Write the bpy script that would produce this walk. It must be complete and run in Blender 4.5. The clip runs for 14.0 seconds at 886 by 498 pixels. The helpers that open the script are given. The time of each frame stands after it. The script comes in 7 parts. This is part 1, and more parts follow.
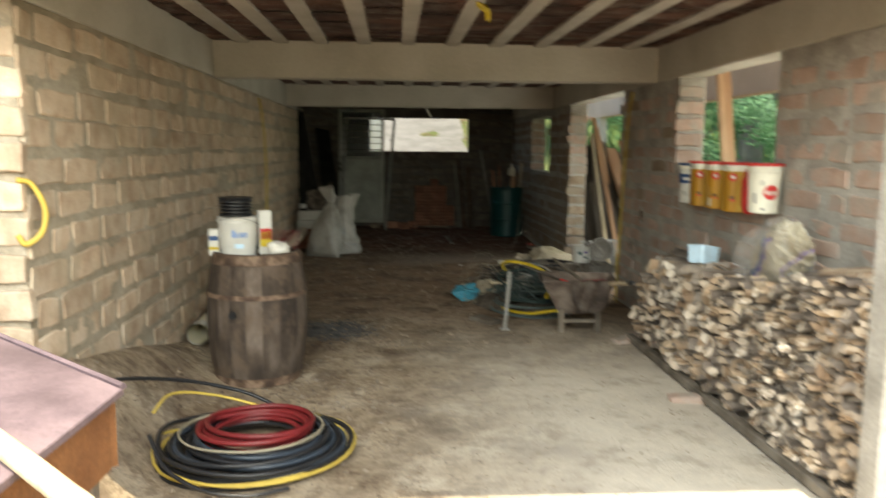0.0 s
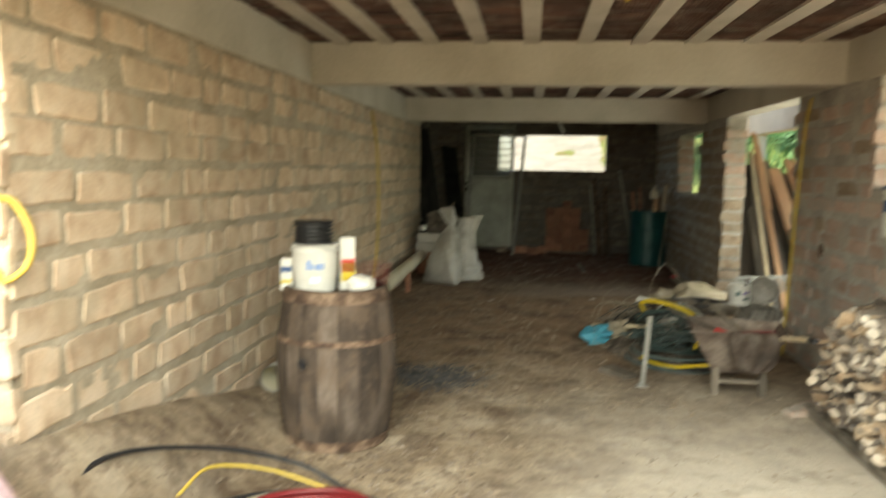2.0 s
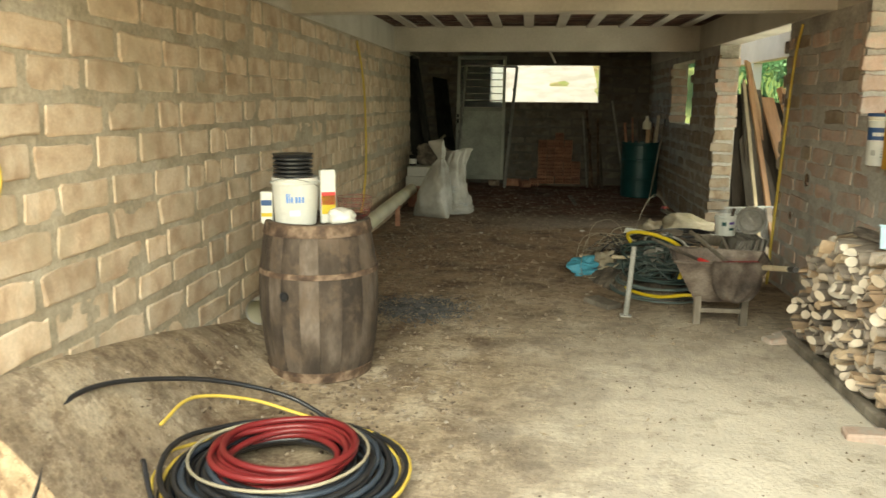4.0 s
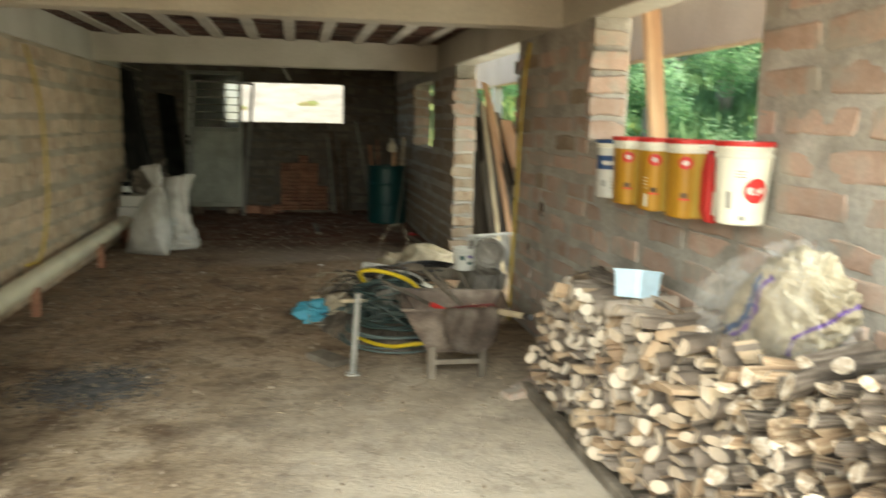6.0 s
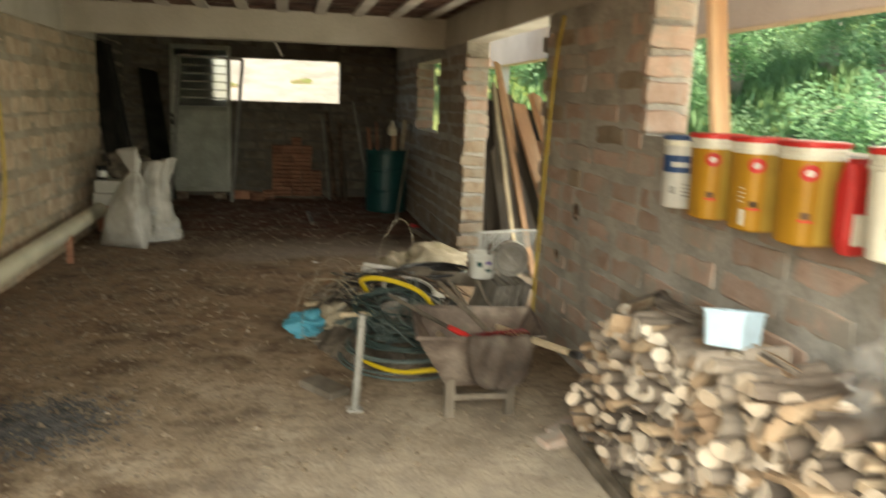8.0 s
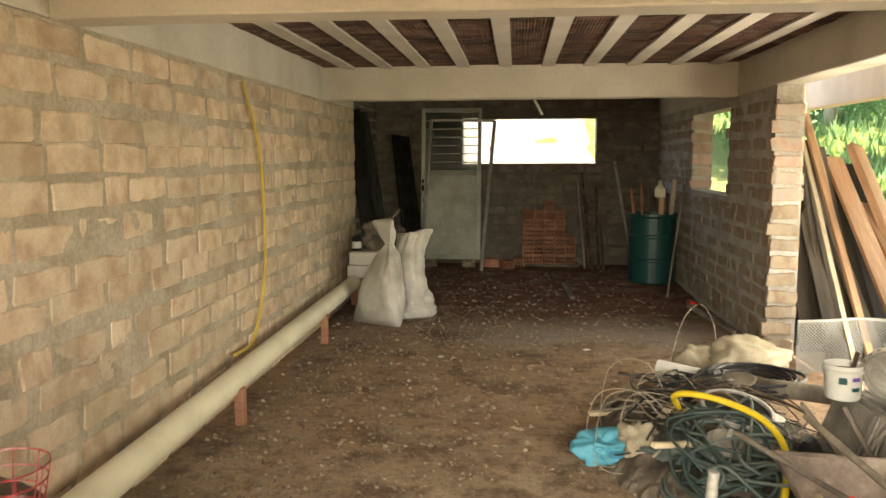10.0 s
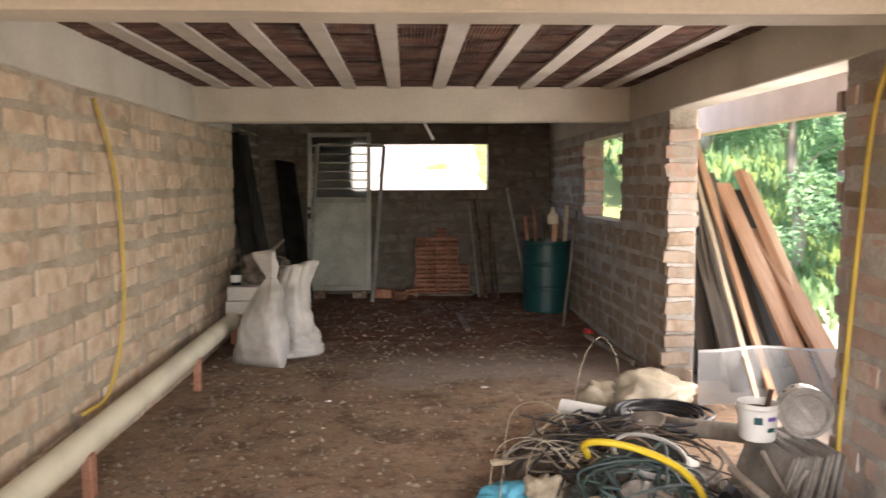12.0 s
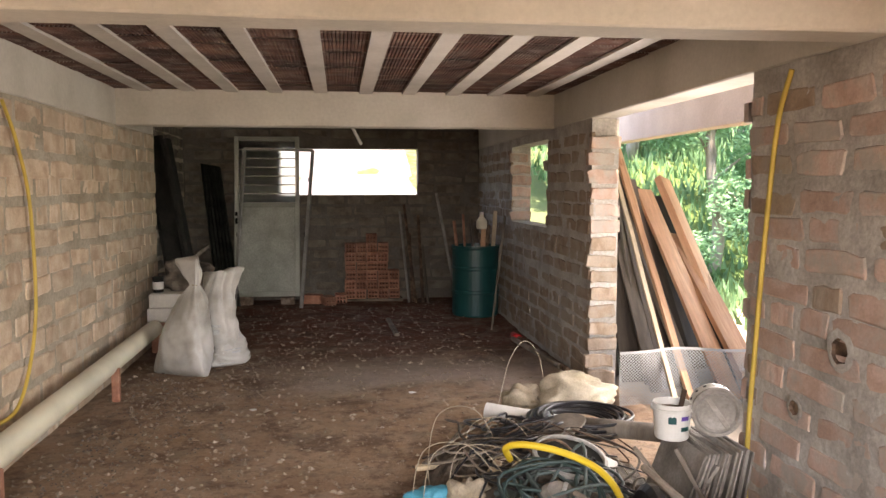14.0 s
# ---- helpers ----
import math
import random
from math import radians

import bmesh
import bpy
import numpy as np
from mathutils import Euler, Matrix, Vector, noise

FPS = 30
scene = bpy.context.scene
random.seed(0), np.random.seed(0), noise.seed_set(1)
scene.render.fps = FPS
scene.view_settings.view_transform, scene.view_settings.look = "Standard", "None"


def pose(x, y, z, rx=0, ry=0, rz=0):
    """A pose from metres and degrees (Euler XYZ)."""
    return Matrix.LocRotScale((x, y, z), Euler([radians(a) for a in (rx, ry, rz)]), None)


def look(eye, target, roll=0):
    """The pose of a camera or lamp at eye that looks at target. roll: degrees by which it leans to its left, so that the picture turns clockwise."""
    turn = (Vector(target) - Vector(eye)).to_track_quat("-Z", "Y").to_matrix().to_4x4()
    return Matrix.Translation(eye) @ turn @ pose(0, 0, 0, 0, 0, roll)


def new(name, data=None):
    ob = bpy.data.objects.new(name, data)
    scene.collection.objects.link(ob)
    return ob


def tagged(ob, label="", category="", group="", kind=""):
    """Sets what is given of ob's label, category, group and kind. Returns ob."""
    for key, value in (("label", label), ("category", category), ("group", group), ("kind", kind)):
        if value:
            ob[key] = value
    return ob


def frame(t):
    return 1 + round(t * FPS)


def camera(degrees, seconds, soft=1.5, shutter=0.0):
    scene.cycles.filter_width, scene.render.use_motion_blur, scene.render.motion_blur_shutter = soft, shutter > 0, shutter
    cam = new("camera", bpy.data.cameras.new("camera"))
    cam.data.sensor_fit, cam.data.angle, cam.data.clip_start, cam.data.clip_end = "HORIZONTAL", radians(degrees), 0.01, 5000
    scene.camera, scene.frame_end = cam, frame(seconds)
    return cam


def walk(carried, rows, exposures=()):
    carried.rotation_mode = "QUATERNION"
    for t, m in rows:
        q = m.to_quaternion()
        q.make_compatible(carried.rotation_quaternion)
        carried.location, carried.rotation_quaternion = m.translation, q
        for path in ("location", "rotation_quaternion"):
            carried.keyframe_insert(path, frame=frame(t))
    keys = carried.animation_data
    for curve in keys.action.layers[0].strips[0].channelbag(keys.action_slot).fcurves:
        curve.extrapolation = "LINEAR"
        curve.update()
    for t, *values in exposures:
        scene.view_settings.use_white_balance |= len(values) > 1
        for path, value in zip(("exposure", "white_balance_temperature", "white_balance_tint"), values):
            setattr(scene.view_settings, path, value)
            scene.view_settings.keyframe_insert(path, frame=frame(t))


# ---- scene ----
cam = camera(59.8, 14.0, shutter=0.5)
PATH = [
    (0, (-0.334, -0.794, 1.529), (-0.208, 1.185, 1.273), 0.5),
    (0.5, (-0.27, -0.522, 1.582), (-0.355, 1.47, 1.415), 1.5),
    (1, (-0.177, -0.218, 1.58), (-0.225, 1.778, 1.466), 1.9),
    (1.5, (-0.153, 0.079, 1.572), (-0.188, 2.074, 1.436), 2.4),
    (2, (-0.191, 0.228, 1.503), (-0.417, 2.204, 1.295), 0.9),
    (2.2, (-0.218, 0.186, 1.461), (-0.526, 2.139, 1.162), 0.7),
    (4.3, (-0.059, 0.274, 1.495), (-0.217, 2.232, 1.118), 0.4),
    (4.5, (-0.025, 0.347, 1.496), (-0.083, 2.314, 1.138), 0.3),
    (5, (0.034, 0.658, 1.517), (0.243, 2.618, 1.18), 0.7),
    (5.5, (0.12, 0.907, 1.526), (0.385, 2.867, 1.231), 1.4),
    (6, (0.283, 1.154, 1.504), (0.66, 3.092, 1.185), 1.1),
    (6.5, (0.433, 1.367, 1.444), (1.248, 3.132, 0.97), 1.7),
    (7, (0.416, 1.494, 1.466), (1.322, 3.198, 0.941), 3.0),
    (7.5, (0.431, 1.693, 1.473), (1.15, 3.498, 0.997), 3.3),
    (8, (0.283, 1.961, 1.539), (0.68, 3.886, 1.169), 1.9),
    (8.5, (0.176, 2.247, 1.585), (0.416, 4.21, 1.282), 0.7),
    (9, (0.072, 2.525, 1.582), (0.055, 4.501, 1.274), -0.0),
    (9.2, (0.052, 2.617, 1.581), (-0.063, 4.592, 1.285), 0.3),
    (11.3, (-0.133, 3.471, 1.566), (-0.343, 5.452, 1.387), -0.3),
    (11.5, (-0.108, 3.464, 1.572), (-0.232, 5.453, 1.397), -0.6),
    (12, (-0.036, 3.477, 1.576), (0.056, 5.467, 1.407), -0.3),
    (12.5, (-0.005, 3.479, 1.585), (0.21, 5.46, 1.412), -0.4),
    (13, (-0.001, 3.476, 1.57), (0.245, 5.454, 1.398), -0.2),
    (13.5, (0.021, 3.457, 1.58), (0.282, 5.433, 1.413), -0.3),
    (14, (0.016, 3.461, 1.584), (0.279, 5.438, 1.426), -0.1),
]
EXPOSURES = [(0.0, 1.2, 7700, 3), (0.6, 1.3, 8000, 3), (1.0, 1.45, 8300, -1), (1.5, 1.85, 8300, -2), (2.2, 1.85, 8400, 1), (4.5, 1.88, 9000, -3), (5.6, 1.98, 9200, 0), (6.5, 1.8, 6500, 1), (7.4, 1.76, 6700, 1), (8.2, 2.1, 9600, 6), (9.2, 2.85, 10600, 4), (11.3, 2.9, 7600, 23), (14.0, 2.9, 7600, 23)]

walk(cam, [(t, look(eye, target, roll)) for t, eye, target, roll in PATH], EXPOSURES)

# ---- daylight ----
world = bpy.data.worlds.new("sky_world")
scene.world = world
world.use_nodes = True
wn = world.node_tree.nodes
sky = wn.new("ShaderNodeTexSky")
sky.sky_type = "NISHITA"
sky.sun_disc = False
SUN_ELEVATION, SUN_AZIMUTH = radians(77), radians(177)
sky.sun_elevation = SUN_ELEVATION
sky.sun_rotation = SUN_AZIMUTH
world.node_tree.links.new(sky.outputs[0], wn["Background"].inputs[0])
wn["Background"].inputs[1].default_value = 0.15
sun = new("sun", bpy.data.lights.new("sun", "SUN"))
sun.data.energy = 4.5
sun.data.angle = radians(0.5)
sun.data.color = (1.0, 0.93, 0.82)
sun_from = Vector((math.sin(SUN_AZIMUTH) * math.cos(SUN_ELEVATION), math.cos(SUN_AZIMUTH) * math.cos(SUN_ELEVATION), math.sin(SUN_ELEVATION)))
sun.matrix_world = look(sun_from * 30, (0, 0, 0))


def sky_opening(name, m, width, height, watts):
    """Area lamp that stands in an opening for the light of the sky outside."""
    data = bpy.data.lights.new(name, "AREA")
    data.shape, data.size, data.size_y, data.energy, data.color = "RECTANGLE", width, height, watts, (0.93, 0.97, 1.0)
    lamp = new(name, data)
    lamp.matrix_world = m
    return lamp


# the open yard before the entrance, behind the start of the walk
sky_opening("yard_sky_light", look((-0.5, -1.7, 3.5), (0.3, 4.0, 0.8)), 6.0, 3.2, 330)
# the garden side, through the wide doorway and the window opening
sky_opening("doorway_sky_light", look((2.6, 7.85, 0.95), (-1.9, 7.95, 0.75)), 1.6, 1.2, 11)
sky_opening("window_sky_light", look((2.6, 4.55, 1.75), (-1.9, 4.62, 0.7)), 1.1, 0.5, 2.2)

# ---- materials ----
def surface(name, tones, scale=6.0, fine=60.0, rough=0.85, metal=0.0, bump=0.3, bump_scale=None, vary=0.25, stretch=(1, 1, 1), spread=(0.35, 0.65), world_space=False, transmission=0.0, spec=0.4, speck=(0.72, 1.25)):
    """Mottled surface of two or three tones with grain, stains and relief."""
    m = bpy.data.materials.new(name)
    m.use_nodes = True
    t = m.node_tree
    n, link = t.nodes, t.links.new
    b = n["Principled BSDF"]
    coord = n.new("ShaderNodeTexCoord")
    info = n.new("ShaderNodeObjectInfo")
    shift = n.new("ShaderNodeVectorMath")
    shift.operation = "MULTIPLY_ADD"
    shift.inputs[1].default_value = stretch
    spread_out = n.new("ShaderNodeVectorMath")
    spread_out.operation = "SCALE"
    spread_out.inputs[0].default_value = (31.0, 17.0, 23.0)
    link(info.outputs["Random"], spread_out.inputs["Scale"])
    if world_space:
        geo = n.new("ShaderNodeNewGeometry")
        link(geo.outputs["Position"], shift.inputs[0])
    else:
        link(coord.outputs["Object"], shift.inputs[0])
        link(spread_out.outputs[0], shift.inputs[2])
    big = n.new("ShaderNodeTexNoise")
    big.inputs["Scale"].default_value, big.inputs["Detail"].default_value = scale, 5
    small = n.new("ShaderNodeTexNoise")
    small.inputs["Scale"].default_value, small.inputs["Detail"].default_value, small.inputs["Roughness"].default_value = fine, 4, 0.7
    link(shift.outputs[0], big.inputs["Vector"])
    link(shift.outputs[0], small.inputs["Vector"])
    ramp = n.new("ShaderNodeValToRGB")
    ramp.color_ramp.elements[0].position, ramp.color_ramp.elements[1].position = spread
    ramp.color_ramp.elements[0].color = (*tones[0], 1)
    ramp.color_ramp.elements[1].color = (*tones[-1], 1)
    if len(tones) == 3:
        e = ramp.color_ramp.elements.new((spread[0] + spread[1]) / 2)
        e.color = (*tones[1], 1)
    link(big.outputs["Fac"], ramp.inputs["Fac"])
    hsv = n.new("ShaderNodeHueSaturation")
    val = n.new("ShaderNodeMapRange")
    val.inputs["To Min"].default_value, val.inputs["To Max"].default_value = 1 - vary, 1 + vary
    link(info.outputs["Random"], val.inputs["Value"])
    grain = n.new("ShaderNodeMapRange")
    grain.inputs["From Min"].default_value, grain.inputs["From Max"].default_value = 0.25, 0.75
    grain.inputs["To Min"].default_value, grain.inputs["To Max"].default_value = speck
    link(small.outputs["Fac"], grain.inputs["Value"])
    mul = n.new("ShaderNodeMath")
    mul.operation = "MULTIPLY"
    link(val.outputs[0], mul.inputs[0])
    link(grain.outputs[0], mul.inputs[1])
    link(mul.outputs[0], hsv.inputs["Value"])
    link(ramp.outputs["Color"], hsv.inputs["Color"])
    link(hsv.outputs[0], b.inputs["Base Color"])
    b.inputs["Roughness"].default_value = rough
    b.inputs["Metallic"].default_value = metal
    b.inputs["Specular IOR Level"].default_value = spec
    b.inputs["Transmission Weight"].default_value = transmission
    if bump:
        bn = n.new("ShaderNodeBump")
        bn.inputs["Strength"].default_value, bn.inputs["Distance"].default_value = bump, 0.01
        src = small
        if bump_scale:
            src = n.new("ShaderNodeTexNoise")
            src.inputs["Scale"].default_value, src.inputs["Detail"].default_value = bump_scale, 6
            link(shift.outputs[0], src.inputs["Vector"])
        link(src.outputs["Fac"], bn.inputs["Height"])
        link(bn.outputs[0], b.inputs["Normal"])
    return m


def plain(name, colour, rough=0.5, metal=0.0, vary=0.05, bump=0.05, fine=80.0, **k):
    c = Vector(colour)
    return surface(name, (tuple(c * 0.86), tuple(c), tuple(c * 1.08)), rough=rough, metal=metal, vary=vary, bump=bump, fine=fine, speck=(0.94, 1.05), **k)


M_BRICK = surface("clay_brick", ((0.40, 0.285, 0.20), (0.51, 0.39, 0.285), (0.57, 0.465, 0.36)), scale=7, fine=70, bump=0.6, bump_scale=22, vary=0.16, speck=(0.84, 1.14))
# greyer brick, also toned down for the weak light on the far east wall
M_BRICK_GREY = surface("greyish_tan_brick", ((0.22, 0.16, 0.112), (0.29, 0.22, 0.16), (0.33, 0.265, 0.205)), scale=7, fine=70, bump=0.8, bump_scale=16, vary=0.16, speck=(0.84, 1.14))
# grey brick and cement, colour darkened to stand in for shade at the back
M_BRICK_SHADED = surface("shade_darkened_brick", ((0.10, 0.082, 0.062), (0.155, 0.13, 0.10), (0.20, 0.175, 0.14)), scale=7, fine=70, bump=0.5, vary=0.2)
M_CEMENT_SHADED = surface("shade_darkened_cement", ((0.09, 0.08, 0.066), (0.13, 0.118, 0.10)), scale=4, fine=45, bump=0.6, bump_scale=30, vary=0, world_space=True)
M_BRICK_PINK = surface("pink_clay_brick", ((0.36, 0.247, 0.195), (0.425, 0.305, 0.25), (0.40, 0.33, 0.285)), scale=7, fine=70, bump=0.9, bump_scale=16, vary=0.18, speck=(0.82, 1.15))
M_MORTAR = surface("lime_mortar", ((0.28, 0.235, 0.175), (0.355, 0.305, 0.235), (0.41, 0.36, 0.29)), scale=4, fine=45, bump=0.7, bump_scale=30, vary=0, world_space=True)
M_CEMENT = surface("cement_mortar", ((0.27, 0.25, 0.222), (0.36, 0.335, 0.302), (0.43, 0.405, 0.37)), scale=4, fine=45, bump=0.7, bump_scale=30, vary=0, world_space=True)
M_CONCRETE = surface("whitewashed_concrete", ((0.43, 0.40, 0.34), (0.50, 0.47, 0.41), (0.54, 0.51, 0.45)), scale=2.2, fine=35, bump=0.25, bump_scale=18, vary=0, world_space=True, spread=(0.3, 0.7), speck=(0.9, 1.08))
M_JOIST = surface("precast_joist_concrete", ((0.42, 0.385, 0.34), (0.51, 0.475, 0.43)), scale=3, fine=40, speck=(0.88, 1.1), bump=0.2, vary=0, world_space=True)
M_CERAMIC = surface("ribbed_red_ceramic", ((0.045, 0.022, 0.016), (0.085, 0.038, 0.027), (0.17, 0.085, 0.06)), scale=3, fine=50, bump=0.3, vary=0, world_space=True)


def dirt_material():
    m = surface("trodden_dirt", ((0.17, 0.125, 0.085), (0.32, 0.25, 0.175), (0.44, 0.37, 0.285)), scale=2.6, fine=42, bump=0.55, bump_scale=55, vary=0, world_space=True, rough=0.95, spread=(0.28, 0.72), spec=0.2, speck=(0.6, 1.35))
    t = m.node_tree
    n, link = t.nodes, t.links.new
    b = n["Principled BSDF"]
    base = b.inputs["Base Color"].links[0].from_socket
    geo = n.new("ShaderNodeNewGeometry")
    sep = n.new("ShaderNodeSeparateXYZ")
    link(geo.outputs["Position"], sep.inputs[0])
    wob = n.new("ShaderNodeTexNoise")
    wob.inputs["Scale"].default_value, wob.inputs["Detail"].default_value = 1.3, 6
    link(geo.outputs["Position"], wob.inputs["Vector"])

    def zone(socket, lo, hi, wobble):
        add = n.new("ShaderNodeMath")
        add.operation = "MULTIPLY_ADD"
        link(wob.outputs["Fac"], add.inputs[0])
        add.inputs[1].default_value = wobble
        link(socket, add.inputs[2])
        r = n.new("ShaderNodeMapRange")
        r.interpolation_type = "SMOOTHSTEP"
        r.inputs["From Min"].default_value, r.inputs["From Max"].default_value = lo + wobble / 2, hi + wobble / 2
        link(add.outputs[0], r.inputs["Value"])
        return r.outputs[0]

    def blend(fac, colour, a):
        mix = n.new("ShaderNodeMix")
        mix.data_type = "RGBA"
        link(fac, mix.inputs[0])
        link(a, mix.inputs[6])
        mix.inputs[7].default_value = (*colour, 1)
        return mix.outputs[2]

    def times(a, c, k=1.0):
        q = n.new("ShaderNodeMath")
        q.operation = "MULTIPLY"
        link(a, q.inputs[0])
        if isinstance(c, float):
            q.inputs[1].default_value = c
        else:
            link(c, q.inputs[1])
        return q.outputs[0]
    # browner earth further in, red soil in the far corner, pale cement dust by the firewood
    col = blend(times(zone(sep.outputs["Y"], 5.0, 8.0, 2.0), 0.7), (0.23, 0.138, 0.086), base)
    # extra darkening over the brown earth, painted for the dim far end
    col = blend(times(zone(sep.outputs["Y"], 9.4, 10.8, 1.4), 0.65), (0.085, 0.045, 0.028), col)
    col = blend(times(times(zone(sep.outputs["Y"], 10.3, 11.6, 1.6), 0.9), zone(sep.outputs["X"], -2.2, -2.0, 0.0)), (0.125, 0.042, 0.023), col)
    col = blend(times(zone(sep.outputs["Y"], 14.4, 14.7, 0.2), 0.9), (0.06, 0.10, 0.025), col)
    def patches(scale, detail, lo, hi, amount):
        tex = n.new("ShaderNodeTexNoise")
        tex.inputs["Scale"].default_value, tex.inputs["Detail"].default_value, tex.inputs["Roughness"].default_value = scale, detail, 0.72
        link(geo.outputs["Position"], tex.inputs["Vector"])
        r = n.new("ShaderNodeMapRange")
        r.inputs["From Min"].default_value, r.inputs["From Max"].default_value, r.inputs["To Max"].default_value = lo, hi, amount
        link(tex.outputs["Fac"], r.inputs["Value"])
        return r.outputs[0]
    # trodden dark earth, scuffed paler earth and pale grit
    col = blend(patches(1.9, 12, 0.50, 0.60, 0.7), (0.07, 0.042, 0.027), col)
    col = blend(patches(3.4, 12, 0.50, 0.60, 0.45), (0.30, 0.235, 0.17), col)
    col = blend(patches(11, 10, 0.50, 0.58, 0.5), (0.085, 0.05, 0.032), col)
    col = blend(patches(34, 6, 0.61, 0.69, 0.45), (0.42, 0.35, 0.275), col)
    porch = times(zone(sep.outputs["X"], 2.15, 2.35, 0.1), 0.92)
    col = blend(porch, (0.33, 0.27, 0.21), col)
    band = n.new("ShaderNodeMapRange")
    band.inputs["From Min"].default_value, band.inputs["From Max"].default_value = 10.7, 9.9
    link(sep.outputs["Y"], band.inputs["Value"])
    lime = times(times(zone(sep.outputs["Y"], 9.1, 9.8, 1.6), band.outputs[0]), zone(sep.outputs["X"], -0.9, 0.2, 1.6))
    col = blend(times(lime, 0.6), (0.30, 0.26, 0.225), col)
    dust = times(zone(sep.outputs["X"], -0.6, 0.9, 0.9), zone(sep.outputs["Y"], 1.0, 2.2, 0.6))
    near = n.new("ShaderNodeMapRange")
    near.inputs["From Min"].default_value, near.inputs["From Max"].default_value = 6.2, 4.0
    link(sep.outputs["Y"], near.inputs["Value"])
    col = blend(times(times(dust, near.outputs[0]), 0.72), (0.58, 0.53, 0.455), col)
    col = blend(patches(4.5, 12, 0.52, 0.62, 0.4), (0.20, 0.16, 0.12), col)
    col = blend(times(times(zone(sep.outputs["Y"], 12.6, 13.4, 0.6), zone(sep.outputs["X"], 2.3, 2.5, 0.0)), 0.85), (0.06, 0.10, 0.025), col)
    col = blend(times(zone(sep.outputs["X"], 5.2, 6.2, 0.8), 0.85), (0.06, 0.10, 0.025), col)
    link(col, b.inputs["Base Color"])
    # trodden lumps over the fine grain
    lumps = n.new("ShaderNodeTexNoise")
    lumps.inputs["Scale"].default_value, lumps.inputs["Detail"].default_value, lumps.inputs["Roughness"].default_value = 7.0, 9, 0.65
    link(geo.outputs["Position"], lumps.inputs["Vector"])
    heave = n.new("ShaderNodeBump")
    heave.inputs["Strength"].default_value, heave.inputs["Distance"].default_value = 0.35, 0.03
    link(lumps.outputs["Fac"], heave.inputs["Height"])
    link(b.inputs["Normal"].links[0].from_socket, heave.inputs["Normal"])
    link(heave.outputs[0], b.inputs["Normal"])
    return m


M_DIRT = dirt_material()


def smear(m, colour, scale=2.6, amount=0.75):
    """Mortar wiped over the face of a surface in patches."""
    t = m.node_tree
    n, link = t.nodes, t.links.new
    b = n["Principled BSDF"]
    base = b.inputs["Base Color"].links[0].from_socket
    geo = n.new("ShaderNodeNewGeometry")
    tex = n.new("ShaderNodeTexNoise")
    tex.inputs["Scale"].default_value, tex.inputs["Detail"].default_value, tex.inputs["Roughness"].default_value = scale, 9, 0.68
    link(geo.outputs["Position"], tex.inputs["Vector"])
    r = n.new("ShaderNodeMapRange")
    r.inputs["From Min"].default_value, r.inputs["From Max"].default_value, r.inputs["To Max"].default_value = 0.50, 0.60, amount
    link(tex.outputs["Fac"], r.inputs["Value"])
    mix = n.new("ShaderNodeMix")
    mix.data_type = "RGBA"
    link(r.outputs[0], mix.inputs[0])
    link(base, mix.inputs[6])
    mix.inputs[7].default_value = (*colour, 1)
    link(mix.outputs[2], b.inputs["Base Color"])


smear(M_BRICK, (0.36, 0.295, 0.21), 2.4, 0.5)
smear(M_BRICK_PINK, (0.33, 0.305, 0.265), 4.2, 0.85)
smear(M_BRICK_GREY, (0.29, 0.26, 0.215), 2.8, 0.7)
smear(M_CERAMIC, (0.26, 0.22, 0.19), 7.0, 0.45)
M_STONE = surface("rubble_stone", ((0.09, 0.06, 0.042), (0.19, 0.14, 0.10), (0.33, 0.27, 0.215)), scale=9, bump=0.4, vary=0.3)
M_GRAVEL = surface("dark_gravel", ((0.05, 0.05, 0.05), (0.09, 0.09, 0.09), (0.14, 0.135, 0.13)), scale=9, bump=0.4, vary=0.3)

# ---- helpers for building ----
def mesh_of(name, bm, material, smooth=False):
    me = bpy.data.meshes.new(name)
    bmesh.ops.recalc_face_normals(bm, faces=bm.faces)
    bm.to_mesh(me)
    bm.free()
    for mt in (material if isinstance(material, (list, tuple)) else [material]):
        me.materials.append(mt)
    if smooth:
        me.polygons.foreach_set("use_smooth", [True] * len(me.polygons))
    return me


def part(name, bm, material, parent=None, label="", m=None, smooth=False):
    ob = new(name, mesh_of(name, bm, material, smooth))
    if parent:
        ob.parent = parent
    if m:
        ob.matrix_basis = m
    return tagged(ob, label)


def thing(name, m, label, category, group=""):
    ob = new(name)
    ob.empty_display_size = 0.1
    ob.matrix_basis = m
    return tagged(ob, label, category, group)


def box_bm(x0, y0, z0, x1, y1, z1, bevel=0.0, bm=None, seg=1):
    out = bm or bmesh.new()
    made = bmesh.ops.create_cube(out, size=1)["verts"]
    for v in made:
        v.co = Vector(((x0 + x1) / 2 + v.co.x * (x1 - x0), (y0 + y1) / 2 + v.co.y * (y1 - y0), (z0 + z1) / 2 + v.co.z * (z1 - z0)))
    if bevel:
        edges = list({e for v in made for e in v.link_edges})
        bmesh.ops.bevel(out, geom=edges, offset=bevel, segments=seg, affect="EDGES", profile=0.6)
    return out


def rough_up(bm, amount, scale=3.0, seed=0.0):
    for v in bm.verts:
        v.co += noise.noise_vector(v.co * scale + Vector((seed, seed * 1.7, seed * 0.3))) * amount
    return bm


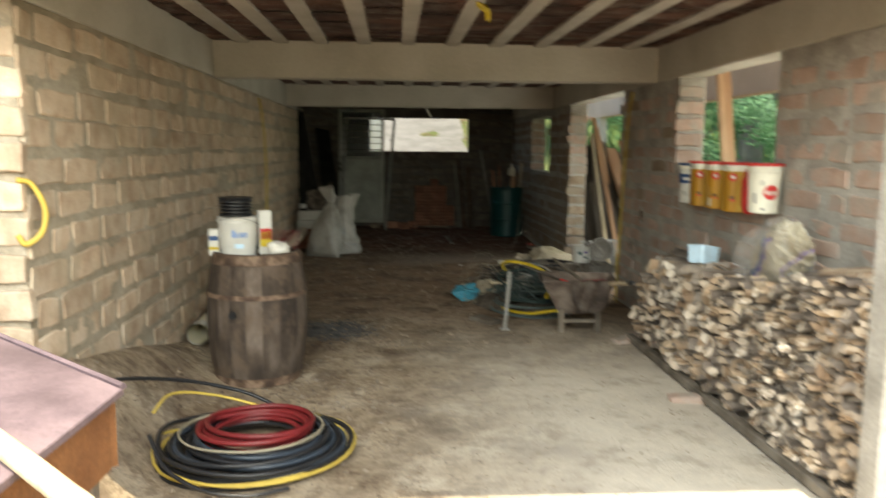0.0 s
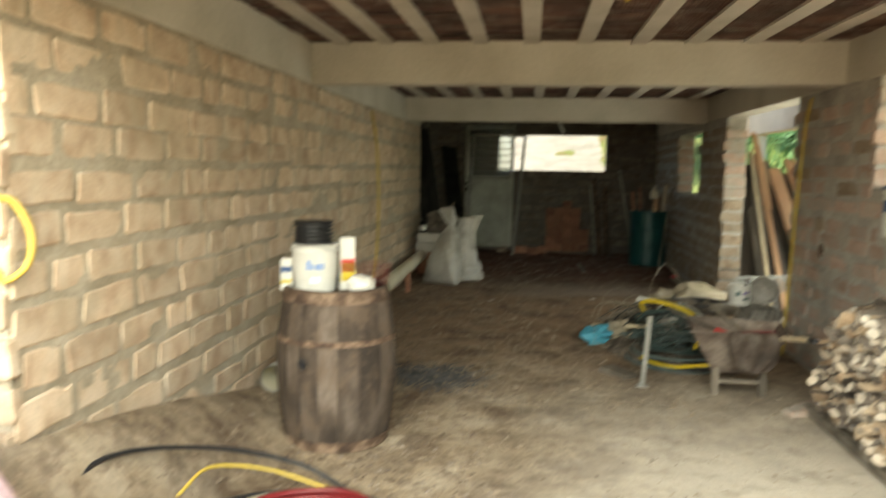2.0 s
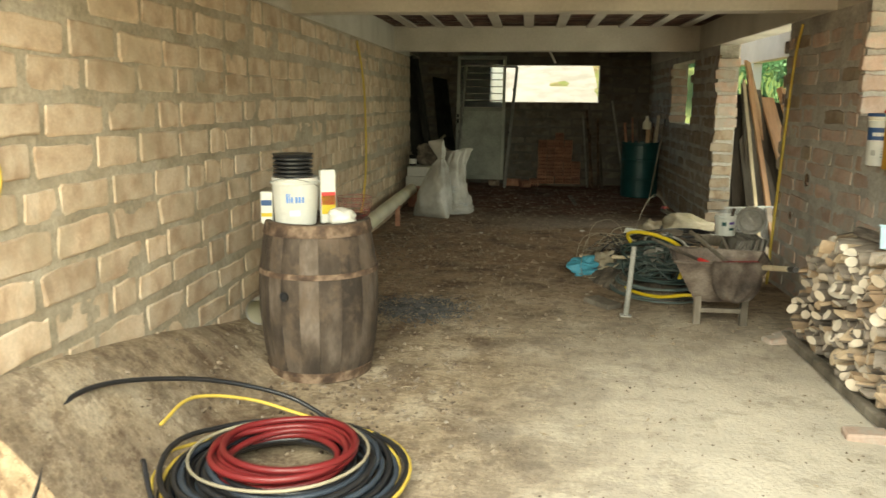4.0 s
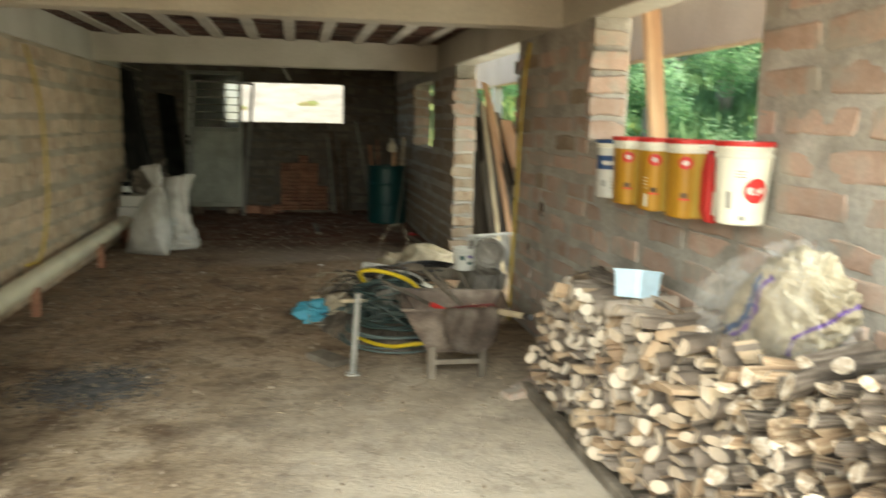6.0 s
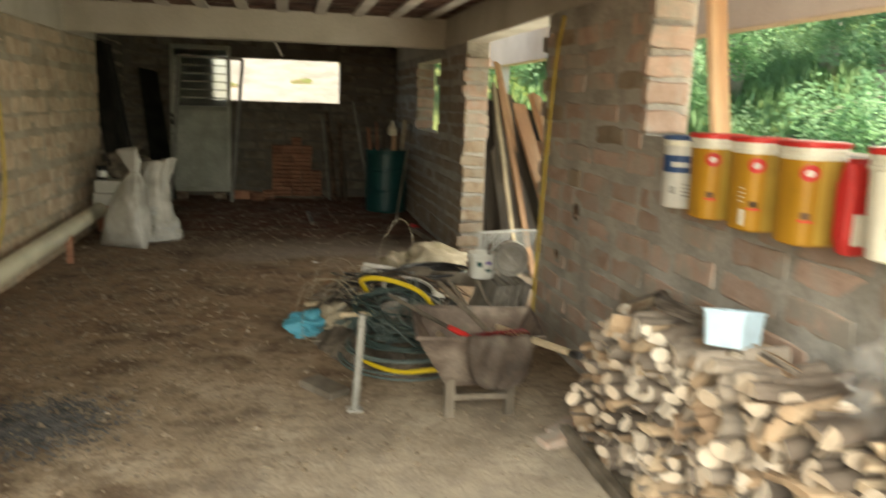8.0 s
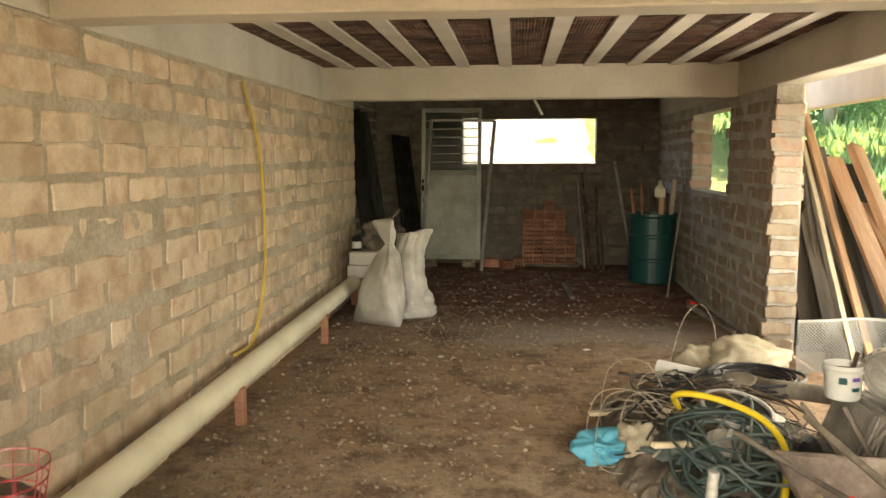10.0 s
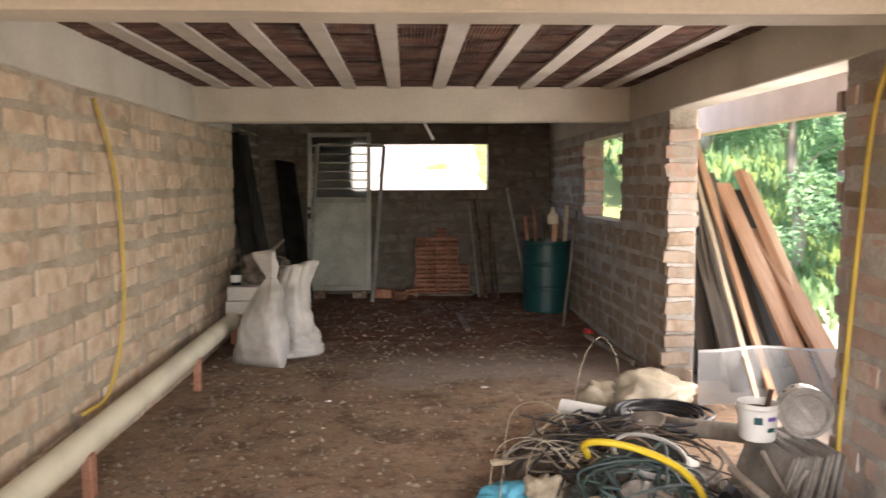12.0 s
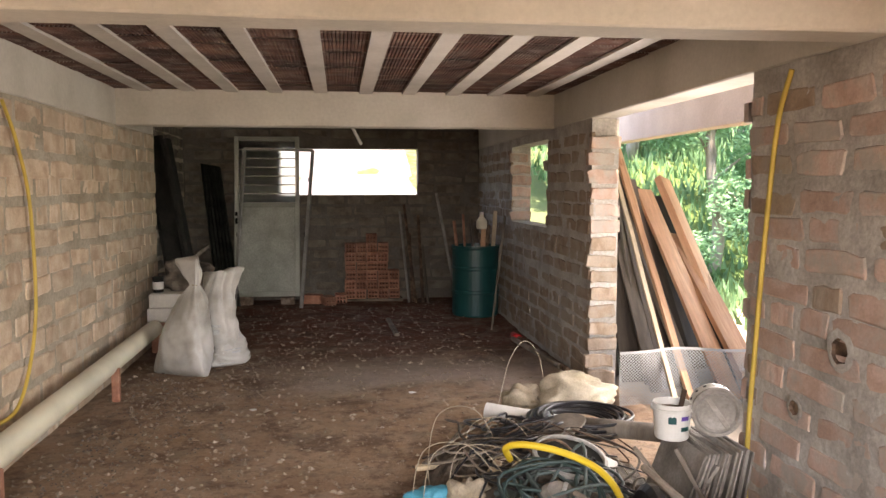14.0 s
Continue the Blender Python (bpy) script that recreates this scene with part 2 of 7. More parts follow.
def tube(points, radius, sides=8, bm=None, closed=False, caps=True):
    """Round bar or hose swept along points; radius may be a function of 0..1."""
    out = bm or bmesh.new()
    pts = [Vector(p) for p in points]
    count = len(pts)
    rings, up = [], None
    for i, p in enumerate(pts):
        a = pts[i - 1] if (i or closed) else p
        b = pts[(i + 1) % count] if (i < count - 1 or closed) else p
        d = (b - a).normalized()
        if up is None:
            up = d.orthogonal().normalized()
        up = (up - d * up.dot(d)).normalized()
        side = d.cross(up)
        r = radius(i / max(1, count - 1)) if callable(radius) else radius
        rings.append([out.verts.new(p + (up * math.cos(k * math.tau / sides) + side * math.sin(k * math.tau / sides)) * r) for k in range(sides)])
    for i in range(count if closed else count - 1):
        a, b = rings[i], rings[(i + 1) % count]
        for k in range(sides):
            out.faces.new((a[k], a[(k + 1) % sides], b[(k + 1) % sides], b[k]))
    if caps and not closed:
        out.faces.new(rings[0][::-1])
        out.faces.new(rings[-1])
    return out


def lathe(profile, sides=32, bm=None, squash=1.0):
    """Surface of revolution about z from (radius, height) pairs."""
    out = bm or bmesh.new()
    rings = []
    for r, z in profile:
        rings.append([out.verts.new((r * math.cos(k * math.tau / sides), squash * r * math.sin(k * math.tau / sides), z)) for k in range(sides)] if r > 1e-6 else [out.verts.new((0, 0, z))])
    for a, b in zip(rings, rings[1:]):
        for k in range(sides):
            q = (k + 1) % sides
            f = [a[k % len(a)], a[q % len(a)], b[q % len(b)], b[k % len(b)]]
            f = list(dict.fromkeys(f))
            if len(f) > 2:
                out.faces.new(f)
    return out


def spline(points, steps=8):
    """Smooth curve through points."""
    p = [Vector(q) for q in points]
    p = [p[0] * 2 - p[1]] + p + [p[-1] * 2 - p[-2]]
    out = []
    for i in range(1, len(p) - 2):
        for s in range(steps):
            u = s / steps
            a, b, c, d = p[i - 1], p[i], p[i + 1], p[i + 2]
            out.append(0.5 * ((2 * b) + (c - a) * u + (2 * a - 5 * b + 4 * c - d) * u * u + (3 * b - a - 3 * c + d) * u ** 3))
    return out + [p[-2]]


# ---- the room: inner faces at x LEFT..RIGHT, y FRONT..BACK ----
LEFT, RIGHT, FRONT, BACK = -1.87, 1.97, 2.12, 14.30
BEAM_LOW, CEILING = 2.13, 2.42
JOINT = 0.002
T = 0.22
RNG = random.Random(5)


def setting(name, bm, material, label, category, smooth=False):
    ob = part(name, bm, material, None, label, smooth=smooth)
    return tagged(ob, label, category, "", "structure")


def boxes(*list_of):
    bm = bmesh.new()
    for b in list_of:
        box_bm(*b, bm=bm)
    return bm


WALL_TOP = BEAM_LOW
# openings in the right wall: (y0, y1, z0, z1)
WINDOW_NEAR = (3.78, 5.46, 1.42, WALL_TOP)
DOORWAY = (6.95, 9.35, 0.0, WALL_TOP)
WINDOW_FAR = (10.62, 12.20, 1.20, 2.05)
WINDOW_BACK = (-0.80, 1.105, 1.49, 2.13)
WALL_FOOT = -0.6
BUTT = 0.003
wl = LEFT - JOINT
JOG, NICHE = 11.74, -2.085
wall_left = setting("wall_west", boxes((wl - T - 0.012, 2.53, WALL_FOOT, wl - 0.012, JOG, WALL_TOP - BUTT), (NICHE - T, JOG + BUTT, WALL_FOOT, NICHE, BACK + T, CEILING)), M_MORTAR, "tan clay brick wall with smeared lime mortar", "wall")
wr = RIGHT + 0.012
yw0, yw1, zw0, zw1 = WINDOW_NEAR
yd0, yd1 = DOORWAY[:2]
yf0, yf1, zf0, zf1 = WINDOW_FAR
wall_right = setting("wall_east", boxes(
    (wr, 2.10, WALL_FOOT, wr + T, yw0, WALL_TOP - BUTT), (wr, yw0, WALL_FOOT, wr + T, yw1, zw0), (wr, yw1, WALL_FOOT, wr + T, yd0, WALL_TOP - BUTT),
    (wr, yd1, WALL_FOOT, wr + T, yf0, WALL_TOP - BUTT), (wr, yf0, WALL_FOOT, wr + T, yf1, zf0), (wr, yf0, zf1, wr + T, yf1, WALL_TOP - BUTT),
    (wr, yf1, WALL_FOOT, wr + T, BACK, WALL_TOP - BUTT)), M_CEMENT, "pinkish clay brick wall with thick grey cement joints", "wall")
xb0, xb1, zb0, zb1 = WINDOW_BACK
wb = BACK + JOINT
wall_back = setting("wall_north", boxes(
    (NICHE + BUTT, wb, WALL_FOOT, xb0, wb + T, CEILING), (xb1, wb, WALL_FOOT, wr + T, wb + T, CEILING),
    (xb0, wb, WALL_FOOT, xb1, wb + T, zb0), (xb0, wb, zb1, xb1, wb + T, CEILING)), M_CEMENT_SHADED, "grey brick back wall with a low wide window opening", "wall")


def rough_beam(x0, y0, z0, x1, y1, z1, seed):
    bm = box_bm(x0, y0, z0, x1, y1, z1, bevel=0.008)
    long_axis = 0 if (x1 - x0) > (y1 - y0) else 1
    cuts = [e for e in bm.edges if abs((e.verts[0].co - e.verts[1].co)[long_axis]) > 0.5]
    bmesh.ops.subdivide_edges(bm, edges=cuts, cuts=24, use_grid_fill=False)
    return rough_up(bm, 0.006, 2.2, seed)


for i, (y0, y1) in enumerate(((FRONT - 0.17, FRONT + 0.03), (6.0, 6.2), (10.4, 10.6))):
    setting(f"beam_{i + 1}", rough_beam(LEFT - 0.01, y0, BEAM_LOW - 0.005, RIGHT + 0.01, y1, CEILING + 0.1, i * 3.1), M_CONCRETE, "whitewashed concrete cross beam with a rough lower edge", "beam")
setting("ring_beam_west", rough_beam(LEFT - T, FRONT - 0.17, BEAM_LOW, LEFT, JOG - 0.01, CEILING + 0.1, 7.7), M_CONCRETE, "whitewashed concrete ring beam above the brickwork", "beam")
setting("ring_beam_east", rough_beam(RIGHT, FRONT - 0.17, BEAM_LOW, RIGHT + T, BACK + T, CEILING + 0.1, 9.3), M_CONCRETE, "whitewashed concrete lintel beam over the openings", "beam")
post = setting("post", rough_up(box_bm(1.535, FRONT - 0.18, -0.1, 1.66, FRONT - 0.04, BEAM_LOW - 0.012, bevel=0.01), 0.004, 5), M_CEMENT, "weathered concrete post under the front beam", "post")


# ceiling of concrete joists with ribbed ceramic filler blocks between them
def ceiling_bm():
    bm = bmesh.new()
    jw, tile = 0.115, 0.20
    for y0, y1, xs in ((FRONT + 0.03, 6.0, (-1.62, -1.29, -0.95, -0.59, -0.22, 0.16, 0.54, 0.92, 1.31, 1.70)), (6.2, 10.4, (-1.62, -1.26, -0.90, -0.53, -0.14, 0.25, 0.63, 1.02, 1.40, 1.76)), (10.6, BACK, (-1.6, -1.22, -0.84, -0.46, -0.08, 0.30, 0.68, 1.06, 1.44, 1.82))):
        for x in xs:
            f = len(bm.faces)
            box_bm(max(LEFT, x - jw / 2), y0, CEILING - 0.006 + RNG.uniform(-0.004, 0.002), min(RIGHT, x + jw / 2), y1, CEILING + 0.09, bm=bm)
            bm.faces.ensure_lookup_table()
            for q in bm.faces[f:]:
                q.material_index = 0
        edges = [LEFT - 0.06, *xs, RIGHT + 0.06]
        for a, b in zip(edges, edges[1:]):
            x0, x1 = a + jw / 2 - 0.004, b - jw / 2 + 0.004
            if x1 - x0 < 0.03:
                continue
            y = y0
            while y < y1:
                ye = min(y + tile, y1)
                drop = RNG.uniform(-0.004, 0.004)
                ribs = max(2, round((x1 - x0) / 0.022))
                w = (x1 - x0) / ribs
                z = CEILING + 0.012 + drop
                prev = None
                for k in range(ribs):
                    xa = x0 + k * w
                    for xx, zz in ((xa, z + 0.008), (xa + w * 0.22, z), (xa + w * 0.78, z), (xa + w * 0.98, z + 0.008)):
                        pair = (bm.verts.new((xx, y + 0.003, zz)), bm.verts.new((xx, ye - 0.003, zz)))
                        if prev:
                            q = bm.faces.new((prev[0], pair[0], pair[1], prev[1]))
                            q.material_index = 1
                        prev = pair
                y = ye
    f = len(bm.faces)
    box_bm(NICHE - T, FRONT - 0.17, CEILING + 0.07, RIGHT + T, BACK + T, CEILING + 0.25, bm=bm)
    bm.faces.ensure_lookup_table()
    for q in bm.faces[f:]:
        q.material_index = 0
    return bm


ceiling_mesh = bpy.data.meshes.new("ceiling")
cbm = ceiling_bm()
cbm.to_mesh(ceiling_mesh)
cbm.free()
ceiling_mesh.materials.append(M_JOIST)
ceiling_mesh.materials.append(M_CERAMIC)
tagged(new("ceiling", ceiling_mesh), "pale concrete joists with ribbed dark red ceramic blocks between", "ceiling", "", "structure")


# ---- dirt floor and ground: one sheet ----
def smooth01(a, b, x):
    u = min(1.0, max(0.0, (x - a) / (b - a)))
    return u * u * (3 - 2 * u)


def ground_height(x, y):
    z = 0.012 * noise.noise(Vector((x * 1.1, y * 1.1, 0.3))) + 0.007 * noise.noise(Vector((x * 4, y * 4, 2.0)))
    inside = LEFT - 0.2 < x < RIGHT + 0.3 and y < BACK + 0.2
    # earth bank against the wall by the entrance
    bank = 0.60 * (1 - smooth01(2.0, 6.0, y)) * (1 - smooth01(-1.90, -1.38, x))
    if y > -4:
        z += bank * (1.0 if x > -4 else 1 - smooth01(4, 8, -x))
    if inside and y > 11.6:
        z += 0.05 * smooth01(11.6, 13.6, y) * (0.6 + 0.5 * noise.noise(Vector((x * 1.6, y * 1.6, 4))))
    # hillside beyond the far wall and the garden side
    if y > BACK + 0.6:
        z += 0.32 * (y - BACK - 0.6) if y < 24 else 0.32 * (24 - BACK - 0.6) + 0.1 * (min(y, 70) - 24)
    if x > 5:
        z += -0.05 * min(x - 5, 8) + 0.16 * max(0.0, min(x, 60) - 15)
    return z


def ground_mesh():
    def axis(lo, hi, fine_lo, fine_hi, step):
        vals = list(np.arange(fine_lo, fine_hi + 1e-6, step))
        a, s = fine_lo, step
        while a > lo:
            s *= 1.5
            a -= s
            vals.insert(0, a)
        b, s = fine_hi, step
        while b < hi:
            s *= 1.5
            b += s
            vals.append(b)
        return vals
    xs, ys = axis(-900, 900, -2.2, 2.3, 0.075), axis(-900, 900, 0.0, 14.4, 0.075)
    verts = [(x, y, ground_height(x, y)) for y in ys for x in xs]
    w = len(xs)
    faces = [(j * w + i, j * w + i + 1, (j + 1) * w + i + 1, (j + 1) * w + i) for j in range(len(ys) - 1) for i in range(w - 1)]
    me = bpy.data.meshes.new("ground")
    me.from_pydata(verts, [], faces)
    me.polygons.foreach_set("use_smooth", [True] * len(me.polygons))
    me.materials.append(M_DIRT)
    return me


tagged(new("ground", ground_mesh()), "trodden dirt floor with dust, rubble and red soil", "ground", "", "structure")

# ---- outside: lean-to porch on the garden side, trees, hillside ----
M_LEAF = surface("leaf_green", ((0.09, 0.21, 0.10), (0.20, 0.39, 0.22), (0.34, 0.54, 0.36)), scale=0.9, fine=9, rough=0.55, bump=0, vary=0.2, world_space=True, transmission=0.0)
leaf_nodes, leaf_link = M_LEAF.node_tree.nodes, M_LEAF.node_tree.links.new
leaf_bsdf, leaf_out = leaf_nodes["Principled BSDF"], leaf_nodes["Material Output"]
leaf_glow = leaf_nodes.new("ShaderNodeBsdfTranslucent")
leaf_mix = leaf_nodes.new("ShaderNodeMixShader")
leaf_mix.inputs[0].default_value = 0.6
leaf_link(leaf_bsdf.inputs["Base Color"].links[0].from_socket, leaf_glow.inputs["Color"])
leaf_link(leaf_bsdf.outputs[0], leaf_mix.inputs[1])
leaf_link(leaf_glow.outputs[0], leaf_mix.inputs[2])
leaf_link(leaf_mix.outputs[0], leaf_out.inputs["Surface"])
M_BARK = surface("grey_bark", ((0.14, 0.12, 0.10), (0.26, 0.23, 0.20), (0.33, 0.30, 0.27)), scale=5, fine=30, bump=0.8, stretch=(1, 1, 0.25))
M_GRASS = surface("grass", ((0.07, 0.15, 0.06), (0.14, 0.27, 0.13)), scale=3, rough=0.7, bump=0, world_space=True, vary=0)
M_PALE_SOIL = surface("pale_dry_soil", ((0.12, 0.115, 0.11), (0.17, 0.165, 0.16)), scale=2, bump=0.3, world_space=True, vary=0)
M_TIN = surface("weathered_roof_sheet", ((0.30, 0.27, 0.25), (0.42, 0.39, 0.36)), scale=3, bump=0.1, vary=0.05)

# peach tint on the porch beam paints in warm light bounced off the ground
M_WARM_LIT_CONCRETE = surface("warm_lit_concrete", ((0.50, 0.38, 0.30), (0.60, 0.47, 0.38)), scale=2, fine=40, bump=0.2, vary=0, world_space=True, speck=(0.9, 1.08))
PORCH_X = 3.75
setting("porch_beam", rough_beam(PORCH_X, 1.0, 2.19, PORCH_X + 0.18, 16.0, 2.9, 12.1), M_WARM_LIT_CONCRETE, "rough concrete outer beam of the lean-to porch", "beam")
for i, y in enumerate((2.0, 14.6)):
    setting(f"porch_post_{i + 1}", rough_up(box_bm(PORCH_X + 0.01, y, -0.3, PORCH_X + 0.17, y + 0.17, 2.19, bevel=0.01), 0.004, 4, i), M_CONCRETE, "concrete post of the lean-to porch", "post")


def corrugated():
    bm = bmesh.new()
    prev = None
    for k in range(0, 190):
        y = 3.6 + k * 0.047
        z = 0.018 * math.sin(k * math.pi / 2)
        pair = (bm.verts.new((RIGHT + T + 0.02, y, 3.04 + z)), bm.verts.new((PORCH_X + 0.12, y, 2.94 + z)))
        if prev:
            bm.faces.new((prev[0], pair[0], pair[1], prev[1]))
        prev = pair
    bmesh.ops.solidify(bm, geom=bm.faces[:], thickness=0.006)
    return bm


setting("porch_roof", corrugated(), M_TIN, "corrugated sheet roof over the lean-to porch", "roof")


def leaf_cloud(rng, centres, count, size, bm_verts, bm_faces):
    for _ in range(count):
        c, r = rng.choice(centres)
        d = Vector((rng.gauss(0, 1), rng.gauss(0, 1), rng.gauss(0, 1))).normalized() * r * rng.random() ** 0.45
        p = c + d
        a = Vector((rng.uniform(-1, 1), rng.uniform(-1, 1), rng.uniform(-0.8, 0.3))).normalized()
        b = a.cross(Vector((rng.uniform(-1, 1), rng.uniform(-1, 1), rng.uniform(0.2, 1)))).normalized()
        s = size * rng.uniform(0.6, 1.4)
        i = len(bm_verts)
        fold = a.cross(b) * s * 0.18
        bm_verts.extend([p - a * s, p + b * s * 0.42 + fold, p + a * s, p - b * s * 0.42 + fold])
        bm_faces.extend([(i, i + 1, i + 2), (i, i + 2, i + 3)])


def tree(rng, x, y, height, trunk_r, spread, leaves, low, leaf=0.09):
    z0 = ground_height(x, y) - 0.15
    lean = Vector((rng.uniform(-0.06, 0.06), rng.uniform(-0.06, 0.06), 1))
    t = thing("tree", pose(x, y, z0), "sunlit broadleaf tree with a pale trunk and hanging leaves", "tree", "trees of the garden")
    bm = tube([lean * (height * 0.8 * k / 8) + Vector((0.08 * math.sin(k * 1.3), 0.06 * math.cos(k * 1.7), 0)) for k in range(9)], lambda u: trunk_r * (1.25 - 0.85 * u), 9)
    centres = []
    for k in range(11):
        h = rng.uniform(low, 0.95) * height
        ang = rng.uniform(0, math.tau)
        base = lean * min(h, height * 0.78)
        reach = spread * rng.uniform(0.4, 1.0) * (1.15 - h / height * 0.6)
        tip = base + Vector((math.cos(ang) * reach, math.sin(ang) * reach, rng.uniform(-0.3, 0.9)))
        mid = (base + tip) / 2 + Vector((0, 0, 0.25))
        tube(spline([base, mid, tip], 4), lambda u: trunk_r * 0.3 * (1 - 0.8 * u), 5, bm)
        centres += [(tip, spread * 0.33), (mid, spread * 0.24), (tip + Vector((rng.uniform(-0.5, 0.5), rng.uniform(-0.5, 0.5), rng.uniform(-0.9, 0.2))), spread * 0.22)]
    part("trunk", bm, M_BARK, t, smooth=True)
    vs, fs = [], []
    leaf_cloud(rng, centres, leaves, leaf, vs, fs)
    me = bpy.data.meshes.new("crown")
    me.from_pydata([tuple(v) for v in vs], [], fs)
    me.materials.append(M_LEAF)
    crown = new("crown", me)
    crown.parent = t
    return t


TREES = random.Random(11)
for x, y, h, r, s, n, low in (
    (8.2, 17.5, 9, 0.26, 2.3, 7000, 0.16), (10.5, 14.0, 8, 0.15, 2.4, 7000, 0.10), (12.5, 22.0, 10, 0.2, 3.0, 8000, 0.06), (9.5, 26.0, 11, 0.2, 3.2, 7000, 0.06),
    (7.4, 22.5, 8, 0.14, 2.0, 5000, 0.10), (14.0, 17.5, 9, 0.18, 3.0, 8000, 0.06), (12.0, 10.0, 8, 0.16, 2.6, 7000, 0.08), (9.0, 11.2, 7, 0.10, 1.8, 5000, 0.12),
    (11.0, 6.2, 8, 0.15, 2.6, 6000, 0.08), (15.5, 12.0, 10, 0.2, 3.4, 8000, 0.05), (17.0, 24.0, 12, 0.22, 4.0, 9000, 0.04), (3.6, 31.0, 9, 0.2, 3.2, 5000, 0.10), (4.6, 19.5, 6, 0.10, 1.9, 6000, 0.08), (3.4, 23.0, 6, 0.12, 1.8, 5000, 0.08), (6.2, 15.6, 6, 0.09, 1.6, 5000, 0.10),
    (8.0, 33.0, 11, 0.2, 4.2, 8000, 0.05), (15.0, 30.0, 12, 0.2, 4.5, 9000, 0.04), (19.0, 17.0, 11, 0.2, 4.2, 8000, 0.04), (-3.5, 33.0, 9, 0.2, 3.0, 4000, 0.15)):
    tree(TREES, x, y, h, r, s, int(n * 1.9), low, 0.06 if y < 20 else 0.085)


def undergrowth():
    rng = random.Random(3)
    vs, fs = [], []
    for _ in range(42000):
        x, y = rng.uniform(4.4, 24), rng.uniform(3, 34)
        z = ground_height(x, y)
        s = rng.uniform(0.08, 0.28) * (1.8 if x > 9 else 1)
        a = rng.uniform(0, math.tau)
        d = Vector((math.cos(a), math.sin(a), 0)) * s * 0.18
        tip = Vector((x + rng.uniform(-0.5, 0.5) * s, y + rng.uniform(-0.5, 0.5) * s, z + s * rng.uniform(0.7, 1.6)))
        i = len(vs)
        vs.extend([(x - d.x, y - d.y, z - 0.02), (x + d.x, y + d.y, z - 0.02), tuple(tip)])
        fs.append((i, i + 1, i + 2))
    me = bpy.data.meshes.new("undergrowth")
    me.from_pydata(vs, [], fs)
    me.materials.append(M_GRASS)
    return new("undergrowth", me)


tagged(undergrowth(), "low green undergrowth in the sunlit garden", "grass", "", "stuff")


def far_wood():
    rng = random.Random(8)
    vs, fs = [], []
    centres = [(Vector((rng.uniform(20, 46), rng.uniform(4, 60), rng.uniform(1, 13))), rng.uniform(2.0, 4.0)) for _ in range(150)]
    centres += [(Vector((rng.uniform(-2, 26), rng.uniform(38, 60), rng.uniform(6, 16))), rng.uniform(2.0, 4.0)) for _ in range(90)]
    leaf_cloud(rng, centres, 80000, 0.2, vs, fs)
    me = bpy.data.meshes.new("far_wood")
    me.from_pydata([tuple(v) for v in vs], [], fs)
    me.materials.append(M_LEAF)
    return new("far_wood", me)


tagged(far_wood(), "dense sunlit woodland on the slope beyond", "woods", "", "stuff")


def pale_bank():
    xs, ys = np.linspace(-9, 1.6, 40), np.linspace(15.2, 24, 40)
    verts = [(x, y, ground_height(x, y) + 0.03 + 0.12 * noise.noise(Vector((x * 0.8, y * 0.8, 1)))) for y in ys for x in xs]
    w = len(xs)
    me = bpy.data.meshes.new("pale_bank")
    me.from_pydata(verts, [], [(j * w + i, j * w + i + 1, (j + 1) * w + i + 1, (j + 1) * w + i) for j in range(len(ys) - 1) for i in range(w - 1)])
    me.polygons.foreach_set("use_smooth", [True] * len(me.polygons))
    me.materials.append(M_PALE_SOIL)
    return new("earth_bank", me)


tagged(pale_bank(), "sun-bleached bank of bare earth behind the building", "bank", "", "structure")

# ---- materials of the things ----
M_STAVE = surface("old_barrel_oak", ((0.03, 0.021, 0.016), (0.065, 0.046, 0.034), (0.13, 0.10, 0.08)), scale=6, fine=50, bump=0.5, stretch=(1, 1, 0.45), vary=0.10)
smear(M_STAVE, (0.11, 0.075, 0.052), 5.5, 0.6)
M_RUST = surface("rusty_iron", ((0.07, 0.042, 0.028), (0.13, 0.08, 0.052), (0.24, 0.165, 0.11)), scale=12, rough=0.8, metal=0.3, bump=0.3)
M_HOOP = surface("flaking_hoop_rust", ((0.05, 0.03, 0.021), (0.105, 0.064, 0.043), (0.22, 0.15, 0.105)), scale=14, rough=0.85, bump=0.5, vary=0.2)
M_RUST_DARK = surface("rusted_tub_steel", ((0.09, 0.068, 0.057), (0.16, 0.122, 0.10), (0.25, 0.205, 0.172)), scale=7, rough=0.75, metal=0.35, bump=0.25)
M_WHITE_PLASTIC = plain("white_plastic", (0.58, 0.57, 0.53), rough=0.4)
M_CREAM_PVC = plain("cream_pvc", (0.66, 0.62, 0.48), rough=0.35, scale=3)
M_BLACK_PLASTIC = plain("black_plastic", (0.018, 0.018, 0.02), rough=0.35)
M_BLUE = plain("faded_blue_print", (0.12, 0.25, 0.55), rough=0.6)
M_NAVY = plain("navy_label", (0.02, 0.06, 0.16), rough=0.5)
M_RED = plain("red_plastic", (0.55, 0.03, 0.03), rough=0.4)
M_SLATE_HOSE = plain("slate_grey_hose", (0.035, 0.045, 0.06), rough=0.4)
M_RED_HOSE = plain("red_hose", (0.15, 0.014, 0.016), rough=0.4)
M_YELLOW = plain("yellow_hose", (0.58, 0.42, 0.03), rough=0.45)
M_DULL_YELLOW = plain("dusty_yellow_hose", (0.50, 0.355, 0.07), rough=0.6)
M_GOLD = plain("amber_printed_plastic", (0.42, 0.21, 0.025), rough=0.3, scale=4)
M_LIGHT_BLUE = plain("pale_blue_plastic", (0.50, 0.68, 0.82), rough=0.4)
M_TEAL = plain("teal_drum_plastic", (0.004, 0.052, 0.052), rough=0.4, scale=3)
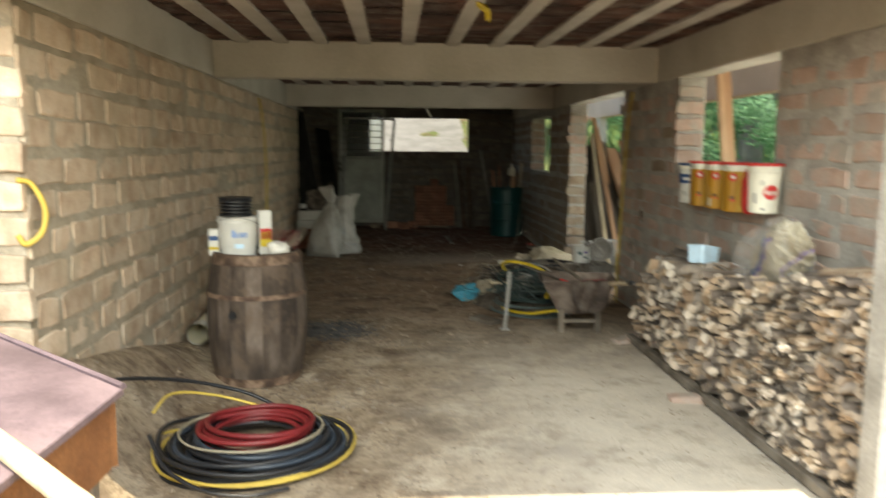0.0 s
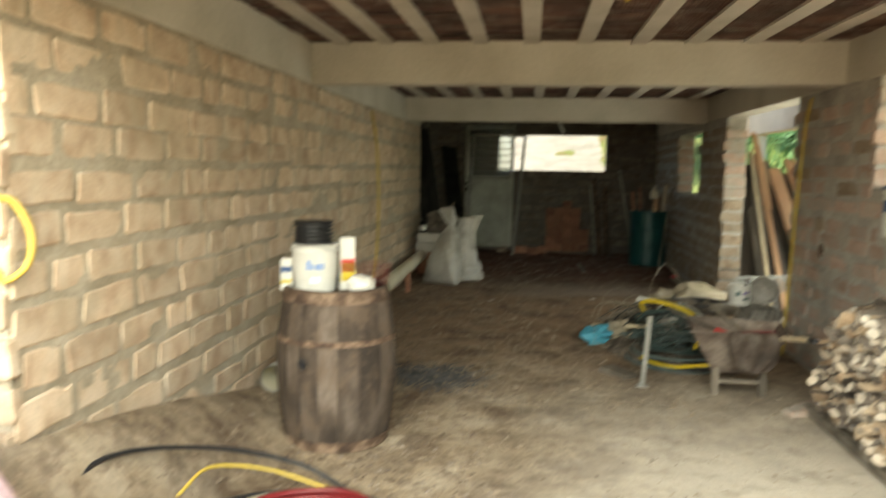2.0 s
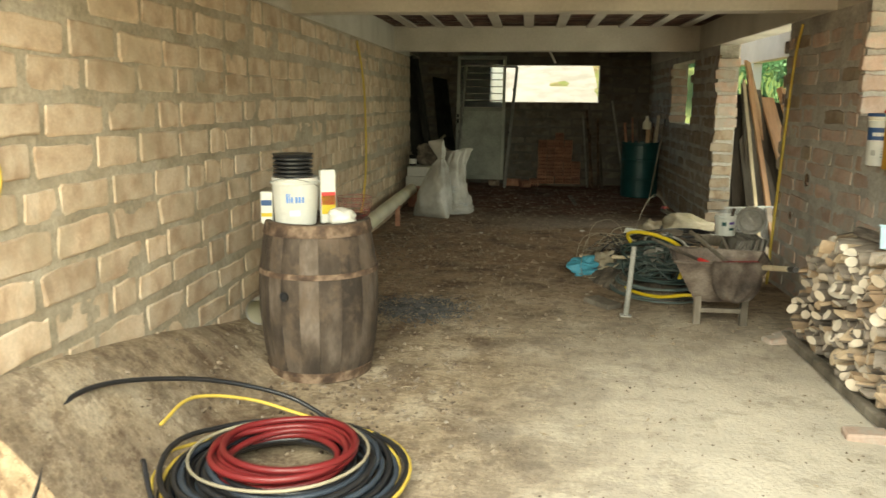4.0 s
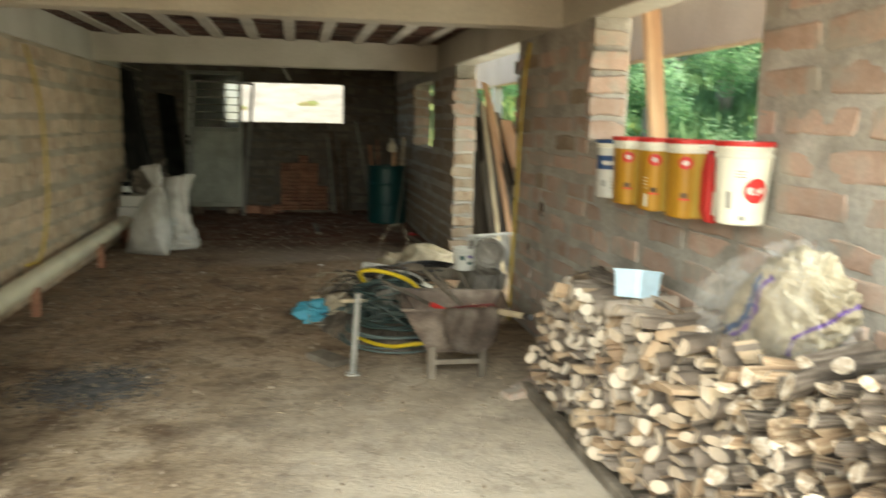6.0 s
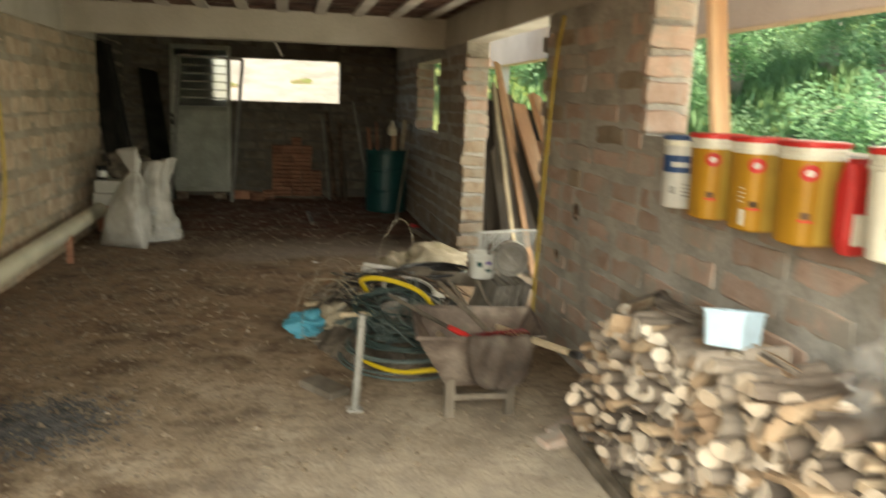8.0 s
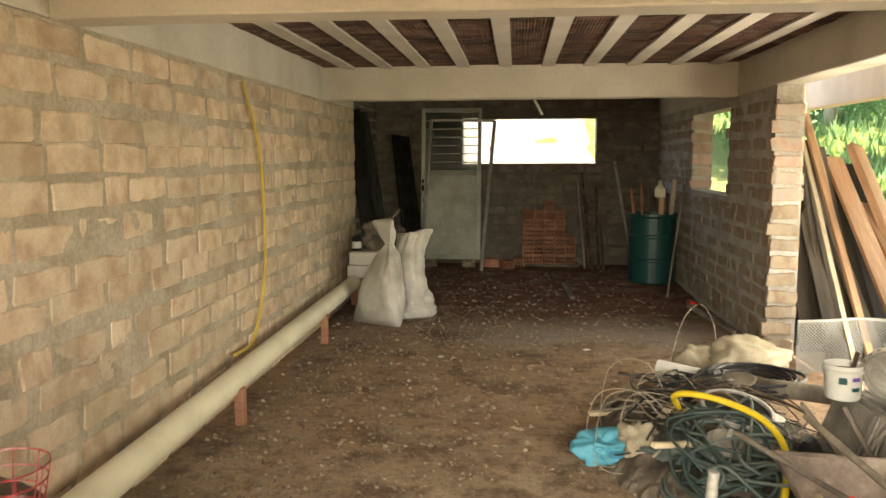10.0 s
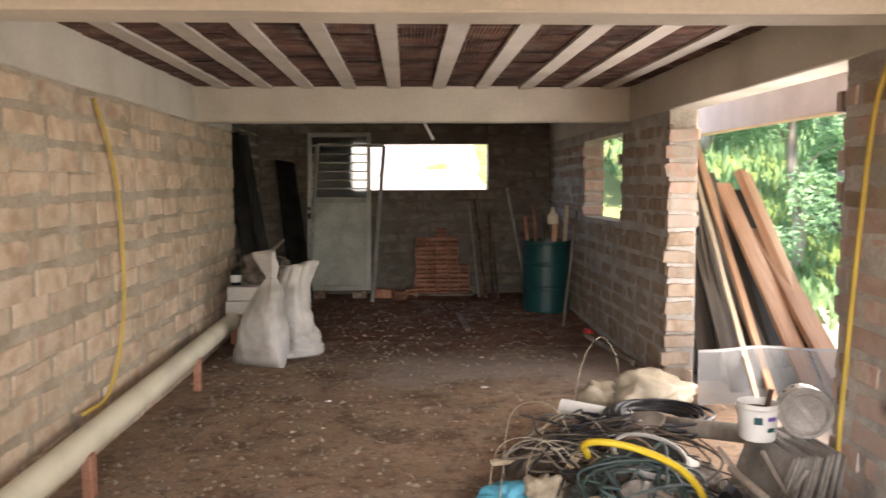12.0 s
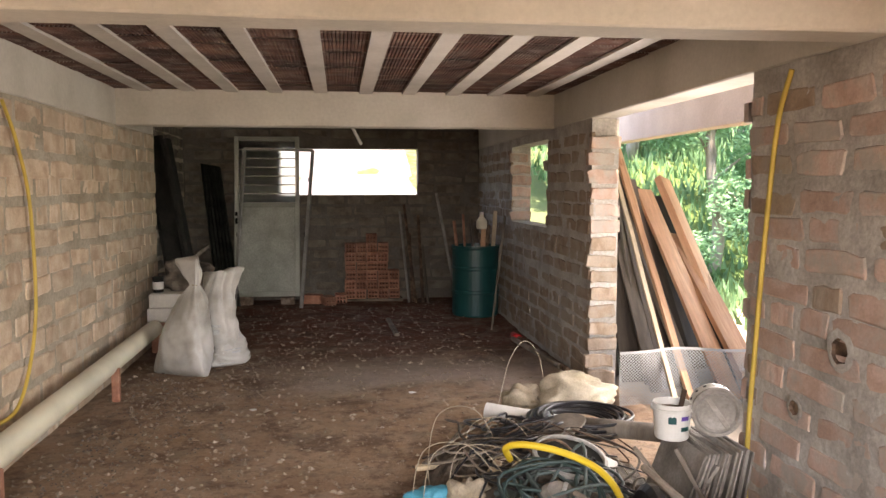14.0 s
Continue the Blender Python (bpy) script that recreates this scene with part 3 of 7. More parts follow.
M_GREEN_HOSE = plain("grey_green_hose", (0.075, 0.10, 0.095), rough=0.5)
M_DARK_HOSE = plain("dark_teal_hose", (0.028, 0.05, 0.047), rough=0.5)
M_BLUE_TARP = plain("sky_blue_woven_plastic", (0.045, 0.25, 0.34), rough=0.5, bump=0.4)
M_SACK = surface("white_woven_sack", ((0.33, 0.312, 0.27), (0.47, 0.45, 0.405), (0.56, 0.54, 0.495)), scale=4, fine=160, rough=0.45, bump=0.15, speck=(0.93, 1.06))
M_PAPER = surface("creased_cream_paper", ((0.19, 0.16, 0.11), (0.31, 0.27, 0.20), (0.40, 0.365, 0.29)), scale=5, fine=70, rough=0.5, bump=0.3, vary=0)
M_CLOTH = surface("beige_cloth", ((0.18, 0.15, 0.10), (0.31, 0.265, 0.20)), scale=5, fine=90, rough=0.9, bump=0.3)
M_TILE = surface("dusty_grey_tile", ((0.11, 0.098, 0.083), (0.19, 0.172, 0.15), (0.28, 0.26, 0.235)), scale=5, rough=0.7, bump=0.2, vary=0.3)
M_STEEL = surface("galvanised_steel", ((0.24, 0.235, 0.215), (0.36, 0.35, 0.325)), scale=8, rough=0.6, metal=0.3, bump=0.1)
M_DARK_STEEL = surface("blackened_steel", ((0.014, 0.014, 0.013), (0.026, 0.025, 0.022)), scale=6, rough=0.95, metal=0.0, bump=0.1, spec=0.1)
M_DOOR = surface("grey_green_door_paint", ((0.24, 0.25, 0.21), (0.31, 0.32, 0.27), (0.36, 0.36, 0.31)), scale=3, rough=0.6, bump=0.1)
M_WOOD_OLD = surface("weathered_grey_plank", ((0.08, 0.066, 0.05), (0.145, 0.12, 0.094), (0.22, 0.19, 0.155)), scale=4, fine=40, bump=0.5, stretch=(1, 1, 0.12), vary=0.3)
M_WOOD_NEW = surface("fresh_sawn_plank", ((0.38, 0.20, 0.11), (0.50, 0.29, 0.17), (0.58, 0.38, 0.24)), scale=4, fine=40, bump=0.3, stretch=(1, 1, 0.1), vary=0.15)
M_WOOD_PALE = surface("pale_stick_wood", ((0.45, 0.36, 0.24), (0.60, 0.50, 0.36)), scale=5, fine=40, bump=0.3, stretch=(1, 1, 0.2), vary=0.15)
M_LOG_BARK = surface("firewood_bark", ((0.08, 0.062, 0.05), (0.16, 0.128, 0.105), (0.29, 0.245, 0.205)), scale=2.2, fine=12, bump=0.8, vary=0.35)
M_LOG_END = surface("cut_firewood_end", ((0.28, 0.21, 0.15), (0.52, 0.43, 0.34), (0.72, 0.65, 0.56)), scale=1.3, fine=9, bump=0.35, vary=0.42, speck=(0.74, 1.15))
M_LOG_SPLIT = surface("split_firewood_face", ((0.20, 0.13, 0.085), (0.36, 0.255, 0.17), (0.54, 0.43, 0.31)), scale=1.8, fine=14, bump=0.5, vary=0.35)
M_PURPLE_BOARD = surface("faded_mauve_board", ((0.07, 0.048, 0.055), (0.10, 0.07, 0.08), (0.14, 0.10, 0.11)), scale=4, rough=0.6, bump=0.2)
M_ORANGE_BOARD = surface("orange_plywood", ((0.14, 0.055, 0.02), (0.20, 0.085, 0.032)), scale=5, bump=0.3)
M_HOLLOW = surface("red_hollow_brick", ((0.28, 0.12, 0.075), (0.38, 0.18, 0.115), (0.45, 0.24, 0.16)), scale=8, bump=0.3, vary=0.2)
M_PURPLE = plain("violet_print", (0.10, 0.05, 0.24), rough=0.4)
M_NET = plain("dusty_white_net", (0.28, 0.28, 0.265), rough=0.8, bump=0)
M_WIRE = plain("pale_wire", (0.30, 0.26, 0.19), rough=0.5, bump=0)
M_WOOD_DARK = surface("dark_old_plank", ((0.035, 0.027, 0.02), (0.07, 0.055, 0.042), (0.12, 0.098, 0.076)), scale=4, fine=40, bump=0.5, stretch=(1, 1, 0.12), vary=0.3)
M_OLD_SHEET = surface("dull_roof_sheet", ((0.03, 0.033, 0.028), (0.055, 0.058, 0.05)), scale=6, rough=0.9, bump=0.2, spec=0.1)
M_DEBRIS = surface("dark_debris", ((0.04, 0.032, 0.025), (0.09, 0.072, 0.055), (0.17, 0.14, 0.11)), scale=8, bump=0.9, vary=0)


def clear_film(name):
    m = bpy.data.materials.new(name)
    m.use_nodes = True
    b = m.node_tree.nodes["Principled BSDF"]
    b.inputs["Base Color"].default_value = (0.95, 0.95, 0.95, 1)
    b.inputs["Roughness"].default_value = 0.12
    b.inputs["Alpha"].default_value = 0.07
    return m


def glass_material(name):
    m = bpy.data.materials.new(name)
    m.use_nodes = True
    b = m.node_tree.nodes["Principled BSDF"]
    b.inputs["Base Color"].default_value = (0.85, 0.90, 0.88, 1)
    b.inputs["Roughness"].default_value = 0.35
    b.inputs["Transmission Weight"].default_value = 1.0
    b.inputs["IOR"].default_value = 1.3
    return m


M_FILM, M_GLASS = clear_film("clear_film"), glass_material("ribbed_glass")


def gz(x, y):
    return ground_height(x, y)


# ---- barrel by the wall and what stands on it ----
def barrel(x, y, height=0.86, r_end=0.278, r_mid=0.33, staves=18):
    z0 = 0.0
    t = thing("barrel", pose(x, y, z0, 0, 0, 12), "old dark oak barrel with rusty hoops and flaking wood", "barrel")
    rng = random.Random(2)

    def r_at(z):
        return r_end + (r_mid - r_end) * (1 - ((z - height / 2) / (height / 2)) ** 2)
    ang = 0.0
    widths = [rng.uniform(0.8, 1.25) for _ in range(staves)]
    total = sum(widths)
    for w in widths:
        span = math.tau * w / total
        bm = bmesh.new()
        grid = []
        for i in range(9):
            z = height * i / 8
            row = []
            for j in range(4):
                a = ang + 0.002 + (span - 0.004) * j / 3
                rr = r_at(z) - (0.002 if j in (0, 3) else 0.0) + rng.uniform(-0.001, 0.001)
                row.append((bm.verts.new((rr * math.cos(a), rr * math.sin(a), z)), bm.verts.new(((rr - 0.022) * math.cos(a), (rr - 0.022) * math.sin(a), z))))
            grid.append(row)
        for i in range(8):
            for j in range(3):
                a, b, c, d = grid[i][j], grid[i][j + 1], grid[i + 1][j + 1], grid[i + 1][j]
                bm.faces.new((a[0], b[0], c[0], d[0]))
                bm.faces.new((d[1], c[1], b[1], a[1]))
            for j in (0, 3):
                a, d = grid[i][j], grid[i + 1][j]
                bm.faces.new((a[0], d[0], d[1], a[1]))
        for i in (0, 8):
            for j in range(3):
                a, b = grid[i][j], grid[i][j + 1]
                bm.faces.new((a[0], a[1], b[1], b[0]))
        part("stave", bm, M_STAVE, t)
        ang += span
    for z, h in ((0.0, 0.06), (0.575, 0.03), (0.79, 0.065)):
        prof = [(r_at(z) + 0.001, z), (r_at(z) + 0.006, z + 0.002), (r_at(z + h) + 0.006, z + h - 0.002), (r_at(z + h) + 0.001, z + h)]
        part("hoop", rough_up(lathe(prof, 40), 0.002, 9, z), M_HOOP, t, "rusty iron hoop")
    part("lid", lathe([(0, height - 0.03), (r_end - 0.02, height - 0.03), (r_end - 0.02, height - 0.05), (0, height - 0.05)], 32), M_STAVE, t, "worn wooden lid")
    a = math.radians(-108 - 12)
    hole = lathe([(0.0, 0.0), (0.019, 0.0), (0.021, 0.004), (0.026, 0.005), (0.027, 0.0)], 14)
    part("bung_hole", hole, [M_BLACK_PLASTIC], t, "dark bung hole", Matrix.Translation((0.3315 * math.cos(a), 0.3315 * math.sin(a), 0.485)) @ pose(0, 0, 0, 90, 0, math.degrees(a) + 90))
    return t


BARREL = (-1.245, 4.335)
barrel(*BARREL)
TOP = 0.832


def pail(name, x, y, z, r0, r1, h, label, body=M_WHITE_PLASTIC, rim=True, group=""):
    t = thing(name, pose(x, y, z), label, "bucket", group)
    prof = [(0, 0), (r0 - 0.004, 0), (r0, 0.006), (r1, h - 0.01), (r1, h), (r1 - 0.006, h), (r0 - 0.005, 0.012), (0, 0.012)]
    part("body", lathe(prof, 32), body, t, smooth=False)
    if rim:
        part("rim", lathe([(r1 + 0.001, h - 0.035), (r1 + 0.008, h - 0.033), (r1 + 0.008, h - 0.022), (r1 + 0.002, h - 0.02)], 32), body, t)
    return t


def print_bar(parent, r, ang0, ang1, z0, z1, material, name="print"):
    """Printed patch that follows a round body."""
    bm = bmesh.new()
    prev = None
    for k in range(7):
        a = math.radians(ang0 + (ang1 - ang0) * k / 6)
        pair = (bm.verts.new((r * math.cos(a), r * math.sin(a), z0)), bm.verts.new((r * math.cos(a), r * math.sin(a), z1)))
        if prev:
            bm.faces.new((prev[0], pair[0], pair[1], prev[1]))
        prev = pair
    return part(name, bm, material, parent, "printed patch")


white_pail = pail("bucket", -1.355, 4.29, TOP, 0.112, 0.126, 0.255, "white plastic bucket with faded blue print on the barrel")
for a0, a1 in ((-96, -91), (-89, -86), (-84, -79), (-74, -68), (-66, -60), (-57, -52)):
    print_bar(white_pail, 0.1245, a0, a1, 0.125, 0.175 if a0 in (-96, -89) else 0.158, M_BLUE)
print_bar(white_pail, 0.121, -88, -62, 0.055, 0.085, M_LIGHT_BLUE)
part("handle", tube([(0.131 * math.cos(a), 0.131 * math.sin(a), 0.20 - 0.09 * math.sin(a / 1.0) * 0.6) for a in np.linspace(math.pi, math.tau, 18)], 0.0025, 5), M_STEEL, white_pail, "thin wire handle")
stack = thing("plastic_basket", pose(-1.365, 4.29, TOP + 0.257), "stack of black ribbed plastic pots upside down on the bucket", "pot")
for i in range(5):
    part("ring", lathe([(0.088 - 0.002 * i, 0.022 * i), (0.108 - 0.003 * (i % 2), 0.022 * i + 0.004), (0.108 - 0.003 * (i % 2), 0.022 * i + 0.014), (0.088, 0.022 * i + 0.018)], 24), M_BLACK_PLASTIC, stack)
part("cap", lathe([(0, 0.09), (0.085, 0.09), (0.105, 0.112), (0.11, 0.122), (0, 0.118)], 24), M_BLACK_PLASTIC, stack)


def carton(name, x, y, z, w, d, h, turn, tilt, label, bands):
    t = thing(name, pose(x, y, z, tilt, 0, turn), label, "package")
    part("body", box_bm(-w / 2, -d / 2, 0, w / 2, d / 2, h, bevel=0.006), M_WHITE_PLASTIC, t)
    for z0, z1, m in bands:
        part("print", box_bm(-w / 2 * 0.9, -d / 2 - 0.0015, z0, w / 2 * 0.9, -d / 2 + 0.001, z1), m, t, "printed patch")
    return t


carton("carton", -1.505, 4.26, TOP, 0.065, 0.05, 0.175, 10, 0, "small white carton with blue and yellow bands", ((0.10, 0.13, M_NAVY), (0.04, 0.06, M_YELLOW)))
carton("milk_carton", -1.185, 4.33, TOP, 0.085, 0.05, 0.29, 24, -4, "tall white carton with a yellow and red flash", ((0.05, 0.15, M_YELLOW), (0.10, 0.17, M_RED)))


def lump(name, x, y, z, size, material, label, category, seed, squash=(1, 1, 1), crumple=0.25, detail=3, turn=0):
    """Crumpled soft thing, sat flat on its base."""
    bm = bmesh.new()
    bmesh.ops.create_icosphere(bm, subdivisions=detail, radius=1)
    off = Vector((seed, seed * 2.1, seed * 0.7))
    for v in bm.verts:
        n = v.co.normalized()
        f = 1 + crumple * noise.noise(n * 1.7 + off) - crumple * 0.8 * abs(noise.noise(n * 2.6 + off)) - crumple * 0.22 * abs(noise.noise(n * 6 + off))
        p = n * f
        v.co = Vector((p.x * squash[0] * size, p.y * squash[1] * size, max(-0.72, p.z) * squash[2] * size + 0.72 * squash[2] * size))
    return tagged(part(name, bm, material, None, label, pose(x, y, z, 0, 0, turn), smooth=True), label, category)


lump("plastic_bag", -1.085, 4.24, TOP, 0.075, M_SACK, "crumpled white plastic bag on the barrel", "bag", 3.3, (1.1, 0.9, 0.75), 0.4)
red_basket = thing("wire_basket", pose(-1.06, 4.42, TOP), "thin red wire basket on the barrel", "basket")
for i in range(5):
    r = 0.072 + 0.006 * i
    part("wire", tube([(r * math.cos(a), r * math.sin(a), 0.004 + 0.033 * i) for a in np.linspace(0, math.tau, 21)[:-1]], 0.0018, 5, closed=True), M_RED_HOSE, red_basket)
for k in range(10):
    a = k * math.tau / 10
    part("upright", tube([(0.072 * math.cos(a), 0.072 * math.sin(a), 0.004), (0.096 * math.cos(a), 0.096 * math.sin(a), 0.136)], 0.0014, 4), M_RED_HOSE, red_basket)


# ---- coil of hoses on the earth by the entrance ----
def coil(name, x, y, loops, label, seed, z_lift=0.0):
    rng = random.Random(seed)
    t = thing(name, pose(x, y, 0), label, "hose")
    for r, thick, material, level, count in loops:
        for k in range(count):
            rr = r * rng.uniform(0.93, 1.07)
            cx, cy = rng.uniform(-0.03, 0.03), rng.uniform(-0.03, 0.03)
            ph = rng.uniform(0, math.tau)
            zz = level + k * thick * 1.1
            pts = []
            for a in np.linspace(0, math.tau, 37)[:-1]:
                px, py = cx + rr * math.cos(a) * (1 + 0.03 * math.sin(2 * a + ph)), cy + rr * math.sin(a) * (1 + 0.03 * math.cos(3 * a + ph))
                pts.append((px, py, z_lift + max(0.0, gz(x + px, y + py)) * 0.55 + thick + zz + 0.012 * math.sin(a + ph)))
            part("loop", tube(pts, thick, 7, closed=True), material, t, smooth=True)
    return t


COIL = (-1.03, 2.98)
coil("hose_coil", *COIL, ((0.47, 0.011, M_BLACK_PLASTIC, 0.01, 2), (0.43, 0.012, M_BLACK_PLASTIC, 0.01, 5), (0.39, 0.012, M_SLATE_HOSE, 0.02, 5), (0.35, 0.012, M_BLACK_PLASTIC, 0.03, 5), (0.31, 0.012, M_SLATE_HOSE, 0.04, 5),
     (0.475, 0.008, M_DULL_YELLOW, 0.035, 2), (0.37, 0.007, M_WIRE, 0.12, 1), (0.265, 0.013, M_BLACK_PLASTIC, 0.04, 4), (0.27, 0.014, M_RED_HOSE, 0.12, 3), (0.24, 0.014, M_RED_HOSE, 0.09, 3)),
     "coil of black, red and yellow-striped hoses on the earth", 4)
stray = spline([(-1.62, 2.30, 0.25), (-1.74, 2.75, 0.42), (-1.55, 3.28, 0.30), (-1.2, 3.5, 0.16), (-0.9, 3.42, 0.05), (-0.62, 3.2, 0.04)], 8)
STRIPED = "thin yellow-striped hose end curving off the coil"
tagged(part("loose_hose", tube(spline([(-1.53, 2.98, 0.22), (-1.50, 3.22, 0.24), (-1.32, 3.40, 0.17), (-1.08, 3.42, 0.10), (-0.85, 3.36, 0.07)], 8), 0.008, 7), M_DULL_YELLOW, None, STRIPED, smooth=True), STRIPED, "hose")
LOW_END = "black hose end lying loose beside the coil"
tagged(part("loose_hose", tube(spline([(-1.47, 2.72, 0.20), (-1.36, 2.58, 0.10), (-1.18, 2.46, 0.05), (-0.98, 2.43, 0.03), (-0.80, 2.50, 0.03)], 8), 0.010, 7), M_BLACK_PLASTIC, None, LOW_END, smooth=True), LOW_END, "hose")
tagged(part("loose_hose", tube(stray, 0.011, 7), M_BLACK_PLASTIC, None, "loose black hose end curving off the coil", smooth=True), "loose black hose end curving off the coil", "hose")


# ---- work table at the entrance ----
table = thing("work_table", pose(0, 0, 0), "makeshift table with a faded mauve board top and orange sides", "table")


def slab(corners, thick, bm=None):
    out = bm or bmesh.new()
    top = [out.verts.new(c) for c in corners]
    low = [out.verts.new((c[0], c[1], c[2] - thick)) for c in corners]
    out.faces.new(top)
    out.faces.new(low[::-1])
    n = len(corners)
    for k in range(n):
        out.faces.new((top[k], low[k], low[(k + 1) % n], top[(k + 1) % n]))
    return out


part("tabletop", slab([(-1.18, 1.60, 0.78), (-1.95, 2.30, 0.80), (-2.5, 1.75, 0.78), (-1.27, 0.75, 0.74)], 0.022), M_PURPLE_BOARD, table, "faded mauve board")
part("rim", tube([(-1.18, 1.60, 0.785), (-1.95, 2.30, 0.805)], 0.012, 6), M_PURPLE_BOARD, table)
part("side_panel", slab([(-1.20, 1.58, 0.755), (-1.93, 2.25, 0.775), (-1.95, 2.23, 0.775), (-1.22, 1.56, 0.755)], 0.22), M_ORANGE_BOARD, table, "orange plywood side")
part("side_panel", slab([(-1.21, 1.55, 0.755), (-1.29, 0.78, 0.715), (-1.31, 0.79, 0.715), (-1.23, 1.55, 0.755)], 0.22), M_ORANGE_BOARD, table, "orange plywood side")
for lx, ly in ((-1.27, 1.50), (-1.95, 2.12), (-2.38, 1.74), (-1.36, 0.88)):
    part("leg", box_bm(lx - 0.03, ly - 0.03, gz(lx, ly) - 0.02, lx + 0.03, ly + 0.03, 0.735, bevel=0.004), M_WOOD_OLD, table)
tagged(part("pole", rough_up(tube([Vector((-1.95, 1.74, 0.825)).lerp(Vector((-0.85, 0.68, 0.745)), k / 10) for k in range(11)], 0.03, 9), 0.004, 6), M_WOOD_PALE, None, "pale peeled wooden pole lying on the table", smooth=True), "pale peeled wooden pole lying on the table", "pole")

# ---- pipe along the foot of the wall ----
pipe = thing("drain_pipe", pose(0, 0, 0), "long cream plastic drain pipe along the brick wall", "pipe")
PIPE_A, PIPE_B = Vector((-1.735, 4.70, 0.205)), Vector((-1.715, 10.85, 0.285))
bm = bmesh.new()
tube([PIPE_A.lerp(PIPE_B, k / 12) for k in range(13)], 0.076, 24, bm, caps=False)
tube([PIPE_A.lerp(PIPE_B, k / 12) for k in range(13)], 0.071, 24, bm, caps=False)
part("tube", bm, M_CREAM_PVC, pipe, smooth=True)
socket = bmesh.new()
tube([PIPE_A + Vector((0, d, 0)) for d in (-0.01, 0.09)], 0.083, 24, socket, caps=False)
tube([PIPE_A + Vector((0, d, 0)) for d in (-0.01, 0.09)], 0.077, 24, socket, caps=False)
part("socket", socket, M_WHITE_PLASTIC, pipe, "white pipe socket", smooth=True)
for y, w in ((7.36, 0.035), (9.4, 0.03)):
    z = PIPE_A.lerp(PIPE_B, (y - PIPE_A.y) / (PIPE_B.y - PIPE_A.y)).z
    tagged(part("pipe_support", rough_up(box_bm(-1.69, y - w, gz(-1.66, y) - 0.02, -1.635, y + w, z - 0.02, bevel=0.006), 0.003, 9), M_HOLLOW, None, "piece of red brick that props the pipe"), "piece of red brick that props the pipe", "brick")


# ---- yellow hoses hung on the walls ----
def wall_hose(points, material, r, label):
    return tagged(part("hose", tube(spline(points, 8), r, 8), material, None, label, smooth=True), label, "hose")


HOSE_LEFT = ((LEFT + 0.02, 8.10, 2.08), (LEFT + 0.03, 8.25, 1.85), (LEFT + 0.03, 8.40, 1.50), (LEFT + 0.03, 8.43, 0.90), (LEFT + 0.035, 8.30, 0.55), (LEFT + 0.045, 8.05, 0.33), (LEFT + 0.07, 7.65, 0.34))
HOSE_RIGHT = ((RIGHT - 0.02, 6.60, 2.09), (RIGHT - 0.025, 6.69, 1.85), (RIGHT - 0.03, 6.76, 1.30), (RIGHT - 0.03, 6.81, 0.82), (RIGHT - 0.035, 6.84, 0.40), (RIGHT - 0.05, 6.82, 0.0))
wall_hose(HOSE_LEFT, M_DULL_YELLOW, 0.011, "dusty yellow hose hanging down the tan brick wall")
wall_hose(HOSE_RIGHT, M_DULL_YELLOW, 0.012, "yellow hose hanging down beside the doorway")
wall_hose([(LEFT - 0.02, 2.50, 1.39), (LEFT + 0.02, 2.54, 1.37), (LEFT + 0.06, 2.56, 1.27), (LEFT + 0.05, 2.55, 1.17), (LEFT + 0.0, 2.51, 1.12), (LEFT - 0.03, 2.50, 1.16)], M_DULL_YELLOW, 0.012, "loop of yellow hose hooked on the wall end")
ribbon = spline([(0.16, 3.98, CEILING + 0.01), (0.18, 4.02, CEILING - 0.015), (0.24, 4.12, CEILING - 0.03), (0.25, 4.16, CEILING - 0.075), (0.255, 4.18, CEILING - 0.02)], 5)
tagged(part("plastic_strip", tube(ribbon, lambda u: 0.008 + 0.014 * math.sin(u * math.pi), 6), M_YELLOW, None, "twisted yellow plastic strip stuck to the ceiling"), "twisted yellow plastic strip stuck to the ceiling", "strip")

# ---- firewood pile along the wall ----
PILE_X0, PILE_X1 = 1.60, 1.955


def pile_top(y):
    pts = ((2.0, 1.05), (2.5, 0.98), (2.9, 0.86), (3.3, 0.80), (3.8, 0.78), (4.4, 0.76), (4.85, 0.70), (5.12, 0.48))
    for (a, h0), (b, h1) in zip(pts, pts[1:]):
        if y <= b:
            return h0 + (h1 - h0) * max(0.0, (y - a) / (b - a))
    return pts[-1][1]


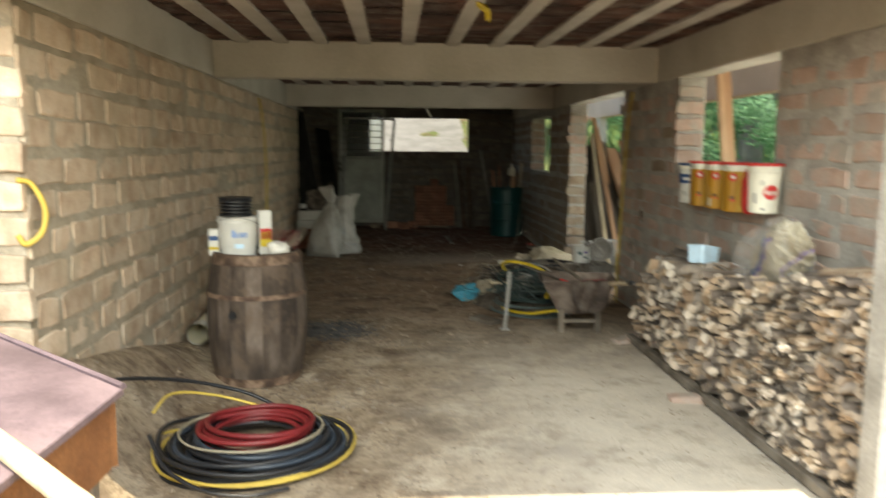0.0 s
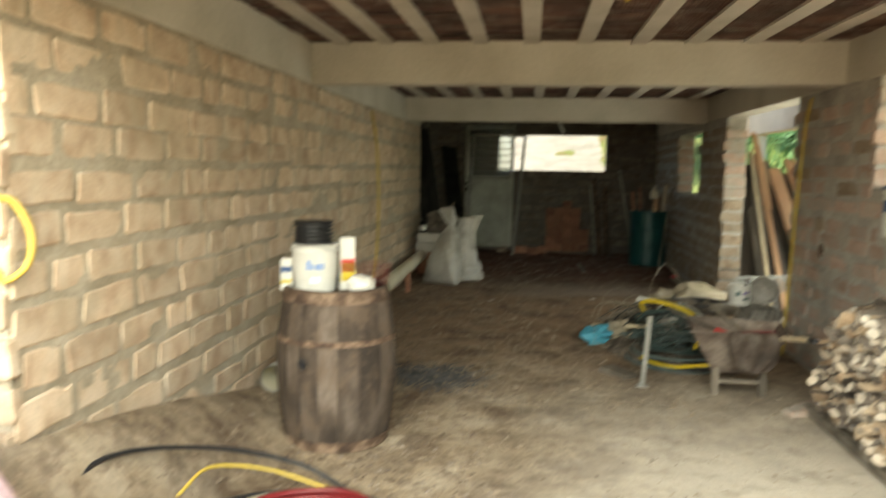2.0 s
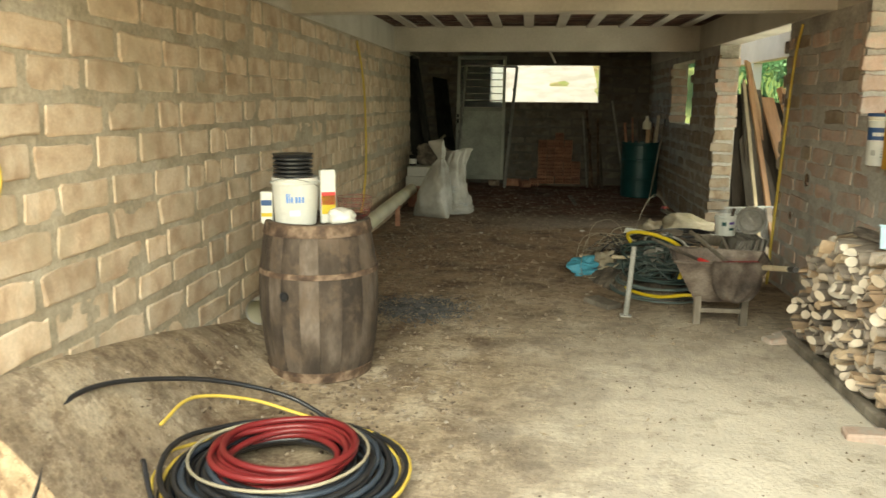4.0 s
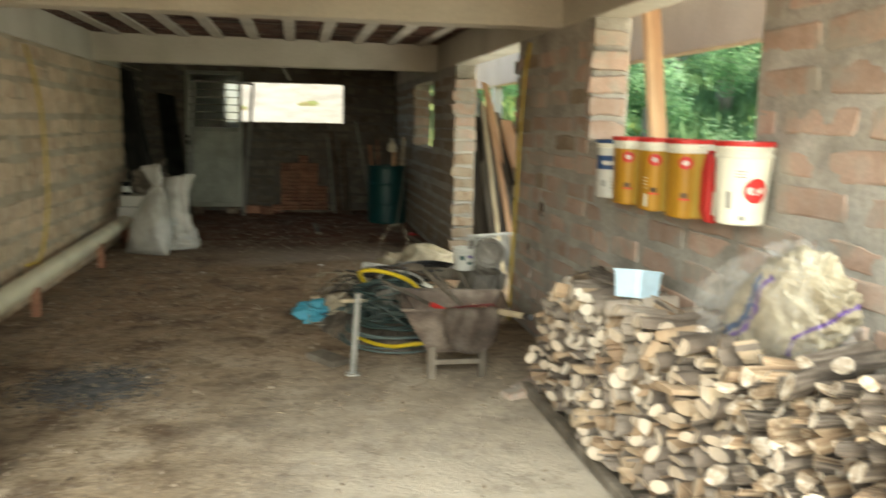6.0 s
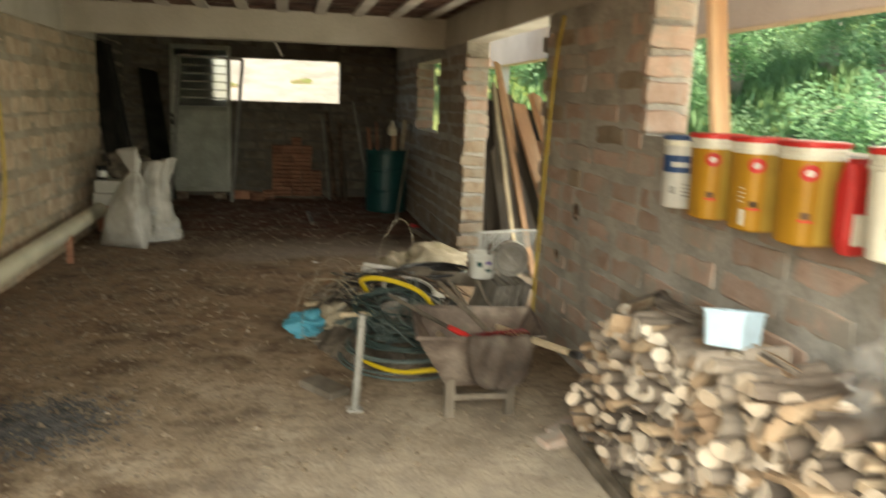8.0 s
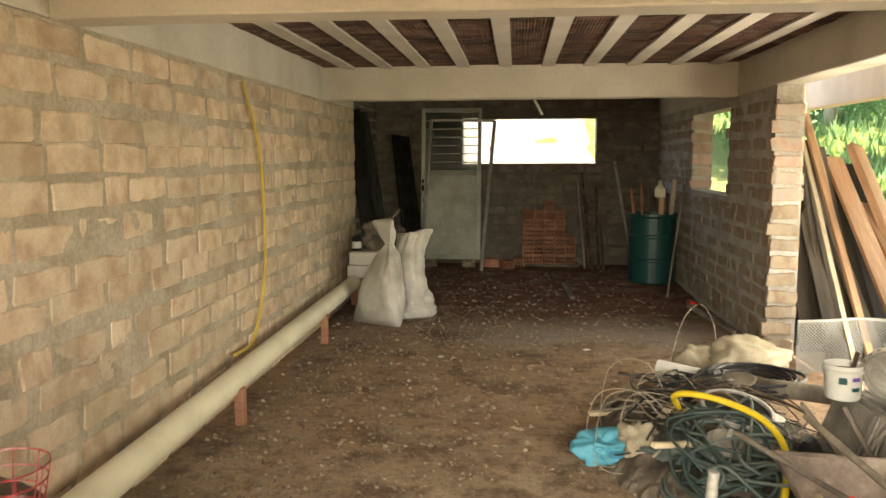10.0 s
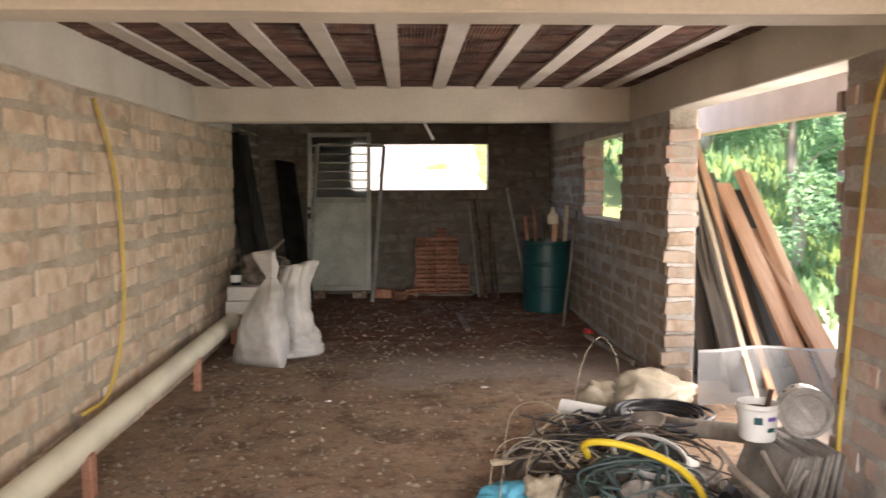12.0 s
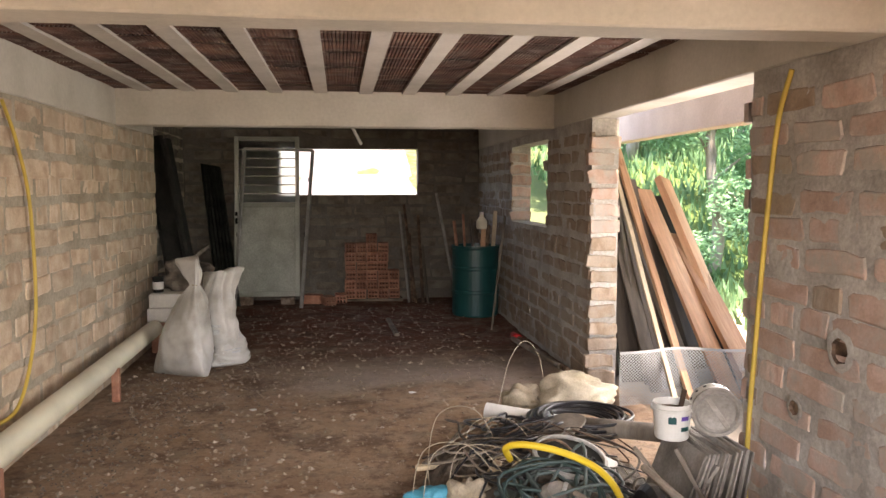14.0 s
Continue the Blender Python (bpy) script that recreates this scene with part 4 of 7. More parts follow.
def log_mesh(seed):
    """Billet along x with its cut face at x = 0: round, half, wedge or splinter."""
    rng = random.Random(seed)
    bm = bmesh.new()
    kind = seed % 6
    if kind in (0, 1):
        n = 11
        shape = [(math.cos(k * math.tau / n) * rng.uniform(0.88, 1.06), math.sin(k * math.tau / n) * rng.uniform(0.88, 1.06), False) for k in range(n)]
    elif kind in (2, 3):
        arc = [(math.cos(a) * rng.uniform(0.95, 1.08), math.sin(a) * 1.25 - 0.45, False) for a in np.linspace(0, math.pi, 8)]
        shape = arc[:-1] + [(arc[-1][0], arc[-1][1], True), (rng.uniform(-0.3, 0.3), -0.45 + rng.uniform(-0.16, 0.1), True)]
    elif kind == 4:
        arc = [(1.35 * math.cos(a) - 0.7, 1.35 * math.sin(a) - 0.6, False) for a in np.linspace(0, math.pi / 2 + 0.2, 6)]
        shape = arc[:-1] + [(arc[-1][0], arc[-1][1], True), (-0.95 + rng.uniform(-0.1, 0.1), -0.05, True), (-0.75, -0.72 + rng.uniform(-0.1, 0.1), True)]
    else:
        shape = [(a + rng.uniform(-0.15, 0.15), b + rng.uniform(-0.15, 0.15), k != 3) for k, (a, b) in enumerate(((-1.0, -0.55), (-0.1, -0.7), (0.95, -0.5), (1.05, 0.15), (0.4, 0.62), (-0.45, 0.55), (-1.05, 0.1)))]
    n = len(shape)
    rings = []
    by, bz = rng.uniform(-0.2, 0.2), rng.uniform(-0.2, 0.2)
    slant, lean = rng.uniform(-0.07, 0.07), rng.uniform(-0.07, 0.07)
    for x in (0.0, 0.012, 0.3, 0.65, 1.0):
        s = (0.93 if x == 0.0 else 1.0) + rng.uniform(-0.05, 0.05)
        cut_ = (1 - x) if x < 0.1 else 0.0
        rings.append([bm.verts.new((x + (a * slant + b * lean) * cut_ + (rng.uniform(-0.006, 0.006) if x == 0.0 else 0), a * s + by * x * x, b * s + bz * x * x)) for a, b, _ in shape])
    bm.faces.new(rings[0]).material_index = 2 if kind == 5 and seed % 4 else 1
    bm.faces.new(rings[-1][::-1]).material_index = 1
    for p, q in zip(rings, rings[1:]):
        for k in range(n):
            face = bm.faces.new((p[k], p[(k + 1) % n], q[(k + 1) % n], q[k]))
            face.material_index = 2 if shape[k][2] else 0
    return mesh_of("log", bm, [M_LOG_BARK, M_LOG_END, M_LOG_SPLIT])


LOGS = [log_mesh(s) for s in range(24)]
firewood = thing("firewood_pile", pose(0, 0, 0), "long stack of split firewood with pale cut ends against the wall", "firewood")
rng_wood = random.Random(14)
rest_logs = bmesh.new()
log_count = 0
y = 1.95
while y < 5.12:
    near_end = 0.6 + 0.28 * smooth01(2.3, 3.4, y)
    width = rng_wood.uniform(0.050, 0.086) * near_end
    z = 0.055 + rng_wood.uniform(0, 0.02)
    while z < pile_top(y) - 0.02:
        h = rng_wood.uniform(0.040, 0.078) * near_end
        ry, rz_ = width / 2 * rng_wood.uniform(0.9, 1.18), h / 2 * rng_wood.uniform(1.0, 1.2)
        if rng_wood.random() < 0.12:
            ry, rz_ = ry * 1.25, rz_ * 1.25
        length = rng_wood.uniform(0.27, 0.31)
        m = Matrix.Translation((PILE_X0 + rng_wood.uniform(-0.05, 0.055), y + rng_wood.uniform(-0.014, 0.014), z + h / 2)) @ pose(0, 0, 0, 0, rng_wood.uniform(-9, 9), rng_wood.uniform(-15, 15)) @ Matrix.Diagonal((length, ry, rz_, 1)) @ pose(0, 0, 0, rng_wood.choice((0, 90, 180, 270)) + rng_wood.uniform(-20, 20), 0, 0)
        me = LOGS[rng_wood.randrange(24)]
        if log_count < 289 and 2.55 < y < 4.2:
            ob = new("log", me)
            ob.parent = firewood
            ob.matrix_basis = m
            log_count += 1
        else:
            k = len(rest_logs.verts)
            rest_logs.from_mesh(me)
            rest_logs.verts.ensure_lookup_table()
            bmesh.ops.transform(rest_logs, matrix=m, verts=rest_logs.verts[k:])
        z += h * 0.97
    y += width * 0.98
tagged(part("log_mass", rest_logs, [M_LOG_BARK, M_LOG_END, M_LOG_SPLIT], firewood), kind="stuff")
# loose billets lying on the pile
for i, (x, yy, zz, turn, length, r) in enumerate(((1.66, 4.05, 0.79, 60, 0.36, 0.034), (1.78, 3.9, 0.78, 95, 0.40, 0.045), (1.70, 4.55, 0.73, 20, 0.3, 0.045), (1.80, 4.7, 0.74, 75, 0.3, 0.05), (1.72, 3.62, 0.79, 35, 0.26, 0.035),
                                                  (1.64, 2.95, 0.88, 12, 0.30, 0.036), (1.62, 2.78, 0.93, 5, 0.30, 0.032), (1.60, 2.55, 0.99, -6, 0.30, 0.03), (1.66, 4.88, 0.72, 30, 0.26, 0.05), (1.76, 4.42, 0.80, 110, 0.24, 0.05))):
    ob = new("log", LOGS[(i * 5) % 24])
    ob.parent = firewood
    ob.matrix_basis = pose(x, yy, zz, 0, -4, turn) @ Matrix.Diagonal((length * 0.85, r * 0.75, r * 0.7, 1))
base_board = part("base_board", rough_up(box_bm(1.545, 1.6, 0.012, 1.60, 5.22, 0.062, bevel=0.005), 0.004, 2), M_WOOD_OLD, None, "long grey plank along the foot of the firewood")
tagged(base_board, "long grey plank along the foot of the firewood", "plank")
for x, yy, turn in ((1.52, 5.16, 18), (1.47, 3.72, -8), (1.60, 5.28, 40)):
    tagged(part("loose_brick", rough_up(box_bm(-0.10, -0.05, 0, 0.10, 0.05, 0.06, bevel=0.008), 0.004, 12, x), M_BRICK_PINK, None, "broken pink brick on the dirt floor", pose(x, yy, gz(x, yy) - 0.022, 3, -4, turn)), "broken pink brick on the dirt floor", "brick")

# pale blue tub on the pile
tub = thing("plastic_tub", pose(1.70, 4.13, 0.795, -6, 10, 30) @ Matrix.Scale(0.78, 4), "small pale blue plastic tub tipped on the firewood", "tub")


def rounded_ring(bm, w, d, z, c=0.02):
    return [bm.verts.new(p) for p in ((w, -d + c, z), (w, d - c, z), (w - c, d, z), (-w + c, d, z), (-w, d - c, z), (-w, -d + c, z), (-w + c, -d, z), (w - c, -d, z))]


def rounded_box(levels, c=0.02, bottom=True, top=False):
    bm = bmesh.new()
    rr = [rounded_ring(bm, w, d, z, c) for w, d, z in levels]
    for a, b in zip(rr, rr[1:]):
        for k in range(8):
            bm.faces.new((a[k], a[(k + 1) % 8], b[(k + 1) % 8], b[k]))
    if bottom:
        bm.faces.new(rr[0][::-1])
    if top:
        bm.faces.new(rr[-1])
    return bm


part("body", rounded_box(((0.105, 0.078, 0.0), (0.113, 0.088, 0.15), (0.108, 0.083, 0.15), (0.09, 0.066, 0.01)), 0.02), M_LIGHT_BLUE, tub)
part("rim", rounded_box(((0.114, 0.089, 0.138), (0.119, 0.094, 0.14), (0.119, 0.094, 0.15), (0.112, 0.087, 0.151)), 0.022, bottom=False), M_LIGHT_BLUE, tub)

# printed sack in clear film
sack = thing("wrapped_sack", pose(1.79, 3.27, 0.79, 0, -16, 4), "pale printed sack with violet stripes in clear plastic film", "sack")


def crumpled_bag(bm, half_length, half_width, half_depth, seed, crease):
    """Paper or film bag, long axis y, with sharp creases and pinched ends."""
    bmesh.ops.create_icosphere(bm, subdivisions=6, radius=1)
    off = Vector((seed, seed * 1.3, seed * 2.2))
    for v in bm.verts:
        n = v.co.normalized()
        p = Vector([math.copysign(abs(c) ** 0.7, c) for c in n])
        ridge = abs(noise.noise(n * 1.9 + off)) + 0.55 * abs(noise.noise(n * 4.1 + off)) + 0.3 * abs(noise.noise(n * 9 + off))
        pinch = 1 - 0.35 * max(0.0, n.y) ** 2
        v.co = Vector((p.x * half_depth, p.y * half_length, p.z * half_width * pinch)) * (1.1 - crease * ridge)
    return bm


body = crumpled_bag(bmesh.new(), 0.31, 0.155, 0.075, 2.0, 0.33)
for f in body.faces:
    c = f.calc_center_median()
    edge = c.z + 0.018 * math.sin(c.y * 17) + 0.15 * c.y
    if 0.058 < edge < 0.076 and c.y > -0.14 or -0.118 < edge < -0.108:
        f.material_index = 1
    elif 0.082 < edge < 0.104 and c.y > -0.10:
        f.material_index = 2
TURN_BAG = pose(0.0, -0.06, 0.155, -36, 0, 0)
part("body", body, [M_PAPER, M_PURPLE, M_NAVY], sack, m=TURN_BAG, smooth=True)
film = crumpled_bag(bmesh.new(), 0.36, 0.19, 0.11, 2.3, 0.40)
part("film", film, M_FILM, sack, "clear plastic film", m=pose(0.0, 0.03, 0.155, -24, 0, 0), smooth=True)

# ---- row of cut containers hung below the window opening ----
WALL_X = RIGHT - 0.004
M_CREAM = plain("yellowed_white_plastic", (0.70, 0.68, 0.58), rough=0.4)
M_GOLD_PALE = plain("pale_amber_print", (0.50, 0.33, 0.075), rough=0.45)


def tin_ring(r, power, around=40):
    out = []
    for k in range(around):
        a = k * math.tau / around
        c, q = math.cos(a), math.sin(a)
        f = (abs(c) ** power + abs(q) ** power) ** (-1 / power)
        out.append((r * f * c, r * f * q))
    return out


def tin_shell(levels, power, closed_top=False, closed_bottom=False):
    bm = bmesh.new()
    rings = [[bm.verts.new((x, y, z)) for x, y in tin_ring(r, power)] for r, z in levels]
    for a, b in zip(rings, rings[1:]):
        for k in range(len(a)):
            bm.faces.new((a[k], a[(k + 1) % len(a)], b[(k + 1) % len(b)], b[k]))
    if closed_bottom:
        bm.faces.new(rings[0][::-1])
    if closed_top:
        bm.faces.new(rings[-1])
    return bm


def tin_print(parent, r, power, a0, a1, z0, z1, material, label="printed patch", slope=0.0):
    """Printed patch wrapped on the shell between two bearings in degrees."""
    bm = bmesh.new()
    prev = None
    for k in range(9):
        a = math.radians(a0 + (a1 - a0) * k / 8)
        c, q = math.cos(a), math.sin(a)
        f = (abs(c) ** power + abs(q) ** power) ** (-1 / power) * 1.0
        pair = [bm.verts.new(((r(z) + 0.0012) * f * c, (r(z) + 0.0012) * f * q, z + slope * k / 8)) for z in (z0, (z0 + z1) / 2, z1)]
        if prev:
            for i in (0, 1):
                bm.faces.new((prev[i], pair[i], pair[i + 1], prev[i + 1]))
        prev = pair
    return part("print", bm, material, parent, label, smooth=True)


def tin_badge(parent, r, power, bearing, z, size, material, label):
    """Round printed badge wrapped on the shell."""
    bm = bmesh.new()

    def at(u, w):
        a = math.radians(bearing) + u / r(z)
        c, q = math.cos(a), math.sin(a)
        f = (abs(c) ** power + abs(q) ** power) ** (-1 / power)
        return bm.verts.new(((r(z + w) + 0.0018) * f * c, (r(z + w) + 0.0018) * f * q, z + w))
    mid = at(0, 0)
    ring_ = [at(size * math.cos(k * math.tau / 20), size * math.sin(k * math.tau / 20)) for k in range(20)]
    for k in range(20):
        bm.faces.new((mid, ring_[k], ring_[(k + 1) % 20]))
    return part("badge", bm, material, parent, label)


def wall_tin(name, y, z0, z1, r0, r1, power, body, label, lid, rim_from=0.86):
    """Round-cornered tin hung against the wall: shell, stepped white rim, thin lid."""
    h = z1 - z0
    t = thing(name, pose(WALL_X - r1 - 0.006, y, z0), label, "container", "containers on the wall")

    def r(z):
        return r0 + (r1 - r0) * min(1.0, z / (h * rim_from))
    part("body", tin_shell([(r0 - 0.006, 0), (r0, 0.006), (r(h * rim_from), h * rim_from)], power, closed_bottom=True), body, t, smooth=False)
    g = (1 - rim_from) * h
    part("rim", tin_shell([(r1, h * rim_from), (r1 + 0.005, h * rim_from + 0.002), (r1 + 0.005, h * rim_from + g * 0.25), (r1 + 0.001, h * rim_from + g * 0.3), (r1 + 0.001, h * rim_from + g * 0.6), (r1 + 0.006, h * rim_from + g * 0.65), (r1 + 0.006, h)], power), M_CREAM, t, "stepped white rim")
    part("lid", tin_shell([(r1 + 0.008, h - 0.004), (r1 + 0.010, h + 0.002), (r1 + 0.010, h + 0.010), (r1 + 0.004, h + 0.014)], power, closed_top=True), lid, t, "thin coloured lid")
    return t, r


white_tin, rad = wall_tin("tin", 4.895, 1.15, 1.43, 0.072, 0.074, 2.2, M_WHITE_PLASTIC, "white tin with a navy band hung on the wall", M_NAVY, 0.90)
tin_print(white_tin, rad, 2.2, 150, 300, 0.145, 0.215, M_NAVY, "navy band")
tin_print(white_tin, rad, 2.2, 205, 262, 0.168, 0.188, M_WHITE_PLASTIC, "white letters on the band")
for z in (0.05, 0.065, 0.08, 0.095):
    tin_print(white_tin, rad, 2.2, 246, 268, z, z + 0.006, M_STEEL)
tin_print(white_tin, rad, 2.2, 205, 225, 0.06, 0.09, M_STEEL)
for k, y in enumerate((4.625, 4.35, 4.08)):
    tin_, rad = wall_tin("tin", y, 1.145, 1.45, 0.079, 0.083, 3.2, M_GOLD, "amber printed tin with white rim and red lid on wall", M_RED)
    tin_print(tin_, rad, 3.2, 252, 290, 0.006, 0.275, M_GOLD_PALE, "paler amber side")
    tin_badge(tin_, rad, 3.2, 232, 0.225, 0.026, M_RED, "round red emblem")
    tin_badge(tin_, lambda z: rad(z) + 0.0008, 3.2, 232, 0.225, 0.011, M_WHITE_PLASTIC, "pale emblem centre")
    tin_print(tin_, rad, 3.2, 218, 246, 0.075, 0.082, M_RED)
    tin_print(tin_, rad, 3.2, 222, 240, 0.085, 0.105, M_RUST)
    if k == 1:
        tin_print(tin_, rad, 3.2, 200, 214, 0.02, 0.075, M_CREAM)
        for z in (0.10, 0.115, 0.13, 0.145):
            tin_print(tin_, rad, 3.2, 195, 210, z, z + 0.004, M_CREAM)
packet = thing("packet", pose(WALL_X - 0.075, 3.875, 1.15), "red and white printed packet squeezed between the tins", "packet", "containers on the wall")
pk = rough_up(rounded_box(((0.05, 0.026, 0), (0.062, 0.034, 0.05), (0.062, 0.036, 0.20), (0.055, 0.02, 0.26), (0.05, 0.004, 0.275)), 0.012, top=True), 0.005, 14)
part("body", pk, M_RED, packet)
part("print", box_bm(-0.045, -0.041, 0.03, 0.0, -0.037, 0.12, bevel=0.001), M_CREAM, packet, "pale printed patch")
big, rad = wall_tin("bucket", 3.675, 1.17, 1.452, 0.083, 0.096, 2.0, M_CREAM, "white bucket with a red emblem and red lid on the wall", M_RED, 0.84)
tin_badge(big, rad, 2.0, 270, 0.125, 0.044, M_RED, "round red emblem")
for a0, a1, z0, z1 in ((254, 259, 0.112, 0.138), (259, 264, 0.112, 0.118), (259, 264, 0.132, 0.138), (267, 270, 0.110, 0.130), (274, 277, 0.110, 0.130), (270, 274, 0.110, 0.115), (270, 274, 0.125, 0.130)):
    tin_print(big, lambda z: rad(z) + 0.001, 2.0, a0, a1, z0, z1, M_WHITE_PLASTIC, "white marks in the emblem")
for z in (0.17, 0.18, 0.19):
    tin_print(big, rad, 2.0, 225, 246, z, z + 0.004, M_STEEL)
tin_print(big, rad, 2.0, 205, 216, 0.06, 0.12, M_STEEL)
tin_print(big, rad, 2.0, 236, 250, 0.02, 0.035, M_STEEL)

# ---- wheelbarrow ----
wb_ = thing("wheelbarrow", pose(0, 0, 0), "rusty steel wheelbarrow with pale wooden legs and handles", "wheelbarrow")


def hopper(rim, base, thick=0.006):
    bm = bmesh.new()
    a = [bm.verts.new(p) for p in rim]
    b = [bm.verts.new(p) for p in base]
    bm.faces.new(b[::-1])
    n = len(rim)
    for k in range(n):
        bm.faces.new((a[k], a[(k + 1) % n], b[(k + 1) % n], b[k]))
    bmesh.ops.recalc_face_normals(bm, faces=bm.faces)
    bmesh.ops.subdivide_edges(bm, edges=bm.edges[:], cuts=3, use_grid_fill=True)
    rough_up(bm, 0.012, 5)
    bmesh.ops.solidify(bm, geom=bm.faces[:], thickness=thick)
    return bm


RIM = [(0.87, 5.33, 0.47), (1.50, 5.36, 0.45), (1.62, 5.96, 0.43), (0.95, 5.98, 0.45)]
part("tub", hopper(RIM, [(1.05, 5.52, 0.16), (1.36, 5.54, 0.16), (1.44, 5.84, 0.17), (1.12, 5.85, 0.17)]), M_RUST_DARK, wb_, "dented rusty steel tub")
part("rim_bar", tube([Vector(p) for p in RIM], 0.010, 7, closed=True), M_RUST_DARK, wb_)
for a, b in (((1.42, 6.35, 0.25), (1.44, 4.80, 0.55)), ((1.15, 6.35, 0.25), (1.04, 5.45, 0.36))):
    part("handle", tube([Vector(a).lerp(Vector(b), k / 6) for k in range(7)], lambda u: 0.022 - 0.006 * u, 8), M_WOOD_PALE, wb_, "pale worn wooden handle")
part("grip", tube([(1.44, 4.86, 0.538), (1.441, 4.76, 0.557)], 0.018, 8), M_BLACK_PLASTIC, wb_, "dark handle grip")
for x in (1.075, 1.385):
    part("leg", rough_up(box_bm(x - 0.024, 5.50, gz(x, 5.52) - 0.005, x + 0.024, 5.545, 0.24, bevel=0.004), 0.004, 9, x), M_WOOD_OLD, wb_, "pale weathered wooden leg")
part("crossbar", box_bm(1.09, 5.508, 0.085, 1.37, 5.535, 0.115, bevel=0.003), M_WOOD_OLD, wb_)
wheel = part("wheel", lathe([(0.11, -0.035), (0.15, -0.04), (0.175, -0.015), (0.175, 0.015), (0.15, 0.04), (0.11, 0.035), (0.11, -0.035)], 24), M_BLACK_PLASTIC, wb_, "black tyre", pose(1.29, 6.42, 0.178, 0, 90, 0))
part("hub", lathe([(0, -0.045), (0.03, -0.045), (0.03, -0.02), (0.11, -0.015), (0.11, 0.015), (0.03, 0.02), (0.03, 0.045), (0, 0.045)], 16), M_RUST, wheel, "rusty hub")
# rounded flap of sacking over the end of the tub
flap = bmesh.new()
cols = 12
prev = None
for j in range(13):
    v = j / 12
    half = 0.155 * math.sqrt(max(0.0, 1 - max(0.0, (v - 0.45) / 0.55) ** 2)) + 0.004
    row = [flap.verts.new((1.265 + half * (2 * k / cols - 1), 5.325 - 0.03 * math.sin(v * 2.2) + 0.012 * math.sin(k * 1.4 + j * 0.5), 0.478 - 0.27 * v)) for k in range(cols + 1)]
    if prev:
        for k in range(cols):
            flap.faces.new((prev[k], prev[k + 1], row[k + 1], row[k]))
    prev = row
bmesh.ops.solidify(flap, geom=flap.faces[:], thickness=0.006)
tagged(part("sacking", flap, M_RUST_DARK, None, "stiff brown sacking hung over the wheelbarrow tub", smooth=True), "stiff brown sacking hung over the wheelbarrow tub", "cloth")
rake = thing("rake", pose(0, 0, 0), "leaf rake with red tines lying in the wheelbarrow", "rake")
part("handle", tube([(1.10, 5.60, 0.425), (0.90, 5.96, 0.475), (0.84, 6.07, 0.49)], 0.011, 8), M_WOOD_OLD, rake)
part("ferrule", tube([(1.16, 5.50, 0.415), (1.09, 5.62, 0.43)], 0.016, 8), M_RED, rake, "red plastic ferrule")
for k in range(11):
    u = k / 10 - 0.5
    part("tine", tube(spline([(1.16, 5.50, 0.415), (1.22 + u * 0.10, 5.46, 0.44), (1.29 + u * 0.24, 5.42 + u * 0.06, 0.465), (1.31 + u * 0.26, 5.39 + u * 0.06, 0.45)], 4), 0.004, 5), M_RED_HOSE, rake)
tagged(part("stick", tube([(1.30, 5.46, 0.40), (1.13, 6.15, 0.54)], 0.014, 8), M_WOOD_OLD, None, "brown stick across the wheelbarrow"), "brown stick across the wheelbarrow", "stick")

# steel post beside the barrow
steel_post = thing("metal_stand", pose(0.617, 5.66, gz(0.617, 5.66), 2, 3.5, 0), "short grey steel post standing on the dirt", "post")
part("tube", tube([(0, 0, 0.005), (0, 0, 0.51)], 0.019, 12), M_STEEL, steel_post)
part("foot", box_bm(-0.04, -0.03, -0.004, 0.04, 0.03, 0.012, bevel=0.003), M_STEEL, steel_post)
tagged(part("wood_block", rough_up(box_bm(-0.07, -0.14, 0, 0.07, 0.14, 0.04, bevel=0.006), 0.004, 7), M_WOOD_OLD, None, "brown offcut board on the dirt floor", pose(0.48, 5.95, gz(0.48, 5.95), 0, 0, 35)), "brown offcut board on the dirt floor", "board")

# ---- junk heap before the doorway ----
HEAP = (1.02, 7.15)


def heap_height(x, y):
    u, v = (x - HEAP[0]) / 0.62, (y - HEAP[1]) / 1.05
    d = u * u + v * v
    return 0.0 if d > 1 else 0.24 * (1 - d) ** 0.7 * (0.75 + 0.6 * noise.noise(Vector((x * 4, y * 4, 0))))


def heap_mesh():
    bm = bmesh.new()
    grid = [[bm.verts.new((x, y, gz(x, y) - 0.012 + max(0.0, heap_height(x, y)) + 0.05 * abs(noise.noise(Vector((x * 11, y * 11, 3)))) * (1 if heap_height(x, y) > 0.01 else 0))) for x in np.linspace(0.36, 1.7, 42)] for y in np.linspace(6.05, 8.25, 60)]
    for a, b in zip(grid, grid[1:]):
        for k in range(len(a) - 1):
            bm.faces.new((a[k], a[k + 1], b[k + 1], b[k]))
    return bm


tagged(part("debris_heap", heap_mesh(), M_DEBRIS, None, "low heap of dark rubbish and earth"), "low heap of dark rubbish and earth", "rubbish", "", "stuff")


def hz(x, y):
    return gz(x, y) + max(0.0, heap_height(x, y))


